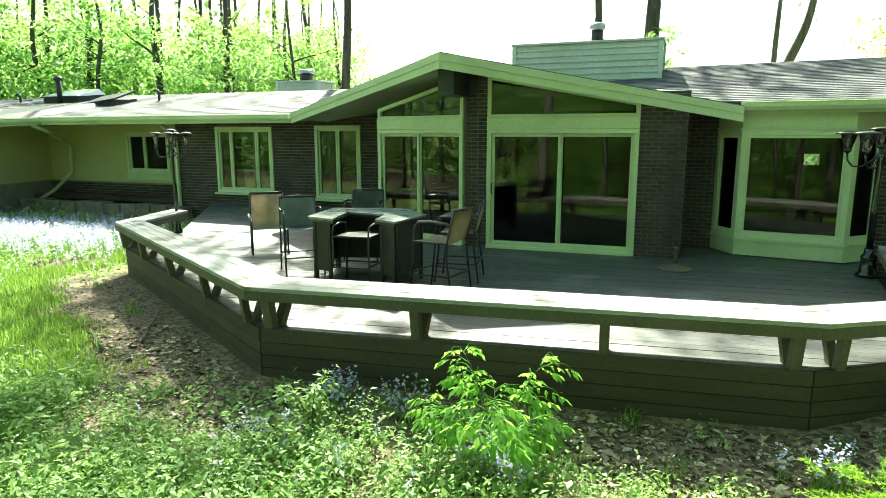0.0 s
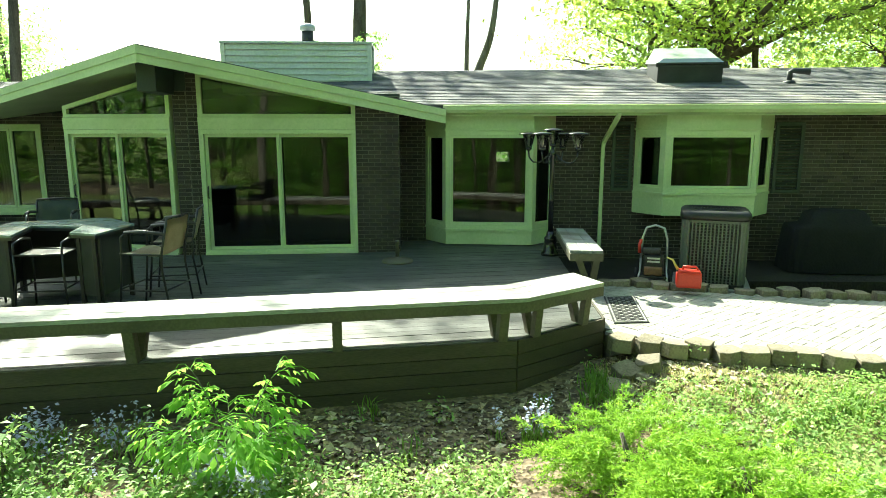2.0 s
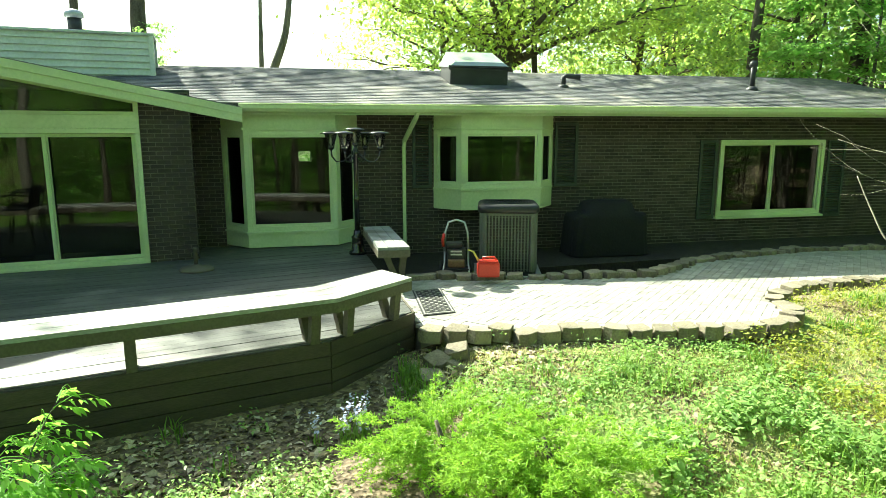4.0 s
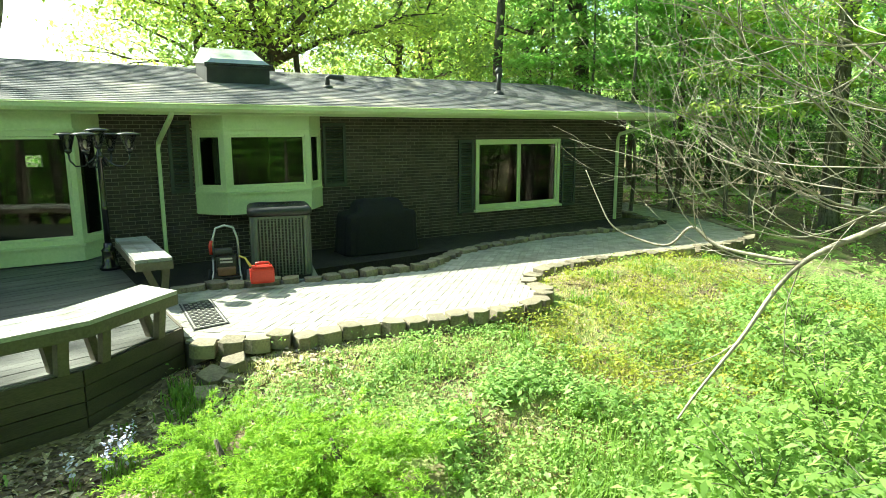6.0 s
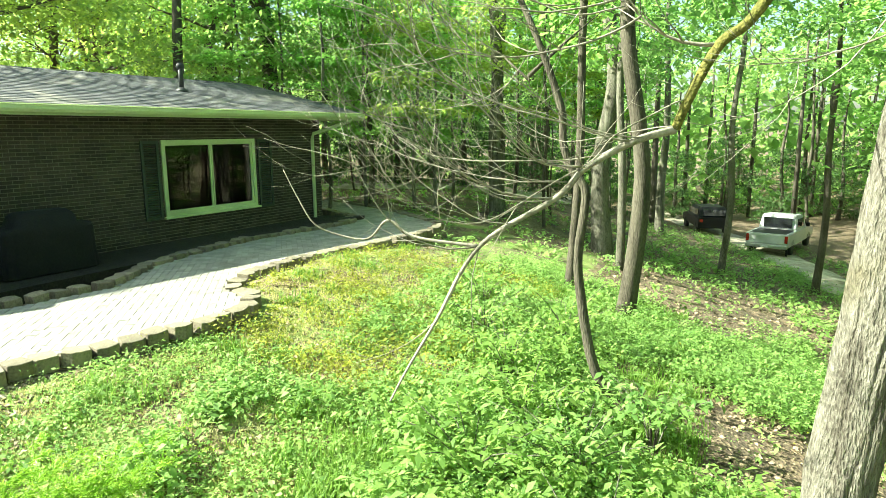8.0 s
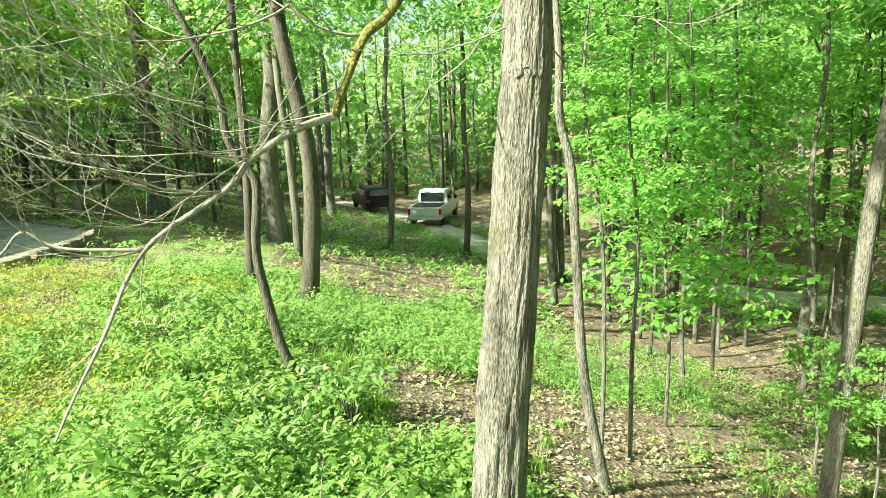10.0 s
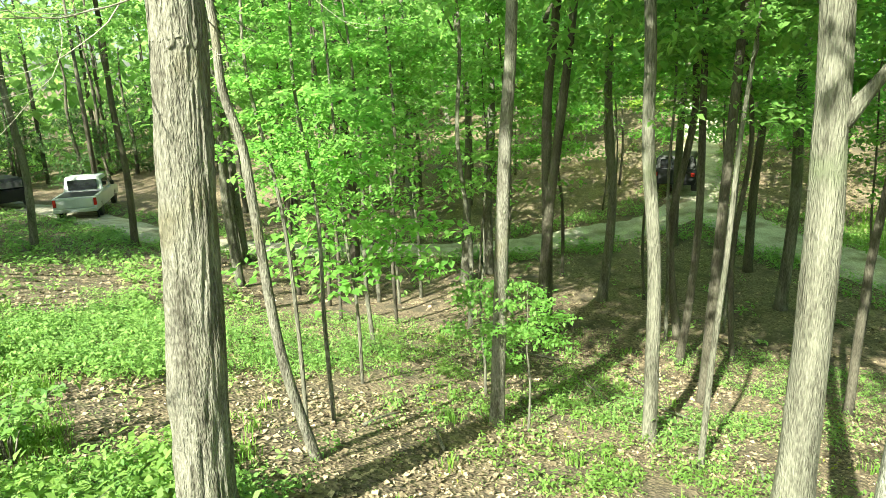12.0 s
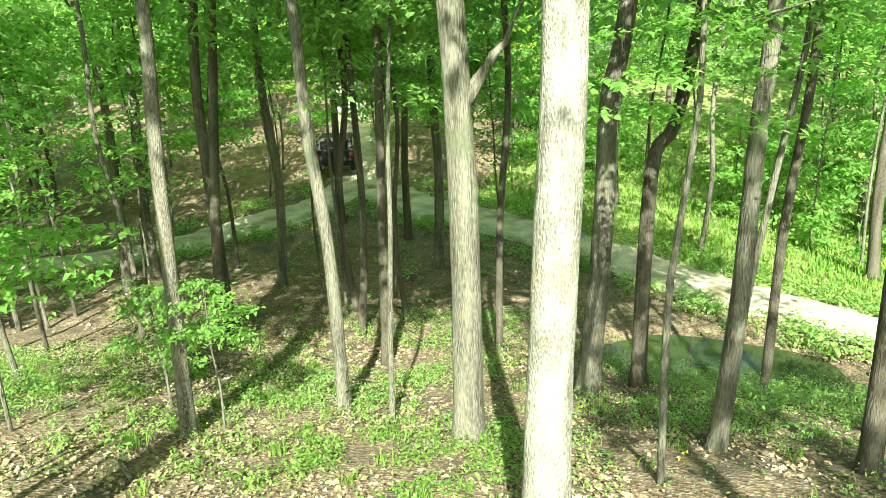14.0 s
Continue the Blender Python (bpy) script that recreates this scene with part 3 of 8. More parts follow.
RIDGE_Z, RIDGE_L = 3.42, 3.0
shingled("roof_right", (wing(-8.0, -0.66, 2.50), wing(8.60, -0.66, 2.50), wing(7.6, RIDGE_L, RIDGE_Z), wing(-12.6, RIDGE_L, RIDGE_Z)), "grey asphalt shingle roof over the right wing", 26)
shingled("roof_right_back", (wing(8.60, 6.6, 2.50), wing(-12.6, 6.6, 2.50), wing(-12.6, RIDGE_L, RIDGE_Z), wing(7.6, RIDGE_L, RIDGE_Z)), "grey asphalt shingle roof, back slope", 12)
shingled("roof_right_hip", (wing(8.60, -0.66, 2.50), wing(8.60, 6.6, 2.50), wing(7.62, RIDGE_L + 0.02, RIDGE_Z), wing(7.6, RIDGE_L, RIDGE_Z)), "grey asphalt shingle hip end", 12)
APEX, GL, GR = (-3.76, 9.48), (-9.08, 13.25), (0.66, 11.22)
APEX_Z, GEND_Z, GLEFT_Z = 3.23, 2.42, 2.483
shingled("roof_gable_right", ((*APEX, APEX_Z), (*GR, GEND_Z), (0.5, 15.0, GEND_Z + 0.02), (-4.1, 19.5, APEX_Z + 0.02))[::1], "grey shingle gable slope above the sliding doors", 22)
shingled("roof_gable_left", ((*GL, GLEFT_Z), (*APEX, APEX_Z), (-4.1, 19.5, APEX_Z + 0.02), (-9.4, 19.5, GLEFT_Z + 0.02)), "grey shingle gable slope over the left sliding door", 22)
shingled("roof_left", ((-15.2, 11.45, 2.40), (-7.4, 11.45, 2.40), (-6.6, 15.5, 3.17), (-15.2, 15.5, 3.17)), "sunlit grey shingle roof over the left stretch", 22)
shingled("roof_left_back", ((-7.0, 19.5, 2.40), (-15.2, 19.5, 2.40), (-15.2, 15.5, 3.17), (-6.6, 15.5, 3.17)), "grey shingle roof, back slope", 10)
shingled("roof_far_left", ((-15.7, 9.6, 2.28), (-15.2, 11.45, 2.40), (-15.2, 15.5, 3.17), (-20.5, 15.5, 3.17)), "sunlit grey shingle valley of the far left wing", 16)
shingled("roof_far_wing", ((-24.0, 9.6, 2.28), (-15.72, 9.58, 2.28), (-20.52, 15.48, 3.17), (-26.0, 15.5, 3.17)), "sunlit grey shingle roof of the far left wing", 16)


def beam_between(name, p, q, h, th, material, label, parent=None, drop=0.0):
    """An upright board from p to q (its top edge), h high and th thick."""
    p, q = Vector(p), Vector(q)
    d = q - p
    flat = Vector((d.x, d.y, 0))
    side = Vector((-flat.y, flat.x, 0)).normalized() * th
    bm = bmesh.new()
    up = Vector((0, 0, 1))
    f = [bm.verts.new(v) for v in (p, q, q - up * h, p - up * h, p + side, q + side, q + side - up * h, p + side - up * h)]
    for k in ((3, 2, 1, 0), (4, 5, 6, 7), (0, 1, 5, 4), (1, 2, 6, 5), (2, 3, 7, 6), (3, 0, 4, 7)):
        bm.faces.new([f[i] for i in k])
    bmesh.ops.recalc_face_normals(bm, faces=bm.faces)
    ob = part(name, bm, material, parent)
    if parent is None:
        tagged(ob, label, "trim", kind="structure")
    return ob


# barge boards, two planks one above the other, and the boarded soffits
for _p, _q in (((*GL, GLEFT_Z), (*APEX, APEX_Z)), ((*APEX, APEX_Z), (*GR, GEND_Z))):
    beam_between("barge_board", (_p[0], _p[1] - 0.035, _p[2] - 0.01), (_q[0], _q[1] - 0.035, _q[2] - 0.01), 0.11, 0.035, M_TRIM, "cream painted upper barge board")
    beam_between("barge_board", (_p[0], _p[1] - 0.015, _p[2] - 0.122), (_q[0], _q[1] - 0.015, _q[2] - 0.122), 0.12, 0.035, M_TRIM, "cream painted lower barge board")


def soffit(name, pts, th, material, label):
    bm = bmesh.new()
    lo = [bm.verts.new((x, y, z - th)) for x, y, z in pts]
    hi = [bm.verts.new(p) for p in pts]
    bm.faces.new(lo[::-1])
    bm.faces.new(hi)
    for i in range(len(pts)):
        j = (i + 1) % len(pts)
        bm.faces.new((lo[i], lo[j], hi[j], hi[i]))
    bmesh.ops.recalc_face_normals(bm, faces=bm.faces)
    return tagged(part(name, bm, material), label, "ceiling", kind="structure")


soffit("ceiling_soffit", [(GL[0], GL[1] + 0.05, GLEFT_Z - 0.14), (APEX[0] - 0.01, APEX[1] + 0.05, APEX_Z - 0.14), (-4.0, 15.2, APEX_Z - 0.14), (-9.2, 15.2, GLEFT_Z - 0.14)], 0.03, M_TRIM, "cream boarded soffit under the prow roof")
soffit("ceiling_soffit", [(APEX[0] + 0.01, APEX[1] + 0.05, APEX_Z - 0.14), (GR[0], GR[1] + 0.05, GEND_Z - 0.14), (0.6, 12.4, GEND_Z - 0.14), (-3.98, 12.4, APEX_Z - 0.14)], 0.03, M_TRIM, "cream boarded soffit under the prow roof")
part_ridge = a_box(-0.14, 0.14, 0.0, 2.2, -0.42, 0.0, 0.01)
_rb = part("ridge_beam", part_ridge, M_SHUTTER)
_rb.matrix_world = pose(-3.86, 10.0, APEX_Z - 0.19, 0, 0, 1.5)
tagged(_rb, "dark stained ridge beam under the prow roof", "beam", kind="structure")
# filled gable above the pier and beside the transoms
plain_wall("wall_gable_infill", DOOR_WALL, -0.35, 0.17, 2.62, 2.98, M_SHUTTER, thick=0.12, label="dark painted infill between the transoms", y0=0.02)
plain_wall("wall_gable_side", DOOR_WALL, 2.71, 3.44, 2.40, 2.66, M_SHUTTER, thick=0.12, label="dark painted panel under the eave", y0=0.05)


def gutter(name, p, q, label):
    """A moulded gutter with a fascia behind it."""
    p, q = Vector(p), Vector(q)
    d = (q - p)
    out = Vector((d.y, -d.x, 0)).normalized()
    t = thing(name, None, label, "gutter", kind="structure")
    prof = [(0, 0), (0.05, 0.0), (0.085, 0.05), (0.085, 0.10), (0.10, 0.12), (0.092, 0.122), (0.077, 0.105), (0.077, 0.055), (0.045, 0.008), (0, 0.008)]
    bm = bmesh.new()
    rings = [[bm.verts.new(e + out * a + Vector((0, 0, b))) for a, b in prof] for e in (p, q)]
    for i in range(len(prof)):
        j = (i + 1) % len(prof)
        bm.faces.new((rings[0][i], rings[0][j], rings[1][j], rings[1][i]))
    bm.faces.new(rings[0])
    bm.faces.new(rings[1][::-1])
    bmesh.ops.recalc_face_normals(bm, faces=bm.faces)
    part("gutter_channel", bm, M_TRIM, t)
    beam_between("fascia", p + Vector((0, 0, 0.14)), q + Vector((0, 0, 0.14)), 0.19, 0.025, M_TRIM, "", t)
    return t


gutter("gutter_right", wing(-7.05, -0.66, 2.36), wing(8.55, -0.66, 2.36), "cream metal gutter along the right wing, with fallen leaves")
gutter("gutter_left", (-15.1, 11.42, 2.27), (-7.85, 11.42, 2.27), "cream metal gutter along the left stretch")
soffit("ceiling_eave", [wing(-7.3, -0.66, 2.345), wing(8.5, -0.66, 2.345), wing(8.5, -0.02, 2.345), wing(-7.3, -0.02, 2.345)], 0.02, M_TRIM, "cream boarded eave soffit")
soffit("ceiling_eave", [(-15.1, 11.44, 2.27), (-7.9, 11.44, 2.27), (-7.9, 12.08, 2.27), (-15.1, 12.08, 2.27)], 0.02, M_TRIM, "cream boarded eave soffit")
gutter("gutter_hip_end", wing(8.62, -0.62, 2.36), wing(8.62, 6.5, 2.36), "cream metal gutter at the hip end")


def downspout(pts, label):
    bm = tube(bmesh.new(), pts, 0.045, 4)
    return tagged(part("downspout", bm, M_TRIM), label, "downspout", "downspouts", "structure")


def wings(*pts):
    return [wing(*p) for p in pts]


downspout(wings((-4.05, -0.70, 2.36), (-4.06, -0.66, 2.28), (-4.19, -0.10, 1.86), (-4.20, -0.07, 1.75), (-4.20, -0.07, -0.25), (-4.19, -0.16, -0.34)), "cream square downspout on the brick wall")
downspout(wings((8.0, -0.70, 2.36), (7.95, -0.66, 2.28), (7.10, -0.10, 1.95), (7.08, -0.07, 1.8), (7.08, -0.07, -0.42), (7.10, -0.2, -0.5)), "cream square downspout at the house corner")
downspout([(-11.45, 11.5, 2.25), (-11.48, 11.95, 1.95), (-11.50, 12.03, 1.8), (-11.50, 12.03, 0.0)], "cream square downspout on the left stretch")

# yellow wing beyond the left stretch
YW = pose(0, 13.0, 0, 0, 0, 0)
WIN3 = (-14.1, -12.65, 0.98, 2.04)
plain_wall("wall_yellow", YW, -17.2, -11.3, 0.72, 2.30, M_YELLOW, [WIN3], label="yellow painted wall with a brick base")
brick_wall("wall_yellow_base", YW @ pose(0, -0.03, 0), -17.2, -11.3, -0.6, 0.72)
brick_wall("wall_left_return", pose(-11.55, 12.1, 0, 0, 0, 90), 0.22, 0.9, -0.6, 2.36)
window("window_8", YW, *WIN3, [-13.5], label="cream two-light window in the yellow wall")
part("window_apron", a_box(WIN3[0] - 0.02, WIN3[1] + 0.05, -0.04, -0.003, 0.80, 0.92, 0.004), M_TRIM, bpy.data.objects["window_8"])
YS = pose(-17.2, 13.0, 0, 0, 0, -76)
plain_wall("wall_yellow_side", YS, 0.0, 5.5, 0.72, 2.26, M_YELLOW, label="yellow painted side wall of the far wing")
brick_wall("wall_yellow_side_base", YS @ pose(0, -0.03, 0), 0.0, 5.5, -0.6, 0.72)
soffit("ceiling_eave", [(-15.15, 11.5, 2.24), (-15.15, 13.0, 2.24), (-17.3, 13.0, 2.24), (-16.0, 9.7, 2.24)], 0.02, M_TRIM, "cream boarded eave soffit")
gutter("gutter_far_left", (-15.75, 9.6, 2.17), (-15.18, 11.40, 2.26), "cream metal gutter of the far left wing")
downspout([(-15.3, 11.3, 2.2), (-15.2, 11.6, 2.05), (-16.0, 12.8, 1.75), (-16.05, 12.9, 1.6), (-16.1, 12.9, 0.95), (-16.1, 12.4, 0.55), (-16.2, 11.4, 0.0), (-16.1, 11.2, -0.2)], "cream downspout with a long sloping leg")

# rooms added behind the glass, closed at the back, near-black for dimness
plain_wall("wall_inner_back", pose(0, 18.6, 0), -24, 17.5, -0.7, 3.3, M_DIM_ROOM, [(BACK_WIN[0], BACK_WIN[1], BACK_WIN[2], BACK_WIN[3])], label="plain inner back wall of the rooms")
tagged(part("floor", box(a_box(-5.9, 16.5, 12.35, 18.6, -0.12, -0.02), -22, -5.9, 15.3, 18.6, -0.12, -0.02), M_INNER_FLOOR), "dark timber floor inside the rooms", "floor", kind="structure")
tagged(part("ceiling", box(a_box(-5.9, 16.0, 12.4, 18.59, 2.38, 2.42), -22, -5.9, 15.4, 18.59, 2.38, 2.42), M_DIM_ROOM), "plain ceiling of the rooms", "ceiling", kind="structure")
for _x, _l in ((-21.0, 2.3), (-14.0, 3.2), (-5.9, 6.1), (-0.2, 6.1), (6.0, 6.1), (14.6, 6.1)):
    plain_wall("wall_partition", pose(_x, 18.58, 0, 0, 0, -90), 0.0, _l, -0.1, 2.37, M_DIM_ROOM, thick=0.1, label="plain partition wall between rooms")


# ---- deck ----
DECK = [(-9.35, 8.45), (-4.12, 5.33), (1.05, 6.02), (2.12, 6.72), (2.34, 9.0), (2.62, 11.72), (-0.10, 12.0), (-0.16, 10.92), (-3.6, 10.77), (-5.75, 11.28), (-5.75, 15.1), (-13.2, 15.1), (-9.95, 10.4)]
DECK_TURN = 7.4


def deck_floor():
    """Boards laid along the front edge, each clipped to the deck's outline."""
    t = thing("floor_deck", None, "grey-stained timber deck of long boards", "deck", kind="structure")
    bm = bmesh.new()
    prism(bm, DECK, -0.16, -0.045)
    part("deck_frame", bm, M_SKIRT, t)
    c, s = math.cos(radians(DECK_TURN)), math.sin(radians(DECK_TURN))
    w, gap, y, i = 0.14, 0.007, 3.5, 0
    rnd = random.Random(4)
    zones = ([(-13.2, 15.1), (-9.95, 10.4), (-9.35, 8.45), (-4.12, 5.33), (-4.12, 10.88), (-5.75, 11.28), (-5.75, 15.1)], [(-4.12, 5.33), (1.05, 6.02), (2.12, 6.72), (2.34, 9.0), (2.62, 11.72), (-0.10, 12.0), (-0.16, 10.92), (-3.6, 10.77), (-4.12, 10.88)])
    while y < 17.5:
        for zone in zones:
            p = clip_poly(clip_poly(zone, -s, c, y + w - gap), s, -c, -y)
            if len(p) < 3:
                continue
            area = sum(a[0] * b[1] - b[0] * a[1] for a, b in zip(p, p[1:] + p[:1])) / 2
            if abs(area) < 0.01:
                continue
            if area < 0:
                p = p[::-1]
            part("plank", prism(bmesh.new(), p, -0.035, rnd.uniform(-0.002, 0.002)), M_DECK, t)
        y += w
    return t


deck_floor()


def deck_skirt():
    t = thing("deck_skirt", None, "brown horizontal board skirt closing the deck's side", "deck skirt", kind="structure")
    edge = [(-9.95, 10.4), (-9.35, 8.45), (-4.12, 5.33), (1.05, 6.02), (2.12, 6.72), (2.3, 8.7)]
    for a, b in zip(edge, edge[1:]):
        p, q = Vector((*a, 0)), Vector((*b, 0))
        d = (q - p).normalized()
        out = Vector((d.y, -d.x, 0)) * 0.005
        z = -0.004
        for k, h in enumerate((0.145, 0.14, 0.14, 0.14, 0.14)):
            lift = Vector((0, 0, z))
            ob = beam_between("board", p + out + lift + out.normalized() * (0.028 if k else 0.034), q + out + lift + out.normalized() * (0.028 if k else 0.034), h - 0.009, 0.026, M_SKIRT, "", t)
            z -= h
    return t


deck_skirt()

# bench round the edge of the deck: plank top, fascia, splayed legs
BENCH_Z = 0.45


def edge_bench(line, inner, label):
    """A bench along the outer line; inner: the matching inner line. Three planks a stretch, mitred at the corners."""
    t = thing("deck_bench", None, label, "bench")
    for i in range(len(line) - 1):
        o0, o1, n0, n1 = (Vector((*p, 0)) for p in (line[i], line[i + 1], inner[i], inner[i + 1]))
        for k in range(3):
            a0, a1 = o0.lerp(n0, k / 3 + 0.008), o1.lerp(n1, k / 3 + 0.008)
            b0, b1 = o0.lerp(n0, (k + 1) / 3 - 0.008), o1.lerp(n1, (k + 1) / 3 - 0.008)
            part("seat_plank", prism(bmesh.new(), [(v.x, v.y) for v in (a0, a1, b1, b0)], BENCH_Z - 0.04, BENCH_Z), M_BENCH, t)
        d = (o1 - o0).normalized()
        inw = (n0 - o0).lerp(n1 - o1, 0.5)
        beam_between("fascia", o0 + Vector((0, 0, BENCH_Z - 0.042)), o1 + Vector((0, 0, BENCH_Z - 0.042)), 0.10, 0.035, M_FASCIA, "", t)
        beam_between("back_rail", n1 + Vector((0, 0, BENCH_Z - 0.042)), n0 + Vector((0, 0, BENCH_Z - 0.042)), 0.10, 0.035, M_FASCIA, "", t)
        length = (o1 - o0).length
        cnt = max(1, round(length / 1.75))
        for k in range(cnt + 1):
            s = min(max(k / cnt, 0.10 / length * 2), 1 - 0.2 / length)
            p, q = o0.lerp(o1, s), n0.lerp(n1, s)
            for m0, m1 in ((0.22, 0.10), (0.42, 0.78)):
                f0, f1 = p.lerp(q, m0), p.lerp(q, m1)
                bm = bmesh.new()
                e = d * 0.045
                w = (q - p).normalized() * 0.045
                vs = [bm.verts.new(v) for v in (f0 - e - w, f0 + e - w, f0 + e + w, f0 - e + w)]
                vt = [bm.verts.new(v + Vector((0, 0, BENCH_Z - 0.045))) for v in (f1 - e - w, f1 + e - w, f1 + e + w, f1 - e + w)]
                bm.faces.new(vs[::-1])
                bm.faces.new(vt)
                for r in range(4):
                    bm.faces.new((vs[r], vs[(r + 1) % 4], vt[(r + 1) % 4], vt[r]))
                bmesh.ops.recalc_face_normals(bm, faces=bm.faces)
                part("leg", bm, M_FASCIA, t)
    # end caps
    for o, n in ((line[0], inner[0]), (line[-1], inner[-1])):
        beam_between("end_board", (*o, BENCH_Z - 0.042), (*n, BENCH_Z - 0.042), 0.10, 0.03, M_FASCIA, "", t)
    return t


edge_bench([(-10.12, 10.35), (-9.58, 8.42), (-4.24, 5.22), (1.13, 5.90), (2.06, 6.50)], [(-9.62, 10.25), (-9.18, 8.72), (-4.15, 5.78), (0.98, 6.46), (1.86, 7.02)], "long weathered timber bench edging the deck")
edge_bench([(2.62, 8.35), (2.90, 10.4)], [(2.18, 8.42), (2.46, 10.46)], "short weathered timber bench by the brick wall")


# ---- patio ----
PATIO = [(2.18, 6.55), (3.1, 6.15), (3.8, 6.0), (4.6, 5.75), (5.4, 5.55), (6.2, 5.45), (6.75, 5.75), (7.05, 6.3), (7.5, 6.72), (8.3, 6.96), (9.4, 7.08), (10.4, 6.92), (11.7, 6.58), (12.9, 6.48), (14.4, 6.38), (15.3, 6.62), (16.1, 7.5), (17.5, 9.1), (18.7, 10.8), (20.2, 13.2), (17.6, 13.4), (17.0, 11.4), (16.4, 10.3), (15.6, 9.3), (14.7, 8.75), (13.7, 8.72), (12.6, 8.95), (11.0, 9.15), (9.14, 9.0), (8.0, 8.75), (7.2, 8.3), (6.6, 8.05), (5.4, 8.2), (4.2, 8.45), (3.2, 8.75), (2.36, 8.95)]
PATIO_Z = -0.15


def inside(p, poly):
    c = False
    for (x0, y0), (x1, y1) in zip(poly, poly[1:] + poly[:1]):
        if (y0 > p[1]) != (y1 > p[1]) and p[0] < (x1 - x0) * (p[1] - y0) / (y1 - y0) + x0:
            c = not c
    return c


def patio_z(x):
    return PATIO_Z - 0.02 * max(0.0, x - 3.0)


def patio_base():
    xs = [p for p in PATIO]
    bm = bmesh.new()
    lo = [bm.verts.new((x, y, patio_z(x) - 0.4)) for x, y in xs]
    hi = [bm.verts.new((x, y, patio_z(x) - 0.012)) for x, y in xs]
    bmesh.ops.triangulate(bm, faces=[bm.faces.new(hi)])
    bm.faces.new(lo[::-1])
    for i in range(len(xs)):
        j = (i + 1) % len(xs)
        bm.faces.new((lo[i], lo[j], hi[j], hi[i]))
    bmesh.ops.recalc_face_normals(bm, faces=bm.faces)
    return tagged(part("pavement_patio", bm, M_JOINT), "patio of pale concrete pavers", "patio", kind="structure")


PATIO_BASE = patio_base()
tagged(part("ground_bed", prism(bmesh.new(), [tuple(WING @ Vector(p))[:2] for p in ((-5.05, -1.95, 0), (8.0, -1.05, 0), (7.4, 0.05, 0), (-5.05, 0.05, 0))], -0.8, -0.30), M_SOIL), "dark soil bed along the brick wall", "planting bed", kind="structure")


# ---- things on the deck ----
M_LANTERN = glass_surface("lantern_glass", (0.75, 0.74, 0.68), 0.15)
M_BLACK_GLOSS = surface("black_enamel", (0.006, 0.006, 0.006), (0.014, 0.013, 0.012), 0.18, 4, 60, 0.03, spec=0.8)
M_SLING_TAN = surface("tan_sling_mesh", (0.36, 0.30, 0.20), (0.46, 0.39, 0.27), 0.8, 8, 160, 0.25)
M_SLING_GREY = surface("grey_green_sling_mesh", (0.13, 0.16, 0.145), (0.19, 0.225, 0.205), 0.8, 8, 160, 0.25)
M_STONE_TOP = surface("mottled_stone_top", (0.12, 0.16, 0.155), (0.27, 0.33, 0.32), 0.25, 7, 45, 0.05, stain=(0.30, 0.25, 0.18))
M_WICKER = surface("dark_woven_panel", (0.028, 0.026, 0.023), (0.055, 0.050, 0.044), 0.6, 6, 110, 0.5)
M_AC = surface("grey_green_ac_steel", (0.085, 0.095, 0.08), (0.125, 0.135, 0.115), 0.45, 2, 40, 0.06)
M_AC_DARK = surface("dark_ac_plastic", (0.012, 0.013, 0.013), (0.024, 0.025, 0.025), 0.45, 3, 50, 0.08)
M_RED = surface("red_fuel_plastic", (0.55, 0.03, 0.018), (0.68, 0.05, 0.03), 0.38, 4, 50, 0.06)
M_YELLOW_PLASTIC = surface("yellow_spout_plastic", (0.55, 0.42, 0.10), (0.65, 0.52, 0.16), 0.4, 4, 50, 0.05)
M_TUBE = surface("pale_tube_steel", (0.45, 0.45, 0.44), (0.58, 0.58, 0.56), 0.3, 4, 60, 0.04, metal=0.5)
M_RUBBER = surface("black_rubber", (0.010, 0.010, 0.010), (0.022, 0.022, 0.022), 0.7, 6, 80, 0.2)
M_ENGINE = surface("engine_black", (0.012, 0.012, 0.012), (0.05, 0.045, 0.04), 0.5, 8, 60, 0.15)
M_COPPER = surface("rusty_pump_metal", (0.16, 0.08, 0.045), (0.27, 0.14, 0.08), 0.5, 8, 60, 0.15)
M_COVER = surface("black_grill_cover", (0.004, 0.004, 0.004), (0.009, 0.009, 0.009), 0.9, 3, 30, 0.4, dist=0.03)
M_SLAB = surface("concrete_pad", (0.20, 0.195, 0.18), (0.30, 0.29, 0.27), 0.9, 3, 50, 0.3)
M_CAR_WHITE = surface("white_car_paint", (0.46, 0.47, 0.49), (0.54, 0.55, 0.57), 0.25, 2, 20, 0.02, spec=0.7)
M_CAR_DARK = surface("dark_car_paint", (0.006, 0.006, 0.007), (0.011, 0.011, 0.013), 0.55, 2, 20, 0.02, spec=0.3)
M_CAR_GLASS = surface("dark_car_glass", (0.012, 0.014, 0.016), (0.022, 0.025, 0.028), 0.08, 2, 20, 0.0, spec=0.8)
M_LIGHT_RED = surface("red_lamp_lens", (0.30, 0.015, 0.012), (0.40, 0.03, 0.02), 0.2, 6, 60, 0.02)
M_SKYGLASS = surface("milky_skylight_dome", (0.36, 0.40, 0.42), (0.46, 0.50, 0.52), 0.12, 2, 30, 0.02, spec=0.8)


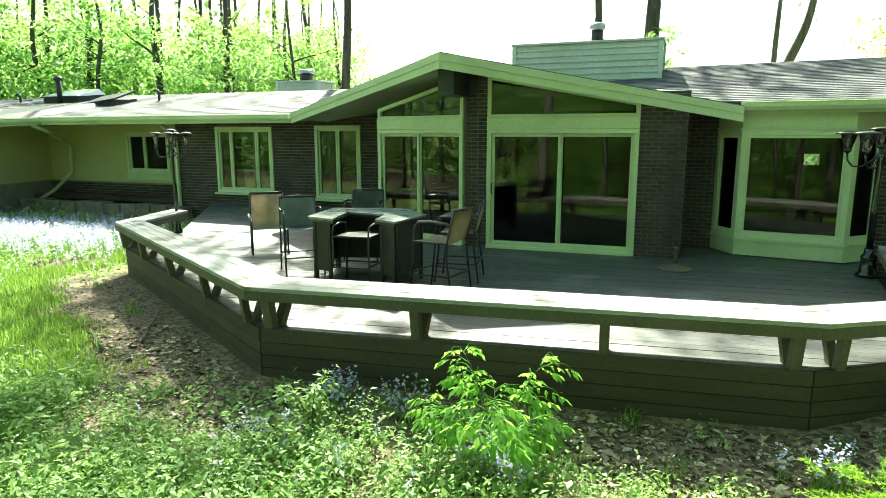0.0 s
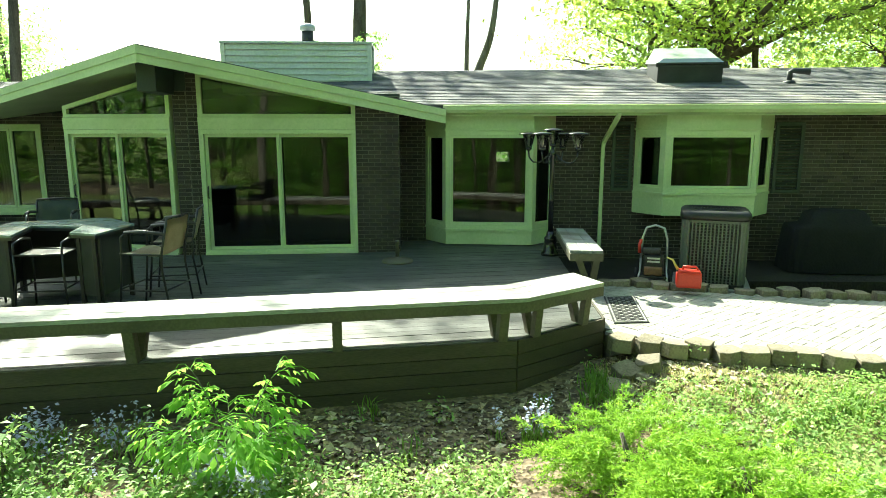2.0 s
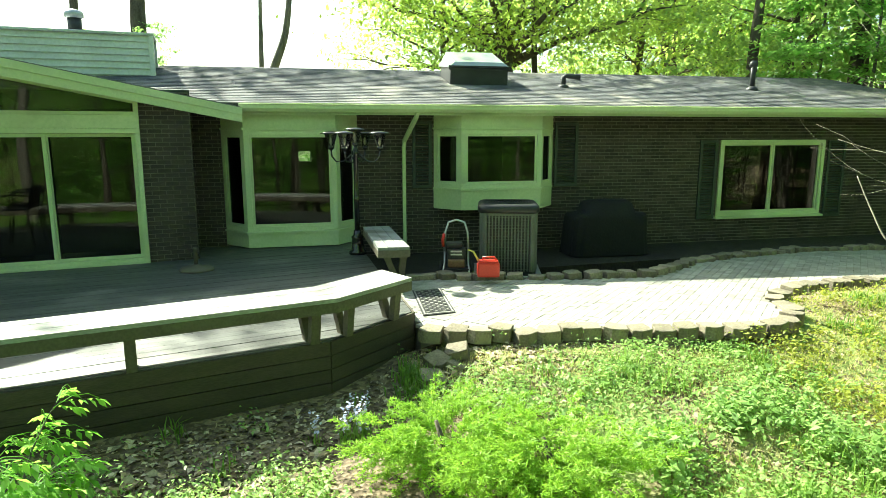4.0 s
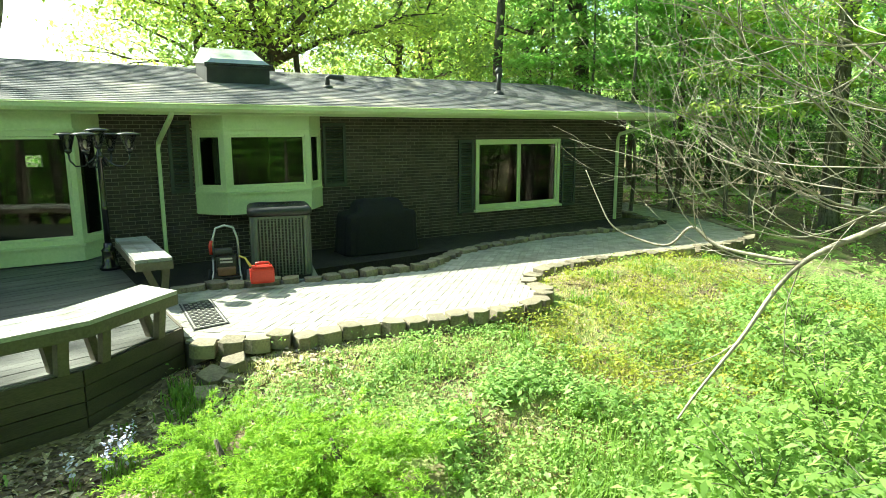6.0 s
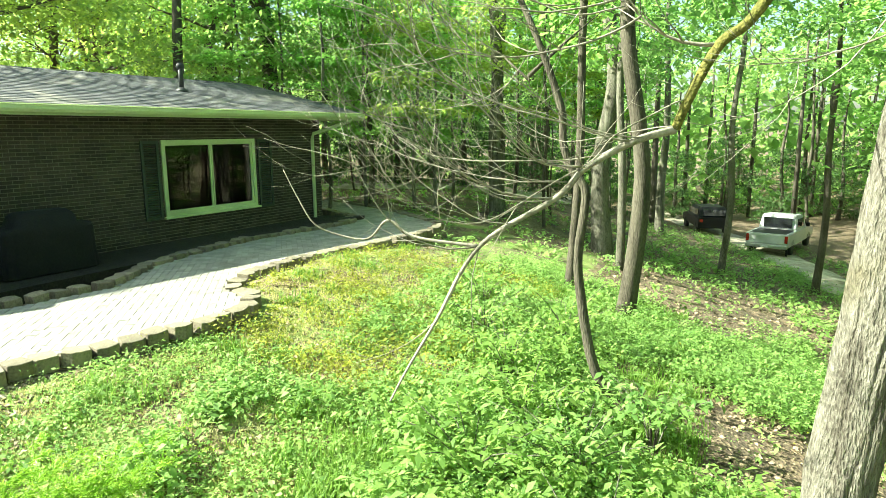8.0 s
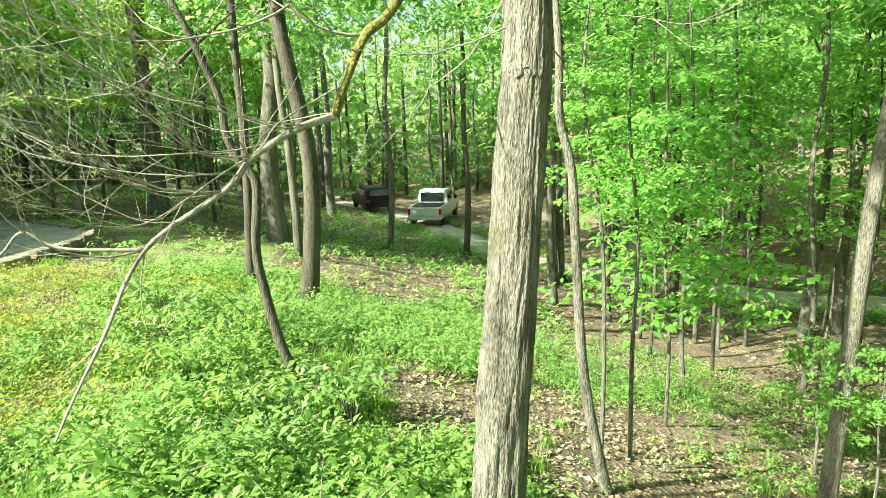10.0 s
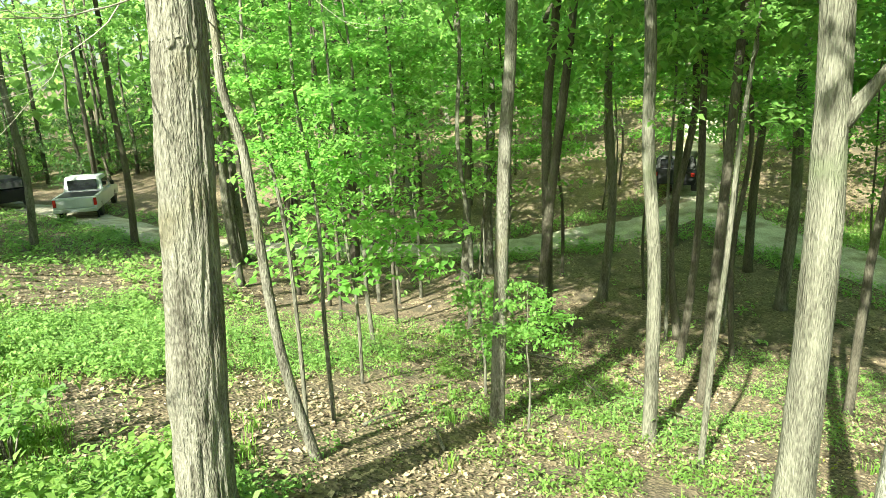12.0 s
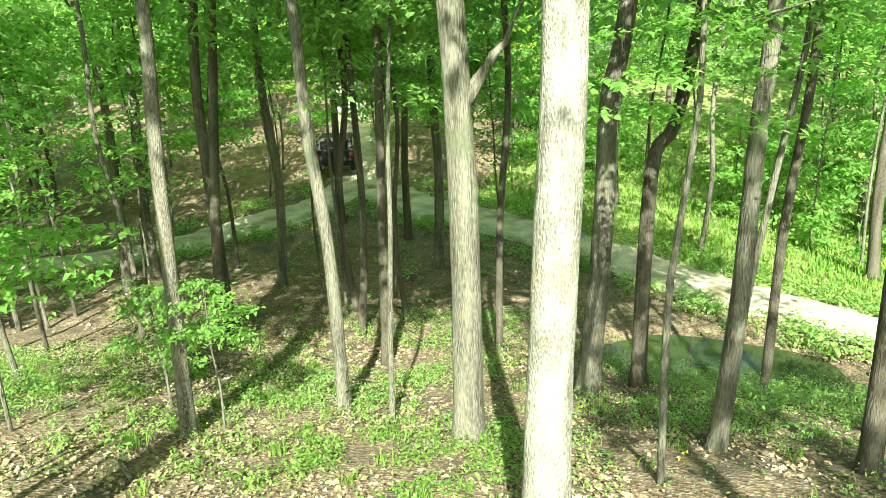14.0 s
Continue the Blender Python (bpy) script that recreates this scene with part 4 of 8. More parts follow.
def lamp_post(x, y, turn, wide=1.0):
    t = thing("lamp_post", pose(x, y, 0, 0, 0, turn) @ Matrix.Diagonal((wide, wide, 1, 1)), "black lamp post with four glass lanterns on scrolled arms", "lamp post", "deck lamp posts")
    part("base", lathe(bmesh.new(), [(0.13, 0.0), (0.13, 0.05), (0.10, 0.08), (0.085, 0.26), (0.095, 0.29), (0.06, 0.33), (0.055, 0.40)]), M_BLACK_GLOSS, t, smooth=True)
    part("post", lathe(bmesh.new(), [(0.040, 0.40), (0.040, 0.9), (0.046, 0.92), (0.036, 0.95), (0.034, 1.62), (0.05, 1.65), (0.05, 1.70), (0.025, 1.76), (0.022, 1.84)]), M_BLACK_GLOSS, t, smooth=True)

    def lantern(px, py, pz, parent):
        g = part("lantern", lathe(bmesh.new(), [(0.045, 0.0), (0.098, 0.21), (0.094, 0.21), (0.041, 0.005)], 6, (px, py, pz)), M_LANTERN, parent, "clear tapered glass lantern")
        g.visible_shadow = False
        part("cap", lathe(bmesh.new(), [(0.15, 0.208), (0.155, 0.218), (0.13, 0.235), (0.06, 0.25), (0.02, 0.256)], 16, (px, py, pz)), M_BLACK_GLOSS, g, "black lantern cap", True)
        part("cup", lathe(bmesh.new(), [(0.018, -0.06), (0.045, -0.03), (0.05, 0.0), (0.0, 0.002)], 10, (px, py, pz)), M_BLACK_GLOSS, g, "", True)
        part("bulb", lathe(bmesh.new(), [(0.006, 0.02), (0.022, 0.06), (0.018, 0.12), (0.004, 0.15)], 8, (px, py, pz)), M_CURTAIN, g, "white candle bulb", True)

    lantern(0, 0, 1.84, t)
    for k in range(4):
        a = radians(90 * k + 20)
        c, s = math.cos(a), math.sin(a)
        prof = [(0.03, 1.70), (0.10, 1.62), (0.20, 1.54), (0.31, 1.54), (0.375, 1.62), (0.385, 1.72)]
        part("arm", a_tube([(c * r, s * r, z) for r, z in prof], 0.012, 8), M_BLACK_GLOSS, t, smooth=True)
        curl = [(0.10, 1.62), (0.085, 1.56), (0.11, 1.52), (0.145, 1.545), (0.135, 1.585)]
        part("scroll", a_tube([(c * r, s * r, z) for r, z in curl], 0.007, 6), M_BLACK_GLOSS, t, smooth=True)
        lantern(c * 0.385, s * 0.385, 1.78, t)
    return t


lamp_post(-9.79, 10.12, 12, 0.74)
lamp_post(2.36, 10.44, 35, 1.11)


def bar_table():
    t = thing("bar_table", pose(-4.15, 7.9, 0), "U-shaped bar-height patio table with mottled stone top and woven panels", "bar table")
    o = (-4.15, 7.9)
    top = [(-4.84, 7.35), (-4.37, 7.2), (-4.58, 7.98), (-3.95, 7.89), (-3.84, 7.40), (-3.49, 7.26), (-3.41, 8.1), (-4.0, 8.72), (-5.04, 8.35)]
    top = [(x - o[0], y - o[1]) for x, y in top]
    part("tabletop", prism(bmesh.new(), top, 0.875, 0.90), M_STONE_TOP, t)
    part("tabletop_rim", prism(bmesh.new(), [(x * 0.985, y * 0.985) for x, y in top], 0.84, 0.873), M_METAL_DARK, t)

    def panel(a, b, z0=0.16):
        p, q = Vector((a[0] - o[0], a[1] - o[1], 0)), Vector((b[0] - o[0], b[1] - o[1], 0))
        beam_between("panel", p + Vector((0, 0, 0.838)), q + Vector((0, 0, 0.838)), 0.838 - z0, 0.025, M_WICKER, "", t)
        for e in (p, q):
            part("leg", a_box(e.x - 0.02, e.x + 0.02, e.y - 0.02, e.y + 0.02, 0.0, 0.838, 0.004), M_METAL_DARK, t)

    panel((-4.78, 7.42), (-4.50, 7.34))
    panel((-4.95, 8.28), (-4.78, 7.45))
    panel((-4.05, 8.60), (-4.93, 8.30))
    panel((-3.78, 7.46), (-3.56, 7.36))
    panel((-3.53, 7.40), (-3.47, 8.05))
    panel((-3.50, 8.08), (-4.0, 8.58))
    return t


bar_table()


def bar_chair(sling, label):
    """A tall sling chair: tube frame with arms, foot ring, one bent sheet of mesh for seat and back; it faces +y."""
    t = thing("bar_chair", None, label, "chair", "bar chairs round the table")
    w, d, sz = 0.27, 0.24, 0.70
    for sx in (-1, 1):
        part("leg", a_tube([(sx * w, d + 0.05, 0.0), (sx * w, d, 0.45), (sx * w, d - 0.02, sz), (sx * w, d - 0.03, sz + 0.17), (sx * w, d - 0.10, sz + 0.22)], 0.013, 8), M_METAL_DARK, t, smooth=True)
        part("leg", a_tube([(sx * w, -d - 0.07, 0.0), (sx * w, -d, 0.5), (sx * w, -d - 0.01, sz), (sx * w * 0.95, -d - 0.09, sz + 0.38)], 0.013, 8), M_METAL_DARK, t, smooth=True)
        part("armrest", a_tube([(sx * w, -d - 0.06, sz + 0.21), (sx * (w + 0.02), -0.05, sz + 0.24), (sx * (w + 0.01), d - 0.08, sz + 0.225)], 0.022, 8, True, 0.6), M_METAL_DARK, t, "", True)
        part("side_rail", a_tube([(sx * w, d, sz - 0.02), (sx * w, -d, sz - 0.03)], 0.012, 8), M_METAL_DARK, t, smooth=True)
        part("foot_rail", a_tube([(sx * w, d + 0.035, 0.26), (sx * w, -d - 0.03, 0.26)], 0.010, 8), M_METAL_DARK, t, smooth=True)
    for y in (d + 0.03, -d - 0.04):
        part("foot_rail", a_tube([(-w, y, 0.27), (w, y, 0.27)], 0.010, 8), M_METAL_DARK, t, smooth=True)
    part("top_rail", a_tube([(-w * 0.95, -d - 0.09, sz + 0.38), (0, -d - 0.115, sz + 0.392), (w * 0.95, -d - 0.09, sz + 0.38)], 0.013, 8), M_METAL_DARK, t, smooth=True)
    bm = bmesh.new()
    prof = [(d, sz - 0.015), (d * 0.5, sz - 0.01), (0, sz - 0.035), (-d * 0.7, sz - 0.045), (-d * 0.95, sz - 0.01), (-d - 0.01, sz + 0.06), (-d - 0.06, sz + 0.22), (-d - 0.09, sz + 0.38)]
    rows = []
    for y, z in prof:
        rows.append([bm.verts.new((x, y, z - 0.02 * (1 - (x / w) ** 2))) for x in (-w + 0.008, -w / 2, 0, w / 2, w - 0.008)])
    for a, b in zip(rows, rows[1:]):
        for i in range(4):
            bm.faces.new((a[i], a[i + 1], b[i + 1], b[i]))
    r = bmesh.ops.solidify(bm, geom=list(bm.faces), thickness=0.006)
    part("sling", bm, sling, t, "taut mesh sling seat", True)
    return t


def place_chair(src, x, y, facing, label=""):
    c = copy_thing(src, pose(x, y, 0, 0, 0, facing))
    if label:
        c["label"] = label
    return c


_tan = bar_chair(M_SLING_TAN, "tall dark-framed patio chair with tan mesh sling")
_tan.matrix_world = pose(-2.95, 7.45, 0, 0, 0, 82)
_grey = bar_chair(M_SLING_GREY, "tall dark-framed patio chair with grey-green mesh sling")
_grey.matrix_world = pose(-5.25, 7.80, 0, 0, 0, -138)
place_chair(_tan, -2.98, 8.25, 100)
place_chair(_grey, -4.95, 9.15, 195)


def bar_stool(x, y, facing):
    t = thing("bar_stool", pose(x, y, 0, 0, 0, facing), "dark-framed backless bar stool with a dark mesh seat under the table", "stool")
    w, d, sz = 0.25, 0.22, 0.68
    for sx in (-1, 1):
        for sy in (-1, 1):
            part("leg", a_tube([(sx * (w + 0.03), sy * (d + 0.04), 0.0), (sx * w, sy * d, 0.4), (sx * w, sy * d, sz)], 0.013, 8), M_METAL_DARK, t, smooth=True)
        part("side_rail", a_tube([(sx * (w + 0.01), -d - 0.01, 0.28), (sx * (w + 0.01), d + 0.01, 0.28)], 0.011, 8), M_METAL_DARK, t, smooth=True)
        part("arm_rail", a_tube([(sx * w, -d, sz), (sx * w, -d + 0.02, sz + 0.12), (sx * w, 0, sz + 0.145), (sx * w, d - 0.02, sz + 0.12), (sx * w, d, sz)], 0.013, 8), M_METAL_DARK, t, smooth=True)
    for sy in (-1, 1):
        part("foot_rail", a_tube([(-w - 0.01, sy * (d + 0.015), 0.26), (w + 0.01, sy * (d + 0.015), 0.26)], 0.011, 8), M_METAL_DARK, t, smooth=True)
        part("seat_rail", a_tube([(-w, sy * d, sz - 0.01), (w, sy * d, sz - 0.01)], 0.012, 8), M_METAL_DARK, t, smooth=True)
    part("seat", a_box(-w + 0.01, w - 0.01, -d + 0.008, d - 0.008, sz - 0.03, sz - 0.012, 0.006), M_WICKER, t, "dark mesh seat")
    return t


bar_stool(-4.15, 7.46, 6)


def lounge_chair(x, y, facing):
    t = thing("rocker_chair", pose(x, y, 0, 0, 0, facing), "low pale patio rocker with tan mesh back and sled base", "chair")
    w = 0.29
    for sx in (-1, 1):
        part("sled_rail", a_tube([(sx * w, 0.34, 0.03), (sx * w, 0.0, 0.015), (sx * w, -0.36, 0.04)], 0.017, 8), M_METAL_DARK, t, smooth=True)
        part("leg", a_tube([(sx * w, 0.24, 0.03), (sx * w, 0.22, 0.42), (sx * w, 0.12, 0.60)], 0.016, 8), M_METAL_DARK, t, smooth=True)
        part("leg", a_tube([(sx * w, -0.22, 0.03), (sx * w, -0.24, 0.42), (sx * w * 0.95, -0.40, 0.98)], 0.016, 8), M_METAL_DARK, t, smooth=True)
        part("armrest", a_tube([(sx * (w + 0.02), -0.27, 0.62), (sx * (w + 0.03), 0.0, 0.64), (sx * (w + 0.02), 0.20, 0.61)], 0.028, 8, True, 0.6), M_TUBE, t, "pale moulded armrest", True)
    bm = bmesh.new()
    rows = [[bm.verts.new((x2, yy, zz)) for x2 in (-w + 0.01, 0, w - 0.01)] for yy, zz in ((0.24, 0.42), (0.0, 0.40), (-0.22, 0.41), (-0.27, 0.52), (-0.34, 0.76), (-0.40, 0.98))]
    for a, b in zip(rows, rows[1:]):
        for i in range(2):
            bm.faces.new((a[i], a[i + 1], b[i + 1], b[i]))
    bmesh.ops.solidify(bm, geom=list(bm.faces), thickness=0.012)
    part("sling", bm, M_SLING_TAN, t, "", True)
    part("top_rail", a_tube([(-w * 0.95, -0.40, 0.98), (w * 0.95, -0.40, 0.98)], 0.018, 8), M_METAL_DARK, t, smooth=True)
    return t


lounge_chair(-6.72, 9.02, -140)

# umbrella stand
_t = thing("umbrella_stand", pose(-0.18, 10.0, 0), "small bronze umbrella stand with a short tube", "umbrella stand")
part("foot", lathe(bmesh.new(), [(0.25, 0.0), (0.25, 0.02), (0.21, 0.045), (0.08, 0.06), (0.04, 0.09)], 24), M_FASCIA, _t, smooth=True)
part("tube", lathe(bmesh.new(), [(0.03, 0.09), (0.03, 0.30), (0.036, 0.31), (0.036, 0.34), (0.028, 0.345)], 14), M_FASCIA, _t, smooth=True)
part("knob", a_tube([(0.03, 0, 0.26), (0.075, 0, 0.26)], 0.014, 8), M_METAL_DARK, _t, smooth=True)

# curtain behind a left window
_bm = bmesh.new()
_rows = [[_bm.verts.new((-7.58 + 0.30 * s + (0.03 if z < 1.4 else 0) , 12.42 + 0.03 * math.sin(s * 38), z)) for s in np.linspace(0, 1, 40)] for z in (0.65, 1.3, 1.5, 2.1)]
for _a, _b in zip(_rows, _rows[1:]):
    for _i in range(39):
        _bm.faces.new((_a[_i], _a[_i + 1], _b[_i + 1], _b[_i]))
bmesh.ops.solidify(_bm, geom=list(_bm.faces), thickness=0.004)
tagged(part("curtain", _bm, M_CURTAIN, smooth=True), "gathered white curtain hanging inside a window", "curtain")


# ---- things by the wall ----
def ac_unit(x, y, z, turn):
    t = thing("air_conditioner", pose(x, y, z, 0, 0, turn), "grey-green outdoor air conditioner with louvred sides and dark top", "air conditioner")
    part("pad", a_box(-0.55, 0.55, -0.55, 0.55, 0.0, 0.07, 0.01), M_SLAB, t, "concrete pad")
    h1, r, k = 1.06, 0.46, 0.15
    outline = []
    for cx, cy, a0 in ((r - k, -r + k, -90), (r - k, r - k, 0), (-r + k, r - k, 90), (-r + k, -r + k, 180)):
        outline += [(cx + k * math.cos(radians(a0 + q)), cy + k * math.sin(radians(a0 + q))) for q in (0, 30, 60, 90)]
    part("base_pan", prism(bmesh.new(), outline, 0.07, 0.13), M_AC_DARK, t)
    part("coil", prism(bmesh.new(), [(a * 0.94, b * 0.94) for a, b in outline], 0.13, h1), M_AC_DARK, t)
    for side in range(4):
        m0 = Matrix.Rotation(radians(90 * side), 4, "Z")
        for i in range(15):
            x = (i - 7) * (2 * (r - k) + 0.10) / 14
            part("louvre", a_box(x - 0.011, x + 0.011, -r - 0.002, -r + 0.018, 0.14, h1 - 0.02, 0.003, m0), M_AC, t)
        cx, cy = (r - k), -(r - k)
        bm = bmesh.new()
        post = [(cx + (k + 0.004) * math.cos(radians(q)), cy + (k + 0.004) * math.sin(radians(q))) for q in (-78, -52, -38, -12)]
        prism(bm, post + [(cx + (k - 0.03) * math.cos(radians(q)), cy + (k - 0.03) * math.sin(radians(q))) for q in (-12, -38, -52, -78)], 0.13, h1, m0)
        part("corner_post", bm, M_AC, t)
    for i in range(20):
        z = 0.17 + i * (h1 - 0.22) / 19
        ring = [(a * 0.992, b * 0.992, z) for a, b in outline]
        part("fin_ring", a_tube(ring + ring[:1], 0.0045, 4), M_AC, t)
    part("top_band", prism(bmesh.new(), [(a * 1.005, b * 1.005) for a, b in outline], h1 - 0.03, h1 + 0.01), M_AC, t)
    bm = bmesh.new()
    rings = [[bm.verts.new((a * g, b * g, h1 + z)) for a, b in outline] for g, z in ((1.03, 0.012), (1.06, 0.03), (1.07, 0.075), (1.05, 0.115), (0.97, 0.145), (0.86, 0.15), (0.82, 0.13), (0.2, 0.12))]
    for lo, hi in zip(rings, rings[1:]):
        for q in range(len(outline)):
            bm.faces.new((lo[q], lo[(q + 1) % len(outline)], hi[(q + 1) % len(outline)], hi[q]))
    bm.faces.new(rings[-1])
    bm.faces.new(rings[0][::-1])
    part("top_cap", bm, M_AC_DARK, t, "dark rounded plastic top", True)
    for i in range(7):
        rr = 0.07 + i * 0.045
        part("fan_guard", a_tube([(rr * math.cos(q), rr * math.sin(q), h1 + 0.15) for q in np.linspace(0, 2 * math.pi, 28)], 0.004, 4), M_METAL_DARK, t)
    return t


ac_unit(4.66, 9.45, -0.32, -24)


def pressure_washer(x, y, z, turn):
    t = thing("pressure_washer", pose(x, y, z, 0, 0, turn), "black and red petrol pressure washer with a pale tube handle", "pressure washer")
    for sx in (-1, 1):
        w = part("wheel", lathe(bmesh.new(), [(0.07, -0.022), (0.125, -0.025), (0.14, -0.012), (0.14, 0.012), (0.125, 0.025), (0.07, 0.022)], 20), M_RUBBER, t, "black rubber wheel", True)
        w.matrix_local = pose(sx * 0.25, 0.08, 0.14, 0, 90, 0)
        part("hub", lathe(bmesh.new(), [(0.015, -0.028), (0.068, -0.02), (0.068, 0.02), (0.015, 0.028)], 14), M_TUBE, w, "pale wheel hub", True)
        part("frame_rail", a_tube([(sx * 0.20, -0.22, 0.05), (sx * 0.20, -0.20, 0.20), (sx * 0.19, 0.02, 0.24), (sx * 0.19, 0.14, 0.42)], 0.016, 8), M_TUBE, t, smooth=True)
    part("handle", a_tube([(-0.19, 0.14, 0.42), (-0.18, 0.20, 0.72), (-0.13, 0.23, 0.88), (0.0, 0.24, 0.92), (0.13, 0.23, 0.88), (0.18, 0.20, 0.72), (0.19, 0.14, 0.42)], 0.018, 10), M_TUBE, t, "pale tube handle", True)
    part("base_plate", a_box(-0.20, 0.20, -0.22, 0.12, 0.18, 0.21, 0.01), M_ENGINE, t)
    part("engine", a_box(-0.15, 0.15, -0.10, 0.12, 0.21, 0.50, 0.04), M_ENGINE, t)
    part("fuel_tank", a_box(-0.17, 0.10, -0.06, 0.12, 0.50, 0.60, 0.04), M_ENGINE, t)
    part("pump", a_box(-0.13, 0.13, -0.20, -0.09, 0.22, 0.34, 0.02), M_COPPER, t, "rusty pump block")
    part("spray_gun", a_tube([(-0.21, 0.10, 0.50), (-0.22, 0.13, 0.62), (-0.20, 0.17, 0.70)], 0.025, 8), M_RED, t, "red spray gun", True)
    for zz in (0.40, 0.45):
        part("label_bar", a_box(-0.09, 0.09, -0.105, -0.101, zz, zz + 0.025), M_TUBE, t, "plain pale label bar")
    part("hose", a_tube([(0.12 + 0.10 * math.cos(q), -0.14 + 0.04 * math.sin(2 * q), 0.08 + 0.10 * math.sin(q) + 0.05) for q in np.linspace(0, 5.8, 30)], 0.011, 6), M_RUBBER, t, smooth=True)
    return t


pressure_washer(3.70, 9.32, -0.30, -22)


def jerrycan(x, y, z, turn):
    t = thing("fuel_can", pose(x, y, z, 0, 0, turn), "red plastic fuel can with a yellow spout", "fuel can")
    body = part("body", a_box(-0.165, 0.165, -0.10, 0.10, 0.0, 0.22, 0.035), M_RED, t, smooth=False)
    part("shoulder", a_box(-0.145, 0.145, -0.08, 0.08, 0.215, 0.245, 0.02), M_RED, t)
    part("handle", a_tube([(-0.08, 0, 0.24), (-0.075, 0, 0.285), (0.09, 0, 0.285), (0.12, 0, 0.24)], 0.016, 8), M_RED, t, smooth=True)
    part("spout", a_tube([(-0.13, 0, 0.22), (-0.18, 0, 0.30), (-0.215, 0.0, 0.37), (-0.30, 0.0, 0.40)], [0.022, 0.016, 0.013, 0.011], 8), M_YELLOW_PLASTIC, t, "yellow spout", True)
    part("spout_cap", lathe(bmesh.new(), [(0.032, 0.20), (0.032, 0.235), (0.02, 0.24)], 12, (-0.13, 0, 0)), M_RUBBER, t)
    return t


jerrycan(3.82, 8.36, -0.07, -20)


def covered_grill():
    """A grill under a draped cover: the cloth hangs from a hood and side shelves in folds."""
    t = thing("covered_grill", WING @ pose(-0.42, -0.78, -0.31), "large barbecue grill under a black fabric cover", "grill")
    bm = bmesh.new()
    n = 72
    rings = []
    for z, wx, wy, fold in ((0.03, 0.80, 0.37, 0.035), (0.35, 0.78, 0.355, 0.025), (0.72, 0.76, 0.34, 0.012), (0.80, 0.735, 0.325, 0.004), (0.83, 0.52, 0.30, 0.004), (1.00, 0.46, 0.25, 0.004), (1.06, 0.38, 0.16, 0.002)):
        ring = []
        for k in range(n):
            a = 2 * math.pi * k / n
            c, s = math.cos(a), math.sin(a)
            e = 0.35
            x = math.copysign(abs(c) ** e, c) * wx
            y = math.copysign(abs(s) ** e, s) * wy
            f = 1 + fold / 0.4 * noise.noise((c * 5, s * 5, z * 1.5))
            ring.append(bm.verts.new((x * f, y * f, z + 0.015 * noise.noise((x * 3, y * 3, z)))))
        rings.append(ring)
    for a, b in zip(rings, rings[1:]):
        for k in range(n):
            bm.faces.new((a[k], a[(k + 1) % n], b[(k + 1) % n], b[k]))
    bm.faces.new(rings[-1])
    part("cover", bm, M_COVER, t, smooth=True)
    for sx in (-1, 1):
        for sy in (-1, 1):
            part("leg", a_box(sx * 0.6 - 0.025, sx * 0.6 + 0.025, sy * 0.25 - 0.025, sy * 0.25 + 0.025, 0.0, 0.10, 0.004), M_METAL_DARK, t)
    return t


covered_grill()


def doormat():
    ux, uy = Vector((0.37, 0.0)), Vector((-0.25, -1.22))
    o = Vector((2.60, 8.20))
    t = thing("doormat", pose(2.64, 7.6, patio_z(2.6) + 0.006), "black rubber doormat with an openwork pattern and pale rim", "doormat")
    c = Vector((2.64, 7.6))

    def q(u, v):
        p = o + ux * u + uy * v - c
        return (p.x, p.y)

    part("mat", prism(bmesh.new(), [q(0, 0), q(0, 1), q(1.12, 1), q(1.12, 0)], 0.0, 0.008), M_RUBBER, t)
    for u0, u1, v0, v1 in ((0.05, 0.10, 0.02, 0.98), (1.02, 1.07, 0.02, 0.98), (0.10, 1.02, 0.02, 0.045), (0.10, 1.02, 0.955, 0.98)):
        part("rim", prism(bmesh.new(), [q(u0, v0), q(u0, v1), q(u1, v1), q(u1, v0)], 0.008, 0.013), M_SLAB, t, "pale worn rim")
    for i in range(6):
        for j in range(16):
            u, v = 0.17 + i * 0.145, 0.085 + j * 0.054
            part("knob", prism(bmesh.new(), [q(u, v), q(u - 0.03, v + 0.012), q(u, v + 0.03), q(u + 0.07, v + 0.03), q(u + 0.09, v + 0.012), q(u + 0.06, v)], 0.008, 0.014), M_SLAB if (i + j) % 2 else M_ENGINE, t)
    return t


doormat()


# ---- things on the roofs ----
def roof_l(l):
    return 2.50 + (l + 0.66) / 3.66 * 0.92


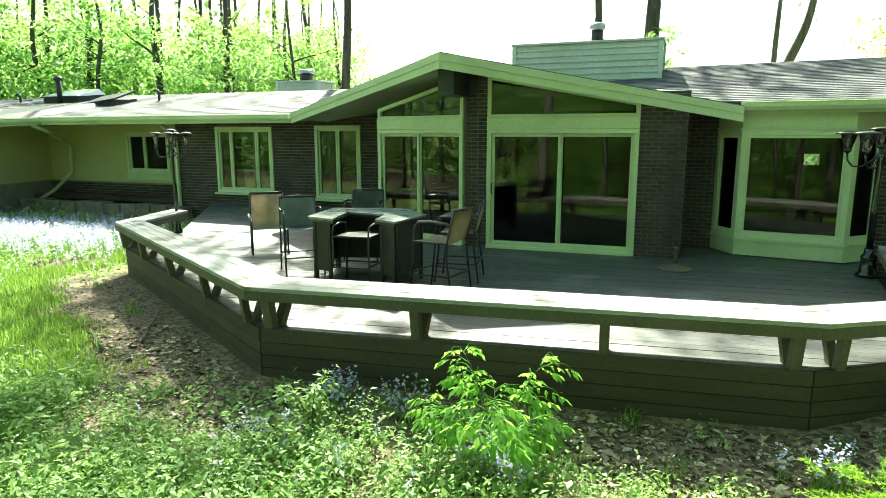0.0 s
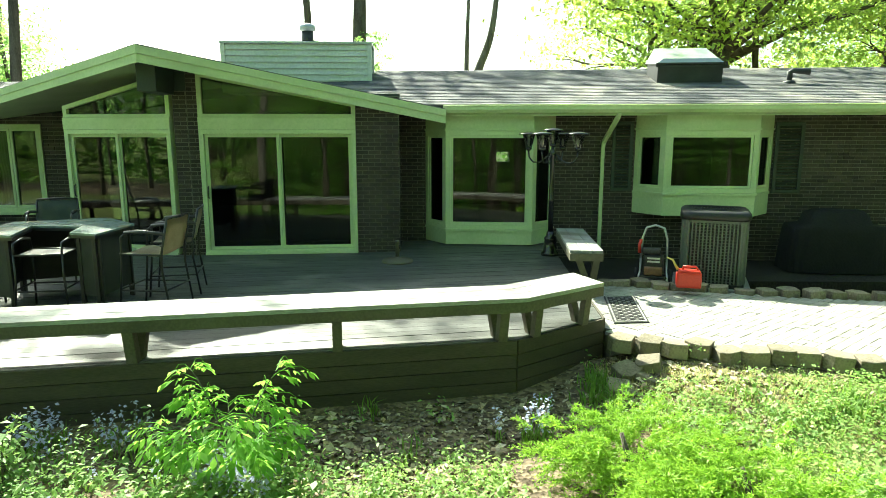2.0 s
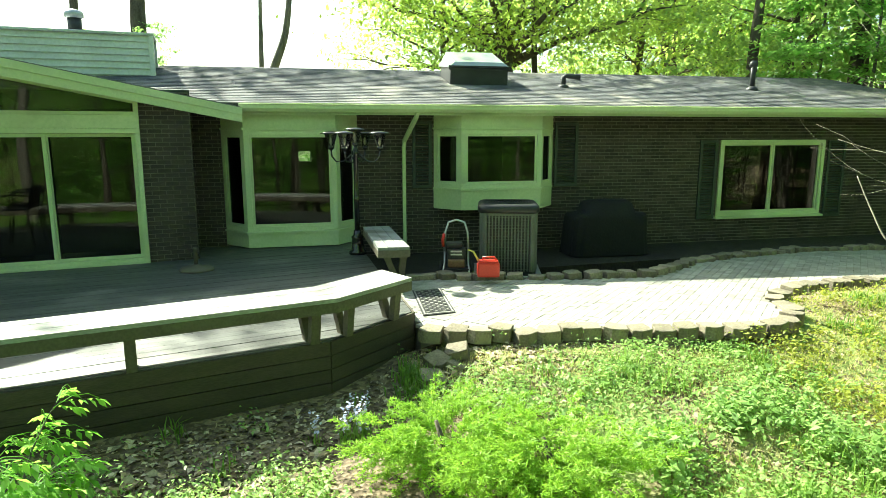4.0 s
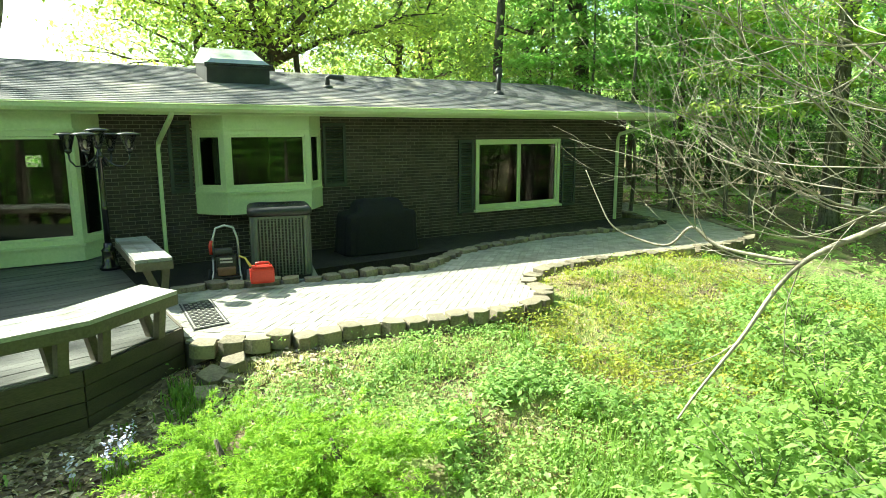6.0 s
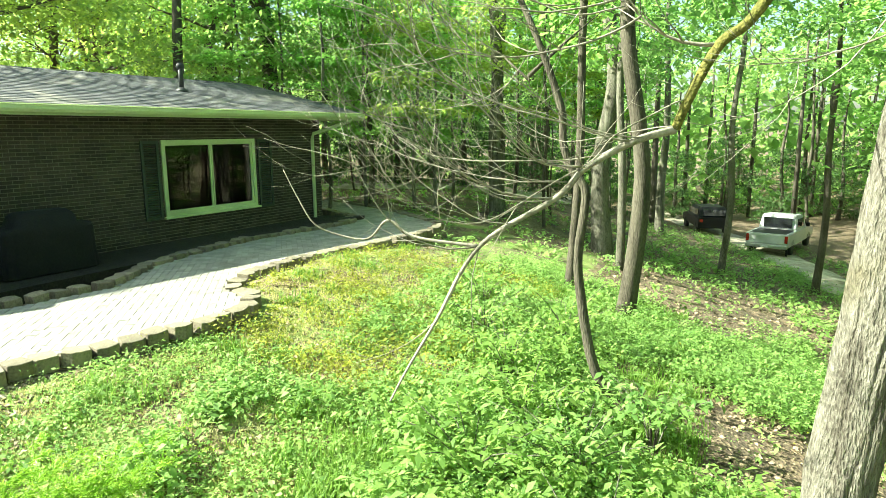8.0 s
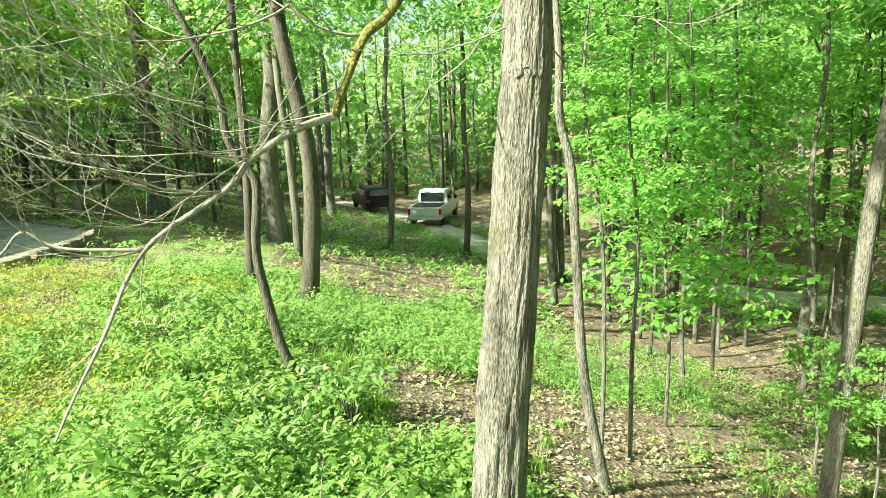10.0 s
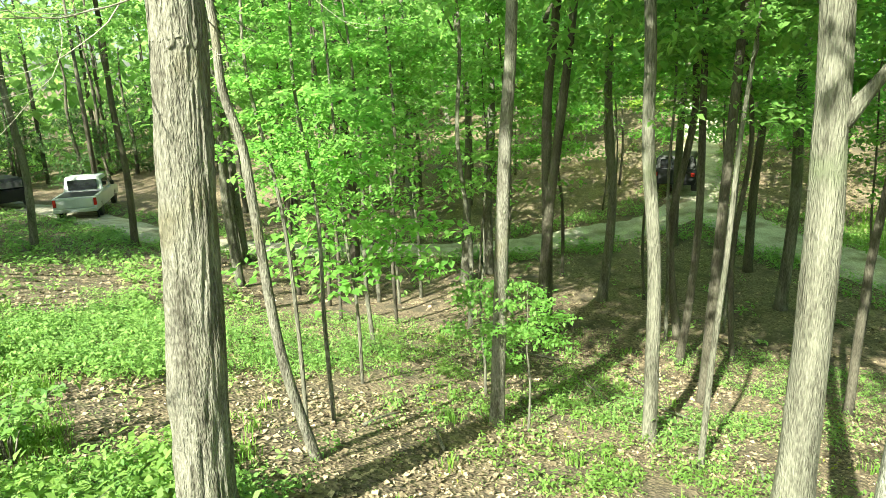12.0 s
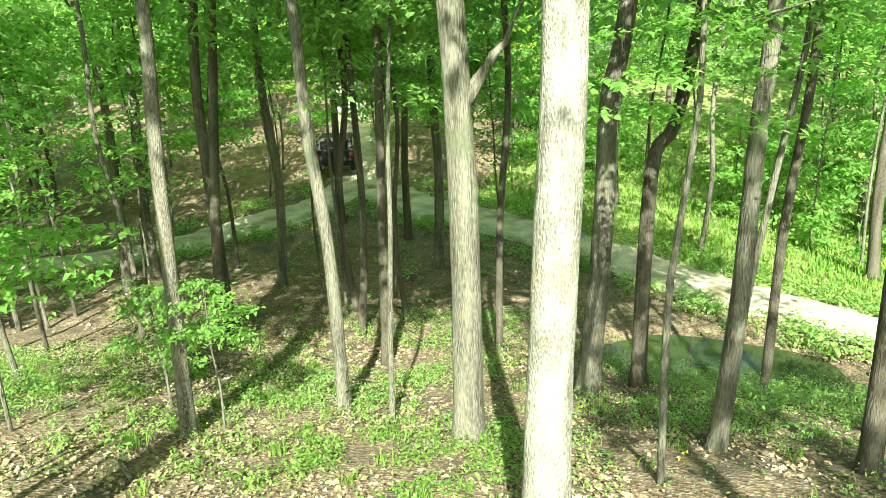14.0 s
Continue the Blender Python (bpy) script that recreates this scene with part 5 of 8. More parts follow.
def skylight(m, w, d, rise, label):
    t = thing("skylight", m, label, "skylight", "roof skylights")
    part("curb", a_box(-w / 2, w / 2, -d / 2, d / 2, -0.05, rise * 0.55, 0.01), M_ROOFMETAL, t, "dark flashed curb")
    bm = bmesh.new()
    lo = [bm.verts.new(v) for v in ((-w / 2 - 0.04, -d / 2 - 0.04, rise * 0.55), (w / 2 + 0.04, -d / 2 - 0.04, rise * 0.55), (w / 2 + 0.04, d / 2 + 0.04, rise * 0.55), (-w / 2 - 0.04, d / 2 + 0.04, rise * 0.55))]
    hi = [bm.verts.new(v) for v in ((-w / 2 + 0.10, -d / 2 + 0.06, rise * 0.72), (w / 2 - 0.10, -d / 2 + 0.06, rise * 0.72), (w / 2 - 0.10, d / 2 - 0.06, rise * 1.05), (-w / 2 + 0.10, d / 2 - 0.06, rise * 1.05))]
    bm.faces.new(hi)
    bm.faces.new(lo[::-1])
    for i in range(4):
        bm.faces.new((lo[i], lo[(i + 1) % 4], hi[(i + 1) % 4], hi[i]))
    part("dome", bm, M_SKYGLASS, t, "milky plastic dome")
    part("rim", framed(bmesh.new(), -w / 2 - 0.05, w / 2 + 0.05, rise * 0.46, rise * 0.60, 0.03, -d / 2 - 0.06, -d / 2 - 0.045), M_ROOFMETAL, t)
    return t


skylight(WING @ pose(-2.38, 1.75, roof_l(1.6) - 0.02, 6), 1.24, 0.95, 0.62, "raised skylight with milky dome on the shingle roof")
skylight(pose(-17.3, 14.2, 2.92, 6), 1.4, 0.9, 0.34, "raised skylight with milky dome on the sunlit roof")


def vent_pipe(m, h, r, label, cap=True):
    t = thing("vent_pipe", m, label, "vent pipe", "roof vent pipes")
    part("flashing", lathe(bmesh.new(), [(r * 2.6, -0.04), (r * 2.4, 0.02), (r * 1.15, 0.08)], 16), M_ROOFMETAL, t, smooth=True)
    part("pipe", lathe(bmesh.new(), [(r, 0.0), (r, h)], 16), M_ROOFMETAL, t, smooth=True)
    if cap:
        part("cap", lathe(bmesh.new(), [(r * 1.15, h - 0.12), (r * 1.7, h - 0.10), (r * 1.7, h - 0.03), (r * 1.0, h + 0.02)], 16), M_ROOFMETAL, t, smooth=True)
    return t


vent_pipe(WING @ pose(4.08, 1.2, roof_l(1.2)), 0.62, 0.055, "tall black vent pipe with a cap on the roof")
vent_pipe(pose(-17.15, 13.6, 2.78), 0.82, 0.07, "tall black vent pipe with a cap on the roof")
_t = thing("roof_exhaust", WING @ pose(-0.53, 1.2, roof_l(1.2)), "black bent exhaust outlet on the shingle roof", "exhaust vent")
part("pipe", a_tube([(0, 0, -0.03), (0, 0, 0.20), (0.05, 0, 0.23), (0.36, 0, 0.20)], [0.05, 0.05, 0.05, 0.06], 12), M_ROOFMETAL, _t, smooth=True)
part("flashing", lathe(bmesh.new(), [(0.12, -0.04), (0.11, 0.02), (0.055, 0.05)], 14), M_ROOFMETAL, _t, smooth=True)
for _x, _y, _h in ((-19.2, 13.9, 0.32), (-13.85, 14.0, 0.32)):
    _t = thing("roof_hook_vent", pose(_x, _y, 2.86), "small curved black vent pipe on the roof", "vent pipe", "curved roof vents")
    part("pipe", a_tube([(0, 0, -0.05), (0, 0, _h * 0.75), (-0.03, 0, _h * 0.95), (-0.10, 0, _h), (-0.16, 0, _h * 0.9)], 0.035, 10), M_ROOFMETAL, _t, smooth=True)
    part("flashing", lathe(bmesh.new(), [(0.09, -0.04), (0.08, 0.02), (0.04, 0.04)], 12), M_ROOFMETAL, _t, smooth=True)
_t = thing("roof_hatch", pose(-15.35, 13.7, 2.84, 10.5, 0, 0), "low black skylight hatch propped open on the roof", "roof hatch")
part("curb", a_box(-0.62, 0.62, -0.38, 0.38, -0.04, 0.07, 0.01), M_ROOFMETAL, _t)
_l = part("lid", a_box(-0.64, 0.64, -0.40, 0.40, 0.0, 0.05, 0.012), M_ROOFMETAL, _t)
_l.matrix_local = pose(0, 0.0, 0.12, 8, -6, 0)


def chimney(x0, x1, y0, y1, z0, z1, flue_x, flue_h, flue_r, label):
    t = thing("chimney", None, label, "chimney", "sided chimneys", "structure")
    part("core", a_box(x0 + 0.02, x1 - 0.02, y0 + 0.02, y1 - 0.02, z0, z1), M_SIDING, t)
    z = z0
    while z < z1 - 0.02:
        h = min(0.125, z1 - z)
        for side in range(4):
            bm = bmesh.new()
            if side in (0, 2):
                a, b, yy, sg = x0, x1, (y0 if side == 0 else y1), (-1 if side == 0 else 1)
                f = [(a, yy + sg * 0.034, z), (b, yy + sg * 0.034, z), (b, yy + sg * 0.002, z + h), (a, yy + sg * 0.002, z + h), (a, yy - sg * 0.019, z), (b, yy - sg * 0.019, z)]
            else:
                a, b, xx, sg = y0, y1, (x0 if side == 1 else x1), (-1 if side == 1 else 1)
                f = [(xx + sg * 0.018, a, z), (xx + sg * 0.018, b, z), (xx + sg * 0.002, b, z + h), (xx + sg * 0.002, a, z + h), (xx - sg * 0.019, a, z), (xx - sg * 0.019, b, z)]
            v = [bm.verts.new(p) for p in f]
            for q in ((0, 1, 2, 3), (0, 4, 5, 1), (0, 3, 4), (1, 5, 2), (4, 3, 2, 5)):
                bm.faces.new([v[i] for i in q])
            bmesh.ops.recalc_face_normals(bm, faces=bm.faces)
            part("siding_board", bm, M_SIDING, t)
        z += 0.125
    for cx in (x0, x1):
        for cy in (y0, y1):
            part("corner_trim", a_box(cx - 0.045, cx + 0.045, cy - 0.045, cy + 0.045, z0, z1 - 0.001, 0.004), M_SIDING, t)
    part("cap_plate", a_box(x0 - 0.06, x1 + 0.06, y0 - 0.06, y1 + 0.06, z1, z1 + 0.05, 0.008), M_GREYMETAL, t, "grey metal cap")
    yc = (y0 + y1) / 2
    part("flue", lathe(bmesh.new(), [(flue_r, 0.0), (flue_r, flue_h * 0.62)], 20, (flue_x, yc, z1 + 0.05)), M_ROOFMETAL, t, "dark flue pipe", True)
    part("flue_cap", lathe(bmesh.new(), [(flue_r * 0.8, flue_h * 0.60), (flue_r * 1.35, flue_h * 0.66), (flue_r * 1.35, flue_h * 0.86), (flue_r * 1.1, flue_h * 0.93), (flue_r * 0.3, flue_h)], 20, (flue_x, yc, z1 + 0.05)), M_GREYMETAL, t, "grey storm cap", True)
    return t


chimney(-3.80, -0.78, 14.0, 14.95, 2.85, 3.84, -2.12, 0.44, 0.125, "broad chimney clad in stained white lap siding")
chimney(-11.72, -10.36, 16.5, 17.3, 2.9, 3.48, -10.98, 0.36, 0.19, "small chimney clad in white siding with a round cap")



def set_back(names, k):
    """The left stretch and the yellow wing stand farther back than the gable: drawn out from the terrace by k."""
    m = Matrix.Translation((0, 0, 2)) @ Matrix.Scale(k, 4) @ Matrix.Translation((0, 0, -2))
    for name in names:
        ob = bpy.data.objects[name]
        ob.matrix_world = m @ ob.matrix_basis


set_back(("wall_left", "window_4", "window_5", "gutter_left", "roof_left", "roof_left_back", "roof_far_left", "roof_far_wing", "ceiling_eave.001", "ceiling_eave.002", "downspout.002", "downspout.003", "wall_yellow", "wall_yellow_base",
          "wall_left_return", "window_8", "wall_yellow_side", "wall_yellow_side_base", "gutter_far_left", "curtain", "skylight.001", "vent_pipe.001", "roof_hook_vent", "roof_hook_vent.001", "roof_hatch", "chimney.001"), 1.25)

# low stone ledge in the bed by the yellow wall
for _i in range(11):
    _x = -20.6 + _i * 0.62
    tagged(part("ledge_stone", a_box(_x, _x + 0.60, 14.5 + 0.05 * math.sin(_i * 2.1), 14.9, -0.52, -0.10 + 0.03 * math.sin(_i * 1.7), 0.03), M_BLOCK), "rough stone block in a low garden ledge", "stone", "garden ledge stones")


# ---- vehicles down in the wood ----
def wheel_at(t, x, y, r):
    w = part("wheel", lathe(bmesh.new(), [(r * 0.55, -0.11), (r * 0.95, -0.11), (r, -0.07), (r, 0.07), (r * 0.95, 0.11), (r * 0.55, 0.11)], 22), M_RUBBER, t, "black tyre", True)
    w.matrix_local = pose(x, y, r, 0, 90, 0)
    part("rim", lathe(bmesh.new(), [(0.04, -0.10), (r * 0.56, -0.08), (r * 0.56, 0.08), (0.04, 0.10)], 14), M_GREYMETAL, w, "grey wheel rim", True)


def body_of(name, profile, w, material, t, z_taper=0.0, label=""):
    """A body pressed from a side profile (y, z), w wide, drawn in towards the roof."""
    bm = bmesh.new()
    zs = [z for _, z in profile]
    lo, hi = min(zs), max(zs)
    sides = []
    for sx in (-1, 1):
        sides.append([bm.verts.new((sx * (w / 2 - z_taper * max(0.0, (z - lo) / (hi - lo)) ** 2), y, z)) for y, z in profile])
    n = len(profile)
    bm.faces.new(sides[0])
    bm.faces.new(sides[1][::-1])
    for k in range(n):
        bm.faces.new((sides[0][k], sides[1][k], sides[1][(k + 1) % n], sides[0][(k + 1) % n]))
    bmesh.ops.recalc_face_normals(bm, faces=bm.faces)
    bmesh.ops.bevel(bm, geom=list(bm.edges), offset=0.04, segments=2, affect="EDGES")
    return part(name, bm, material, t, label)


def pickup(x, y, facing):
    z = float(ground_z(x, y)) + 0.13
    t = thing("pickup_truck", pose(x, y, z, 0, 0, facing), "silver-white pickup truck parked on the gravel drive", "pickup truck")
    body_of("body", [(-2.75, 0.45), (2.7, 0.45), (2.75, 0.95), (1.3, 1.15), (-2.75, 1.15)], 1.98, M_CAR_WHITE, t)
    body_of("cab", [(-0.75, 1.14), (1.35, 1.14), (0.65, 1.85), (-0.55, 1.88)], 1.86, M_CAR_WHITE, t, 0.12)
    part("rear_window", a_box(-0.68, 0.68, -0.80, -0.62, 1.22, 1.74, 0.03), M_CAR_GLASS, t, "dark tinted rear window")
    for sx in (-1, 1):
        part("side_window", a_box(sx * 0.90 - 0.03, sx * 0.90 + 0.01, -0.5, 0.75, 1.24, 1.70, 0.01), M_CAR_GLASS, t, "dark side window")
        part("tail_lamp", a_box(sx * 0.90 - 0.07, sx * 0.90 + 0.07, -2.79, -2.70, 0.72, 1.08, 0.015), M_LIGHT_RED, t, "red tail lamp")
        part("mirror", a_box(sx * 1.10 - 0.09, sx * 1.10 + 0.09, 0.75, 0.86, 1.20, 1.42, 0.03), M_CAR_DARK, t, "dark door mirror")
        for wy in (-1.75, 1.75):
            wheel_at(t, sx * 0.88, wy, 0.40)
    part("tailgate", a_box(-0.80, 0.80, -2.80, -2.755, 0.66, 1.10, 0.02), M_CAR_WHITE, t)
    part("bumper", a_box(-0.98, 0.98, -2.92, -2.74, 0.44, 0.62, 0.04), M_GREYMETAL, t, "grey steel bumper")
    part("plate_bar", a_box(-0.16, 0.16, -2.935, -2.922, 0.47, 0.59), M_CAR_WHITE, t)
    part("bed_floor", a_box(-0.85, 0.85, -2.6, -0.9, 1.152, 1.156), M_CAR_DARK, t, "dark truck bed")
    return t


def suv(x, y, facing, label):
    z = float(ground_z(x, y)) + 0.12
    t = thing("parked_car", pose(x, y, z, 0, 0, facing), label, "car", "parked cars")
    body_of("body", [(-2.2, 0.40), (2.2, 0.40), (2.25, 0.85), (1.2, 1.02), (-2.2, 1.05)], 1.85, M_CAR_DARK, t)
    body_of("cabin", [(-2.0, 1.04), (1.2, 1.02), (0.5, 1.58), (-1.7, 1.62)], 1.74, M_CAR_DARK, t, 0.16)
    part("rear_window", a_box(-0.62, 0.62, -2.02, -1.86, 1.12, 1.50, 0.02), M_CAR_GLASS, t, "dark rear window")
    for sx in (-1, 1):
        part("side_window", a_box(sx * 0.83 - 0.03, sx * 0.83 + 0.02, -1.6, 0.6, 1.12, 1.48, 0.01), M_CAR_GLASS, t, "dark side window")
        part("tail_lamp", a_box(sx * 0.78 - 0.08, sx * 0.78 + 0.08, -2.24, -2.16, 0.78, 0.95, 0.01), M_LIGHT_RED, t, "red tail lamp")
        for wy in (-1.4, 1.4):
            wheel_at(t, sx * 0.82, wy, 0.34)
    return t


pickup(38.3, -3.5, -108)
suv(43.0, 0.3, -76, "dark car parked beside the drive in the wood")
suv(18.6, -26.4, -150, "dark car parked far off on the gravel drive")
_t = thing("sign_post", pose(35.8, -3.6, float(ground_z(35.8, -3.6))), "thin black post beside the gravel drive", "post")
part("post", lathe(bmesh.new(), [(0.05, -0.2), (0.05, 0.9), (0.06, 0.92), (0.0, 0.98)], 10), M_METAL_DARK, _t, smooth=True)
_t = thing("utility_pole", pose(48 * math.sin(radians(43)), 48 * math.cos(radians(43)), -0.5), "distant wooden utility pole beyond the house", "utility pole")
part("pole", lathe(bmesh.new(), [(0.16, -0.2), (0.12, 8.6), (0.0, 8.65)], 12), M_FASCIA, _t, smooth=True)
part("crossarm", a_box(-0.9, 0.9, -0.06, 0.06, 7.9, 8.05), M_FASCIA, _t)


# ---- plants ----
M_BARK = surface("grey_ridged_bark", (0.065, 0.06, 0.046), (0.235, 0.222, 0.18), 0.95, 2.0, 22, 1.0, stretch=(3, 3, 0.5), dist=0.03, stain=(0.13, 0.14, 0.09), spec=0.2)
M_BARK_WARM = surface("warm_ridged_bark", (0.085, 0.075, 0.06), (0.275, 0.255, 0.215), 0.95, 3.0, 26, 1.0, stretch=(3, 3, 0.8), dist=0.03, stain=(0.17, 0.15, 0.10), spec=0.2)
M_BARK_PALE = surface("pale_flaky_bark", (0.15, 0.14, 0.115), (0.39, 0.375, 0.33), 0.95, 3.0, 30, 1.0, stretch=(2.5, 2.5, 1.0), dist=0.02, stain=(0.22, 0.20, 0.15), spec=0.2)
M_BARK_DARK = surface("dark_bark", (0.05, 0.043, 0.033), (0.15, 0.133, 0.105), 0.95, 2.0, 26, 0.8, stretch=(3, 3, 0.5), dist=0.03, spec=0.2)
M_MOSS = surface("mossy_bark", (0.07, 0.075, 0.02), (0.22, 0.20, 0.06), 0.95, 6.0, 40, 0.9, dist=0.02, spec=0.2)
M_TWIG = surface("bare_twig_bark", (0.20, 0.175, 0.145), (0.42, 0.38, 0.325), 0.9, 3.0, 40, 0.3, spec=0.25)
M_LEAF = leaf_surface("forest_leaves", (0.115, 0.245, 0.062), (0.285, 0.475, 0.13), 0.62)
M_LEAF_FAR = leaf_surface("far_leaves", (0.12, 0.235, 0.065), (0.30, 0.45, 0.135), 0.63)
M_LEAF_OAK = leaf_surface("oak_new_leaves", (0.22, 0.33, 0.065), (0.42, 0.53, 0.13), 0.7)
M_LEAF_YOUNG = leaf_surface("maple_new_leaves", (0.12, 0.30, 0.055), (0.285, 0.48, 0.13), 0.6)
M_LEAF_BRIGHT = leaf_surface("young_leaves", (0.135, 0.25, 0.058), (0.30, 0.43, 0.12), 0.56)
M_HICKORY = leaf_surface("hickory_leaflets", (0.11, 0.28, 0.035), (0.27, 0.48, 0.09), 0.58)
M_HERB = leaf_surface("herb_leaves", (0.105, 0.21, 0.055), (0.305, 0.455, 0.135), 0.42)
M_HERB_YELLOW = leaf_surface("yellow_herb_leaves", (0.17, 0.22, 0.025), (0.34, 0.36, 0.06), 0.4)
M_SEEDLING = leaf_surface("seedling_leaves", (0.17, 0.30, 0.07), (0.40, 0.54, 0.18), 0.45)
M_DRY = leaf_surface("dry_grass_blades", (0.30, 0.30, 0.11), (0.58, 0.54, 0.25), 0.35)
M_GRASS = leaf_surface("grass_blades", (0.10, 0.20, 0.03), (0.22, 0.345, 0.07), 0.4)
M_JUNIPER = leaf_surface("juniper_needles", (0.13, 0.27, 0.03), (0.37, 0.56, 0.08), 0.35)
M_LITTER = surface("fallen_leaves", (0.095, 0.066, 0.042), (0.44, 0.335, 0.225), 0.9, 5, 30, 0.2, 0.5)
# paler copy of M_LITTER: light oak leaves with sunlight put into the colour
M_LITTER_SUNLIT = surface("sunlit_fallen_leaves", (0.20, 0.155, 0.11), (0.56, 0.47, 0.36), 0.9, 5, 30, 0.2, 0.5)
M_BLUE = leaf_surface("bluebell_petals", (0.38, 0.38, 0.60), (0.66, 0.65, 0.82), 0.35)


def leaf_quads(c, size, rng, droop=0.5, aspect=0.55, vary=0.35, hang=0.35):
    """Folded leaves at the points c: four corners each."""
    n = len(c)
    a = rng.uniform(0, 2 * np.pi, n)
    s = size * rng.uniform(1 - vary, 1 + vary, n)
    pitch = rng.normal(-hang, droop, n)
    d = np.stack([np.cos(a) * np.cos(pitch), np.sin(a) * np.cos(pitch), np.sin(pitch)], -1)
    side = np.stack([-np.sin(a), np.cos(a), rng.normal(0, 0.35, n)], -1)
    side /= np.linalg.norm(side, axis=1, keepdims=True)
    up = np.cross(d, side)
    s = s[:, None]
    mid = c + d * s * 0.45
    v = np.stack([c, mid + side * s * aspect / 2 + up * s * 0.10, c + d * s - up * s * 0.05, mid - side * s * aspect / 2 + up * s * 0.10], 1)
    return v.reshape(-1, 3)


def leaf_mesh(name, verts, material):
    me = bpy.data.meshes.new(name)
    n = len(verts) // 4
    me.vertices.add(len(verts))
    me.vertices.foreach_set("co", np.ascontiguousarray(verts, dtype=np.float32).ravel())
    me.loops.add(4 * n)
    me.loops.foreach_set("vertex_index", np.arange(4 * n, dtype=np.int32))
    me.polygons.add(n)
    me.polygons.foreach_set("loop_start", np.arange(0, 4 * n, 4, dtype=np.int32))
    me.update(calc_edges=True)
    me.validate()
    me.materials.append(material)
    return me


def broad_crown(seed, r, h, count, size, material, name="crown", flat=0.0):
    """A crown of leaf clumps at the ends of spreading boughs, with gaps; base at z 0."""
    rng = np.random.default_rng(seed)
    k = max(12, count // 42)
    th = rng.uniform(0, 2 * np.pi, k)
    zz = rng.uniform(0, 1, k)
    rr = r * np.sqrt(np.clip(1 - (2 * zz - 0.85) ** 2 / 1.6, 0.08, 1)) * np.sqrt(rng.uniform(0.12, 1, k)) * rng.uniform(0.75, 1.2, k)
    c = np.stack([rr * np.cos(th), rr * np.sin(th), zz * h], -1)
    which = rng.integers(0, k, count)
    spread = np.array([0.85, 0.85, 0.34]) * (r * 0.15) * rng.uniform(0.6, 1.5, k)[which][:, None]
    p = c[which] + rng.normal(0, 1, (count, 3)) * spread
    return leaf_mesh(name, leaf_quads(p, size, rng, 0.45), material)


def layered_crown(seed, r, h, sprays, size, material, name="crown", per=26):
    """Flat sprays of leaves along drooping twigs, in tiers, as young woodland trees carry them."""
    rng = np.random.default_rng(seed)
    pts = []
    for i in range(sprays):
        a, z = rng.uniform(0, 2 * np.pi), (rng.integers(0, 7) + rng.normal(0.5, 0.12)) / 7 * h
        ln = r * rng.uniform(0.45, 1.0) * (1 - 0.45 * z / h)
        t = rng.uniform(0.15, 1.0, per)
        w = rng.normal(0, 0.16 * r, per) * np.sin(np.pi * np.clip(t, 0.1, 0.95))
        x, y = np.cos(a) * t * ln - np.sin(a) * w, np.sin(a) * t * ln + np.cos(a) * w
        pts.append(np.stack([x, y, z + 0.22 * t * ln - 0.26 * t * t * ln + rng.normal(0, 0.05, per)], -1))
    return leaf_mesh(name, leaf_quads(np.concatenate(pts), size, rng, 0.25, 0.62), material)


def bark_tube(pts, r0, r1, n=10, ridges=0.0, steps=0, seed=0, flare=0.35):
    """A trunk along points: tapered, a flared foot, uneven or ridged bark."""
    pts = [Vector(p) for p in pts]
    if steps:
        fine = []
        for i in range(len(pts) - 1):
            p0, p1, p2, p3 = (pts[min(max(i + k, 0), len(pts) - 1)] for k in (-1, 0, 1, 2))
            for s in np.linspace(0, 1, steps, endpoint=False):
                fine.append(0.5 * ((2 * p1) + (p2 - p0) * s + (2 * p0 - 5 * p1 + 4 * p2 - p3) * s * s + (3 * p1 - p0 - 3 * p2 + p3) * s ** 3))
        pts = fine + [pts[-1]]
    bm = bmesh.new()
    rings, side = [], None
    total = sum((b - a).length for a, b in zip(pts, pts[1:]))
    run = 0.0
    for i, p in enumerate(pts):
        if i:
            run += (p - pts[i - 1]).length
        d = (pts[min(i + 1, len(pts) - 1)] - pts[max(i - 1, 0)]).normalized()
        if side is None:
            side = d.orthogonal().normalized()
        side = (side - d * side.dot(d)).normalized()
        up = d.cross(side)
        r = r0 + (r1 - r0) * run / total + r0 * flare * math.exp(-run / (r0 * 1.6))
        ring = []
        for k in range(n):
            a = 2 * math.pi * k / n
            e = 1 + 0.06 * noise.noise((math.cos(a) * 1.2 + seed, math.sin(a) * 1.2, run * 0.8))
            if ridges:
                e += ridges * (abs(noise.noise((math.cos(a) * 5.5 + seed, math.sin(a) * 5.5, run * 1.6))) - 0.2) + ridges * 0.6 * noise.noise((math.cos(a) * 11, math.sin(a) * 11 + seed, run * 4.0))
            ring.append(bm.verts.new(p + (side * math.cos(a) + up * math.sin(a)) * r * e))
        rings.append(ring)
    for a, b in zip(rings, rings[1:]):
        for k in range(n):
            bm.faces.new((a[k], a[(k + 1) % n], b[(k + 1) % n], b[k]))
    bm.faces.new(rings[0][::-1])
    bm.faces.new(rings[-1])
    return bm


def leaf_part(name, me, parent, m):
    ob = new(name, me)
    ob.parent = parent
    ob.matrix_local = m
    return ob


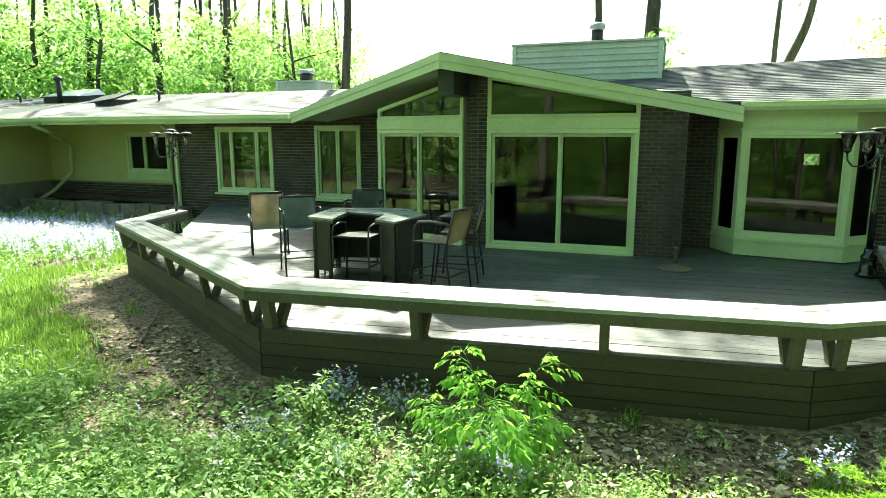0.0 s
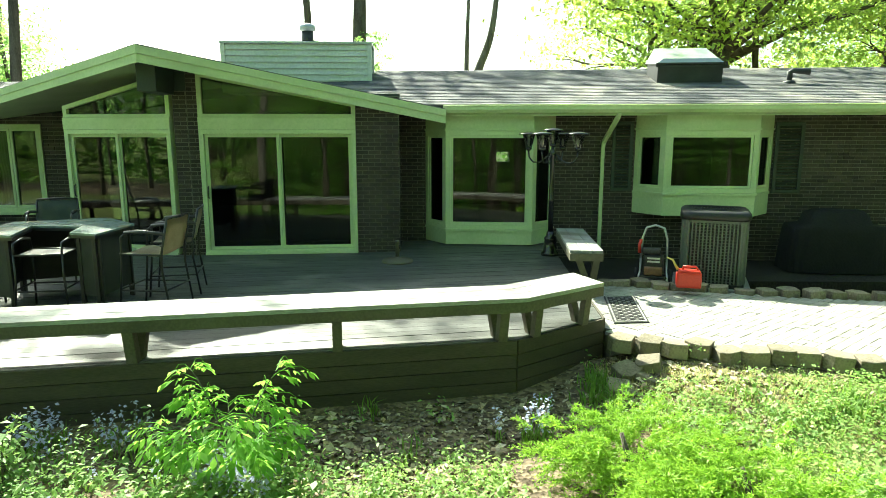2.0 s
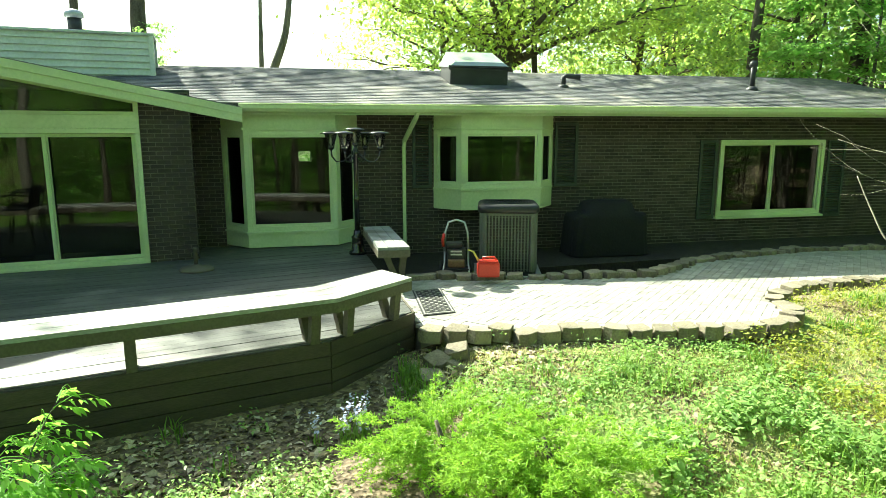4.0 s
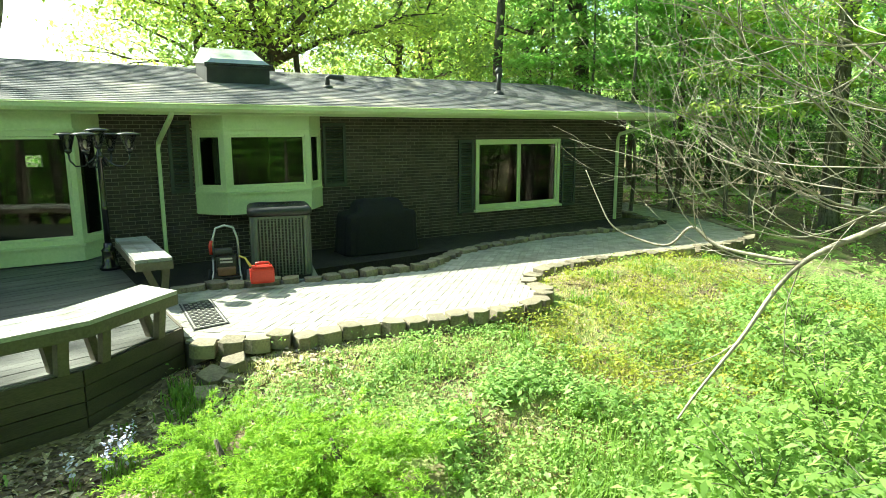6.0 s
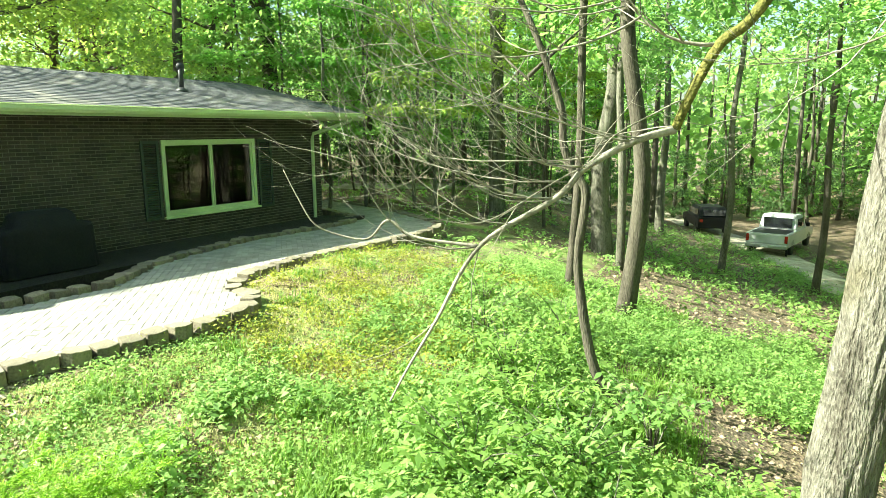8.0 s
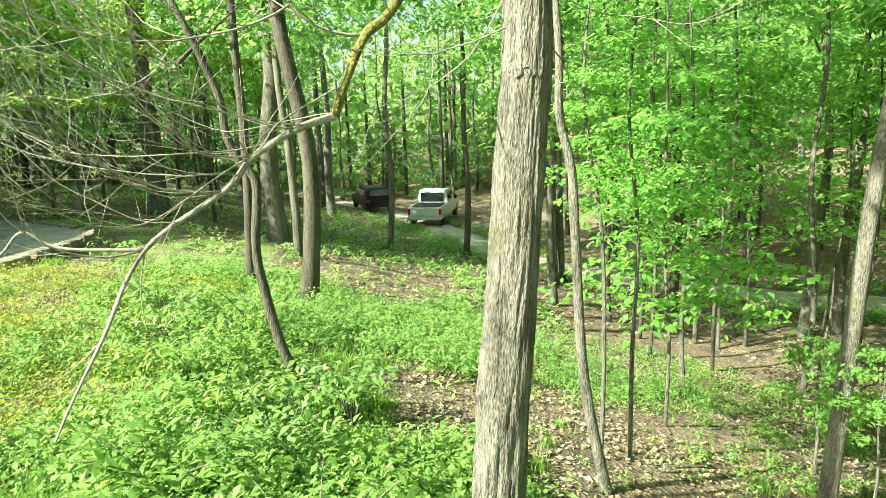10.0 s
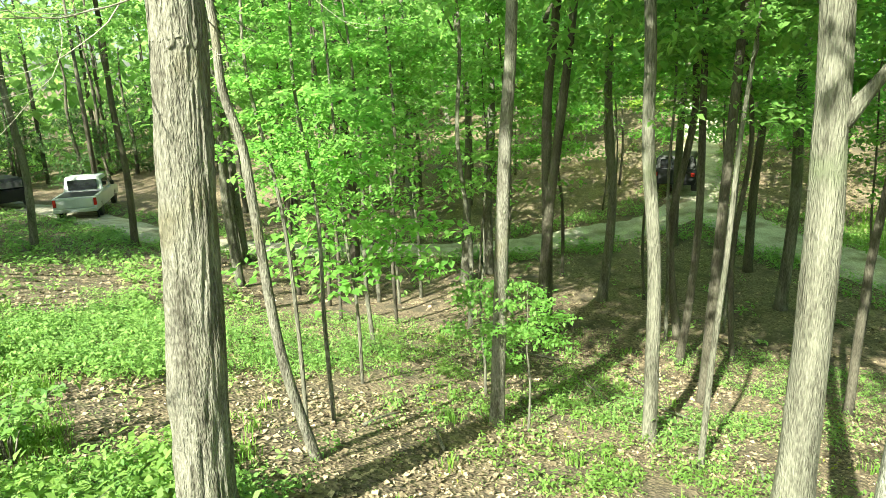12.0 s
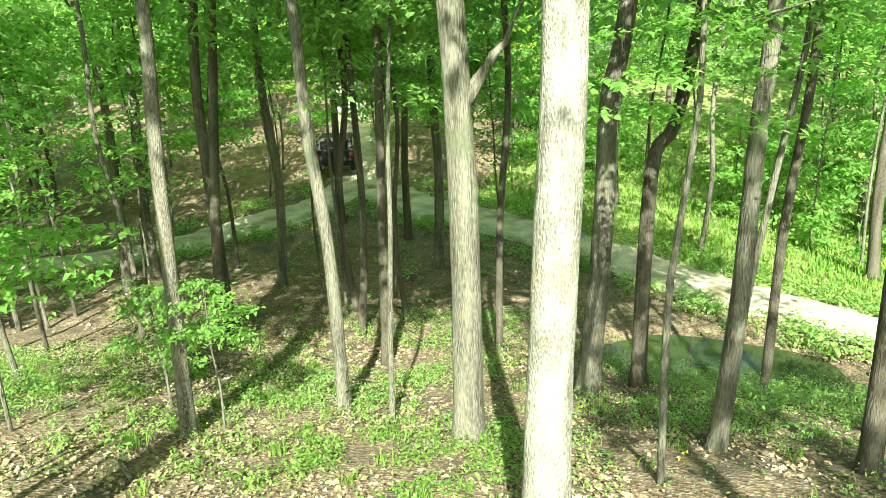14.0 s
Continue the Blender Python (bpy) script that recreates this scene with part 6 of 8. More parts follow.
def limbs(rnd, base, top, r, count, reach, material, parent, up=0.5):
    """Boughs that leave a trunk between base and top and rise outwards, each a part."""
    for _ in range(count):
        t = rnd.uniform(0.1, 1.0)
        p = Vector(base).lerp(Vector(top), t)
        a = rnd.uniform(0, 2 * math.pi)
        d = Vector((math.cos(a), math.sin(a), rnd.uniform(up * 0.4, up * 1.6)))
        ln = reach * rnd.uniform(0.5, 1.0) * (1.15 - 0.5 * t)
        q = [p + d * (ln * s) + Vector((rnd.uniform(-1, 1), rnd.uniform(-1, 1), rnd.uniform(-0.3, 0.6))) * ln * 0.10 * s for s in (0, 0.3, 0.65, 1.0)]
        rr = r * (1 - 0.6 * t) * rnd.uniform(0.3, 0.5)
        part("bough", a_tube(q, [rr, rr * 0.75, rr * 0.45, rr * 0.15], 6), material, parent, smooth=True)


CROWNS = [broad_crown(11 + i, 3.2, 5.5, 2700, 0.23, M_LEAF, "crown") for i in range(4)]
CROWNS_FAR = [broad_crown(31 + i, 3.6, 7.0, 2100, 0.33, M_LEAF_FAR, "crown") for i in range(4)]
TIERS = [layered_crown(51 + i, 1.9, 4.2, 56, 0.13, M_LEAF_YOUNG if i < 2 else M_LEAF, "crown", 36) for i in range(4)]
MAPLE = [layered_crown(61 + i, 2.6, 4.8, 105, 0.16, (M_LEAF_YOUNG, M_LEAF_OAK)[i], "crown", 40) for i in range(2)]
SPRAYS = layered_crown(64, 2.6, 2.8, 72, 0.15, M_LEAF_YOUNG, "crown", 36)
AIRY = [broad_crown(91 + i, 3.4, 6.5, 3300, 0.18, M_LEAF_BRIGHT, "crown") for i in range(3)]
CANOPY = [broad_crown(81 + i, 4.2, 4.5, 2600, 0.32, M_LEAF, "upper_crown") for i in range(3)]
LOW = [broad_crown(71 + i, 1.7, 2.6, 1700, 0.18, M_LEAF, "crown") for i in range(3)]


def tree(x, y, dia, lean=(0.0, 0.0), height=13.0, crown=None, crown_z=5.0, crown_scale=1.0, bark=None, seed=0, label="", ridges=0.0, sides=10, shape=None, group="woodland trees", boughs=7, reach=2.4):
    """A tree of the wood: trunk, boughs and a leafy crown. shape: points of the trunk's line above its foot."""
    rnd = random.Random(seed * 7 + 3)
    z = float(ground_z(x, y))
    m = Matrix.Translation((x, y, z - 0.12))
    t = thing("tree", m, label or "woodland tree with grey bark and fresh green leaves", "tree", group)
    if shape is None:
        shape = [(0, 0, 0)]
        for k in range(1, 6):
            s = k / 5
            shape.append((lean[0] * s * height + rnd.uniform(-0.06, 0.06) * height * 0.25, lean[1] * s * height + rnd.uniform(-0.06, 0.06) * height * 0.25, height * s))
    top = shape[-1]
    part("trunk", bark_tube(shape, dia / 2, dia / 2 * 0.35, sides, ridges, (26 if ridges > 0.1 else 14) if ridges else 5, seed), bark or M_BARK_DARK, t, smooth=True)
    if boughs:
        low = Vector(shape[0]).lerp(Vector(top), min(0.9, crown_z / top[2]))
        limbs(rnd, low, top, dia * 0.5, boughs, reach * crown_scale, bark or M_BARK_DARK, t)
    if crown is not None:
        f = min(1.0, crown_z / top[2])
        leaf_part("crown", crown, t, Matrix.Translation((top[0] * f, top[1] * f, crown_z)) @ Matrix.Rotation(rnd.uniform(0, 6.28), 4, "Z") @ Matrix.Diagonal((crown_scale, crown_scale, crown_scale * rnd.uniform(0.85, 1.15), 1)))
    return t


def rel(x, y, pts, extra=6.0):
    """A trunk's line from places in the world: made to start at its foot, and carried on upwards."""
    z = float(ground_z(x, y)) - 0.12
    p = [(a + 0.00995 * (c - 2) - x, b - 0.02705 * (c - 2) - y, c + float(wood_fall(a, b)) - z) for a, b, c in pts]
    d = Vector(p[-1]) - Vector(p[-2])
    d = d.normalized()
    return [(0, 0, 0)] + p + [tuple(Vector(p[-1]) + d * extra * 0.5 + Vector((0.1, 0.1, 0))), tuple(Vector(p[-1]) + d * extra)]


# the great trunk by the bank, with its mossy limb and the bare twigs that hang from it
BIG = (4.34, -0.86)
big = tree(*BIG, 0.40, bark=M_BARK_WARM, seed=2, ridges=0.13, sides=110, shape=rel(*BIG, [(4.33, -0.88, -0.6), (4.31, -0.96, 1.03), (4.30, -1.01, 2.22), (4.30, -1.02, 2.8)], 9.0), boughs=0, crown=CANOPY[0], crown_z=9.0, crown_scale=1.15, label="tall tree with deeply ridged grey bark and a bare mossy limb", group="")


def world_part(name, bm, material, parent, label="", smooth=True):
    bm.transform(parent.matrix_world.inverted())
    return part(name, bm, material, parent, label, smooth)


LIMB = [(4.32, -0.98, 4.3), (4.42, -0.55, 3.5), (4.40, -0.20, 2.72), (4.35, 0.02, 2.50), (4.30, 0.17, 2.19), (4.29, 0.24, 2.00)]
LIMB2 = [(4.29, 0.24, 2.00), (4.20, 0.47, 1.93), (4.08, 0.74, 1.77), (4.0, 0.91, 1.58), (3.77, 1.34, 1.28), (3.48, 1.52, 0.85), (3.28, 1.62, 0.60), (3.18, 1.69, 0.42)]
bpy.context.view_layer.update()
world_part("mossy_limb", bark_tube(LIMB, 0.052, 0.028, 14, 0.25, 8, 4, 0.0), M_MOSS, big, "mossy crooked limb")
LIMB3 = [(3.77, 1.34, 1.28), (3.67, 1.66, 1.32), (3.64, 1.79, 1.36), (3.61, 1.91, 1.44), (3.56, 2.03, 1.32), (3.5, 2.23, 1.35), (3.45, 2.36, 1.42), (3.44, 2.46, 1.57), (3.44, 2.57, 1.76)]
world_part("bare_branch", bark_tube(LIMB3, 0.012, 0.003, 8, 0.12, 6, 6, 0.0), M_TWIG, big, "bare bowed branch")
world_part("bare_limb", bark_tube(LIMB2, 0.026, 0.006, 10, 0.12, 8, 5, 0.0), M_TWIG, big, "bare pale limb")


def twigs(rnd, bm, p, d, ln, r, depth):
    """A bare twig that forks again and again."""
    pts, q = [Vector(p)], Vector(p)
    k = max(3, int(ln / 0.10))
    dv = Vector(d).normalized()
    curl = Vector((rnd.uniform(-1, 1), rnd.uniform(-1, 1), rnd.uniform(0.2, 1.5))) * 0.10
    for i in range(k):
        dv = (dv + curl * 1.1 + Vector((rnd.gauss(0, 0.09), rnd.gauss(0, 0.09), rnd.gauss(0, 0.09)))).normalized()
        q = q + dv * (ln / k)
        pts.append(q)
        if depth and i and rnd.random() < 0.58:
            s = Vector((rnd.gauss(0, 1), rnd.gauss(0, 1), rnd.gauss(0.15, 0.8)))
            nd = (dv * 0.9 + s.normalized() * 0.7).normalized()
            twigs(rnd, bm, q, nd, ln * rnd.uniform(0.28, 0.62), max(0.0014, r * 0.5), depth - 1)
    tube(bm, pts, [r * (1 - 0.75 * i / (len(pts) - 1)) for i in range(len(pts))], 5 if r > 0.004 else 3, True)


_rnd = random.Random(21)
for _p, _q, _r, _dep in (((4.0, 0.91, 1.58), (3.15, 2.13, 1.62), 0.011, 2), ((4.08, 0.74, 1.77), (3.04, 2.28, 1.95), 0.011, 2), ((3.77, 1.34, 1.28), (3.05, 2.20, 1.40), 0.009, 2), ((4.20, 0.47, 1.93), (3.30, 1.95, 2.35), 0.010, 2), ((4.35, 0.02, 2.50), (4.05, 0.60, 2.75), 0.020, 2), ((4.08, 0.74, 1.77), (3.2, 2.0, 1.25), 0.009, 2), ((4.17, 0.46, 2.67), (3.4, 1.7, 2.15), 0.012, 2), ((4.05, 0.60, 2.75), (3.5, 1.6, 2.6), 0.010, 2),
                           ((4.30, 0.17, 2.19), (3.6, 1.5, 2.0), 0.008, 2), ((4.25, -0.95, 2.55), (4.4, 0.3, 2.25), 0.009, 2), ((4.25, -0.95, 2.8), (4.3, -0.2, 1.9), 0.008, 2), ((4.3, -1.1, 2.5), (4.5, -2.2, 2.1), 0.009, 2), ((4.3, -1.1, 2.8), (4.9, -2.4, 2.6), 0.008, 2), ((3.48, 1.52, 0.85), (3.3, 1.9, 0.75), 0.006, 1), ((4.14, 0.6, 1.86), (3.12, 2.25, 1.75), 0.007, 2), ((4.03, 0.85, 1.68), (3.2, 2.05, 1.95), 0.007, 2), ((4.0, 0.91, 1.58), (3.3, 1.9, 1.45), 0.006, 2), ((4.1, 0.55, 2.72), (3.2, 2.1, 2.35), 0.008, 2), ((4.22, 0.40, 1.95), (3.2, 2.0, 2.15), 0.007, 2), ((3.9, 0.8, 2.72), (3.1, 2.2, 2.45), 0.007, 2), ((3.88, 1.12, 1.42), (3.1, 2.3, 1.55), 0.006, 2), ((4.28, 0.26, 2.02), (4.6, 1.4, 1.75), 0.007, 2), ((3.77, 1.34, 1.28), (3.6, 1.6, 0.7), 0.006, 1)):
    _b = bmesh.new()
    _d = Vector(_q) - Vector(_p) - Vector((0, 0, 0.28))
    twigs(_rnd, _b, _p, _d, _d.length * 1.0, _r * 0.72, _dep)
    world_part("bare_twig", _b, M_TWIG, big, "bare grey branching twig")

# trunks that stand where the camera passes them
tree(1.15, -4.07, 0.37, bark=M_BARK_PALE, seed=3, ridges=0.05, sides=60, shape=rel(1.15, -4.07, [(1.17, -4.09, -1.18), (1.15, -4.09, 0.8), (1.13, -4.1, 2.39)], 8.0), boughs=5, crown=CANOPY[1], crown_z=9.0, crown_scale=1.2, label="tall pale-barked tree trunk standing in full sun")
tree(2.83, -6.41, 0.38, bark=M_BARK, seed=4, ridges=0.05, sides=48, shape=rel(2.83, -6.41, [(2.85, -6.4, 0.29), (2.9, -6.37, 1.54), (2.96, -6.34, 2.67)], 8.0), boughs=0, crown=CANOPY[2], crown_z=8.5, crown_scale=1.2, label="stout pale tree trunk with a broken side limb")
_mid = bpy.data.objects["tree.002"]
bpy.context.view_layer.update()
world_part("broken_limb", a_tube([(2.90, -6.38, 1.38), (2.77, -6.44, 1.56), (2.66, -6.48, 1.74), (2.55, -6.53, 1.93), (2.44, -6.57, 2.05), (2.36, -6.62, 2.28), (2.24, -6.66, 2.55), (2.05, -6.7, 2.75)], [0.13, 0.085, 0.062, 0.05, 0.035, 0.018, 0.012, 0.006], 12), M_BARK, _mid, "short broken side limb")
tree(4.92, -6.7, 0.20, bark=M_BARK, seed=5, ridges=0.03, sides=20, shape=rel(4.92, -6.7, [(4.94, -6.67, -0.34), (5.07, -6.57, 1.3), (5.12, -6.53, 2.82)]), crown=CROWNS[2], crown_z=6.5, crown_scale=0.8)
tree(5.9, -9.48, 0.20, bark=M_BARK_DARK, seed=6, crown=CROWNS[3], crown_z=6.2, crown_scale=0.8, lean=(0.02, -0.01))
tree(3.98, -6.46, 0.085, bark=M_BARK, seed=7, height=7, crown=TIERS[2], crown_z=4.2, crown_scale=0.7, lean=(-0.02, -0.06), boughs=3, label="slender young tree with thin upper leaves")
tree(1.98, -9.24, 0.36, bark=M_BARK, seed=8, sides=24, ridges=0.04, shape=rel(1.98, -9.24, [(1.88, -9.21, -0.27), (1.88, -9.21, 1.43), (1.74, -9.24, 2.39)]), crown=CROWNS[0], crown_z=7.0)
tree(1.3, -9.93, 0.26, bark=M_BARK_DARK, seed=9, sides=16, shape=rel(1.3, -9.93, [(1.35, -9.91, 0.39), (1.08, -9.94, 1.14), (0.85, -9.96, 2.53)]), crown=CROWNS[1], crown_z=7.2, label="dark forked tree near the pond")
tree(0.48, -5.95, 0.085, bark=M_BARK, seed=10, shape=rel(0.48, -5.95, [(0.58, -5.97, -0.3), (0.55, -5.97, 0.42), (0.48, -5.98, 1.34), (0.46, -5.98, 1.96)], 3.0), crown=TIERS[0], crown_z=3.6, crown_scale=0.75, boughs=3, label="slender crooked young tree with pale new leaves")
tree(0.02, -7.35, 0.23, bark=M_BARK, seed=12, sides=20, ridges=0.03, shape=rel(0.02, -7.35, [(-0.02, -7.4, -0.74), (-0.02, -7.4, 1.49), (-0.05, -7.4, 2.04)]), crown=CROWNS[2], crown_z=7.0, crown_scale=0.8)
tree(-0.08, -8.68, 0.11, bark=M_BARK, seed=13, height=9, crown=TIERS[3], crown_z=4.5, lean=(-0.04, 0.0), label="slender young tree with thin upper leaves")
tree(-1.5, -7.22, 0.23, bark=M_BARK_DARK, seed=14, sides=18, lean=(0.02, 0), crown=CROWNS[3], crown_z=6.0, crown_scale=0.8)
tree(6.07, -4.93, 0.20, bark=M_BARK_WARM, seed=15, sides=20, ridges=0.03, shape=rel(6.07, -4.93, [(5.99, -5.0, -0.34), (5.96, -5.03, 1.36), (5.92, -5.08, 2.76)]), crown=CROWNS[0], crown_z=7.2, crown_scale=0.8)
tree(10.2, -9.59, 0.25, bark=M_BARK_DARK, seed=16, shape=rel(10.2, -9.59, [(10.06, -9.74, -0.85), (9.78, -10.02, 3.37)]), crown=CROWNS[1], crown_z=7.5)
tree(5.58, -2.17, 0.115, bark=M_BARK_WARM, seed=17, sides=16, shape=rel(5.58, -2.17, [(5.66, -1.98, -0.48), (5.70, -1.86, 0.79), (5.72, -1.80, 1.54), (5.76, -1.68, 2.05), (5.77, -1.65, 2.74)], 3.0), boughs=3, crown_z=5.0, label="leaning young tree with smooth olive bark")
for _i, (_x, _y, _d, _c, _cz) in enumerate(((6.44, -2.39, 0.055, TIERS[1], 2.9), (6.68, -2.84, 0.06, TIERS[0], 2.8), (10.7, -5.55, 0.10, TIERS[0], 3.0), (8.2, -4.0, 0.06, SPRAYS, 1.9), (14.7, -8.5, 0.09, TIERS[1], 3.6), (15.0, -9.4, 0.10, TIERS[0], 3.8))):
    tree(_x, _y, _d, height=7.0, crown=_c, crown_z=_cz, crown_scale=0.5 if _i < 2 else 0.9, bark=M_BARK, seed=40 + _i, lean=(0.01, 0.03), boughs=4, reach=1.2, label="slender sapling with tiers of bright new leaves" if _c else "slender bare-stemmed sapling with grey bark", group="saplings")
tree(7.3, -5.7, 0.05, height=3.0, crown=LOW[0], crown_z=1.0, crown_scale=0.42, bark=M_BARK, seed=60, boughs=3, reach=0.7, label="small leafy shrub among the trunks", group="saplings")
tree(5.75, -5.2, 0.04, height=2.2, crown=LOW[1], crown_z=1.35, crown_scale=0.36, bark=M_BARK, seed=61, boughs=3, reach=0.7, label="small leafy shrub beside a trunk", group="saplings")
for _i, (_x, _y, _d, _bk) in enumerate(((20.4, 3.1, 0.62, M_BARK), (12.33, 1.42, 0.34, M_BARK_DARK), (22.06, 7.17, 0.5, M_BARK), (13.05, 2.66, 0.2, M_BARK_DARK), (37.0, 2.6, 0.5, M_BARK), (25.3, -0.44, 0.27, M_BARK), (22.7, -6.6, 0.5, M_BARK), (27.2, -3.8, 0.29, M_BARK_DARK), (27.1, -10.4, 0.31, M_BARK_DARK), (15.9, -11.65, 0.28, M_BARK), (10.5, -10.1, 0.28, M_BARK_DARK), (7.6, -11.2, 0.18, M_BARK_DARK), (8.6, -12.6, 0.2, M_BARK_DARK), (4.4, -11.6, 0.16, M_BARK_DARK), (-2.6, -9.4, 0.18, M_BARK_DARK), (-0.6, -10.6, 0.16, M_BARK_DARK))):
    tree(_x, _y, _d, height=14, crown=CROWNS[_i % 4], crown_z=9.5 if _x > 20 else 6.5, bark=_bk, seed=80 + _i, sides=14, lean=((0.02, -0.015, 0.0)[_i % 3], (0.01, -0.01)[_i % 2]))
# unseen trees added outside the view, only to shade the wooded slope
tree(-7.6, 3.2, 0.35, bark=M_BARK, seed=68, height=13, crown=CANOPY[1], crown_z=7.4, crown_scale=0.8, sides=14)
tree(-3.7, 1.6, 0.3, bark=M_BARK, seed=66, height=12, crown=LOW[0], crown_z=7.2, crown_scale=0.9, sides=14)
bpy.context.view_layer.update()
# unseen crown added above the bank to shade the hollow
leaf_part("upper_crown", CANOPY[2], big, big.matrix_world.inverted() @ Matrix.Translation((4.4, 2.4, 9.4)) @ Matrix.Scale(0.95, 4))
# the curved ivy-clad trunk on the bank
tree(7.48, 0.93, 0.13, bark=M_BARK_DARK, seed=101, sides=18, ridges=0.10, shape=rel(7.48, 0.93, [(7.46, 1.13, -0.69), (7.43, 1.32, 0.16), (7.43, 1.37, 0.62), (7.43, 1.33, 1.32), (7.41, 1.49, 1.57), (7.39, 1.61, 1.88), (7.39, 1.67, 2.31), (7.35, 1.97, 3.05)], 2.2), boughs=4, reach=1.4, crown_z=3.6, label="crooked mossy tree on the bank")

def near_road(x, y, d=2.6):
    for line in (DRIVE, SPUR):
        for p, q in zip(line, line[1:]):
            a, b = Vector(p), Vector(q)
            t = max(0.0, min(1.0, (Vector((x, y)) - a).dot(b - a) / (b - a).length_squared))
            if (a.lerp(b, t) - Vector((x, y))).length < d:
                return True
    return False


def wood():
    """The rest of the wood: big trees and lower ones, all round the bank and beyond the house."""
    rnd = random.Random(5)
    n = 0
    placed = []

    def place(x, y, gap):
        if near_road(x, y) or any((x - a) ** 2 + (y - b) ** 2 < gap * gap for a, b in placed):
            return False
        if (x + 0.3) ** 2 / 12 + (y + 12.9) ** 2 / 6 < 1:
            return False
        placed.append((x, y))
        return True

    for az0, az1, d0, d1, count, gap in ((52, 196, 18, 30, 20, 3.2), (50, 200, 30, 58, 50, 3.4), (200, 282, 18, 34, 12, 3.0)):
        k = 0
        for _ in range(count * 12):
            az, d = radians(rnd.uniform(az0, az1)), math.sqrt(rnd.uniform(d0 * d0, d1 * d1))
            x, y = d * math.sin(az), d * math.cos(az)
            if 83 < math.degrees(az) < 101 and d < 37:
                continue
            if y > 3 and -8 < x < 24 or (32 < x < 42 and -9 < y < 3) or (past_spur(x, y) and d < 36 and rnd.random() < 0.75) or not place(x, y, gap):
                continue
            far = d > 30
            t = tree(x, y, rnd.uniform(0.16, 0.5) if far else rnd.uniform(0.14, 0.34), (rnd.uniform(-0.03, 0.03), rnd.uniform(-0.03, 0.03)), rnd.uniform(12, 16), rnd.choice(CROWNS_FAR if far else CROWNS), (rnd.uniform(7.5, 10.0) if 80 < math.degrees(az) < 112 else rnd.uniform(3.8, 7.0)) if far else rnd.uniform(4.4, 6.5), rnd.uniform(0.85, 1.2), rnd.choice((M_BARK_DARK, M_BARK, M_BARK_DARK)), 200 + n, sides=8, boughs=4)
            # second crown, mostly above the view, added to darken the wood's floor
            if not far and y < 2 and n % 7 == 0:
                leaf_part("upper_crown", CANOPY[n % 3], t, Matrix.Translation((0, 0, rnd.uniform(9.0, 11.5))) @ Matrix.Rotation(rnd.uniform(0, 6), 4, "Z"))
            n += 1
            k += 1
            if k >= count:
                break
    for az0, az1, d0, d1, count in ((58, 196, 15, 30, 13), (60, 200, 28, 50, 24)):
        k = 0
        for _ in range(count * 12):
            az, d = radians(rnd.uniform(az0, az1)), math.sqrt(rnd.uniform(d0 * d0, d1 * d1))
            x, y = d * math.sin(az), d * math.cos(az)
            if y > 2 and x < 22 or (30 < x < 42 and -9 < y < 3) or (5 < x < 12 and y > -9) or not place(x, y, 2.0):
                continue
            if 85 < math.degrees(az) < 100 and d > 12:
                continue
            tree(x, y, rnd.uniform(0.06, 0.14), (rnd.uniform(-0.04, 0.04), rnd.uniform(-0.04, 0.04)), rnd.uniform(8, 10), rnd.choice(TIERS), rnd.uniform(3.2, 5.0), rnd.uniform(0.9, 1.4), M_BARK_DARK, 400 + n, sides=6, boughs=3, reach=1.2, label="young understorey tree with tiers of green leaves", group="understorey trees")
            n += 1
            k += 1
            if k >= count:
                break
    # slim dark stems between the drive and the bank
    k = 0
    while k < 22:
        az, d = radians(rnd.uniform(108, 190)), rnd.uniform(13.5, 24)
        x, y = d * math.sin(az), d * math.cos(az)
        if not place(x, y, 1.2):
            continue
        tree(x, y, rnd.uniform(0.06, 0.14), (rnd.uniform(-0.05, 0.05), rnd.uniform(-0.05, 0.05)), rnd.uniform(10, 13), rnd.choice(TIERS), rnd.uniform(4.6, 6.5), rnd.uniform(0.8, 1.2), rnd.choice((M_BARK_DARK, M_BARK_DARK, M_BARK)), 300 + k, sides=7, boughs=3, reach=1.4, label="slim dark-stemmed tree under the canopy", group="slim woodland trees")
        k += 1
    # beyond the house
    for az0, az1, d0, d1, count in ((-64, -29, 34, 50, 46), (30, 55, 29, 48, 12)):
        k = 0
        for _ in range(count * 12):
            az, d = radians(rnd.uniform(az0, az1)), math.sqrt(rnd.uniform(d0 * d0, d1 * d1))
            x, y = d * math.sin(az), d * math.cos(az)
            if y < 19.5 and x < 17 or not place(x, y, 2.1):
                continue
            left = az < 0
            tree(x, y, rnd.uniform(0.2, 0.5), (rnd.uniform(-0.03, 0.03), rnd.uniform(-0.03, 0.03)), rnd.uniform(11, 14), rnd.choice(AIRY if rnd.random() < (0.2 if left else 0.6) else CROWNS), rnd.uniform(0.9, 4.2) if left else rnd.uniform(3.4, 6.5), rnd.uniform(0.9, 1.2), M_BARK_DARK, 600 + n, sides=8, boughs=5, group="trees beyond the house")
            n += 1
            k += 1
            if k >= count:
                break


wood()
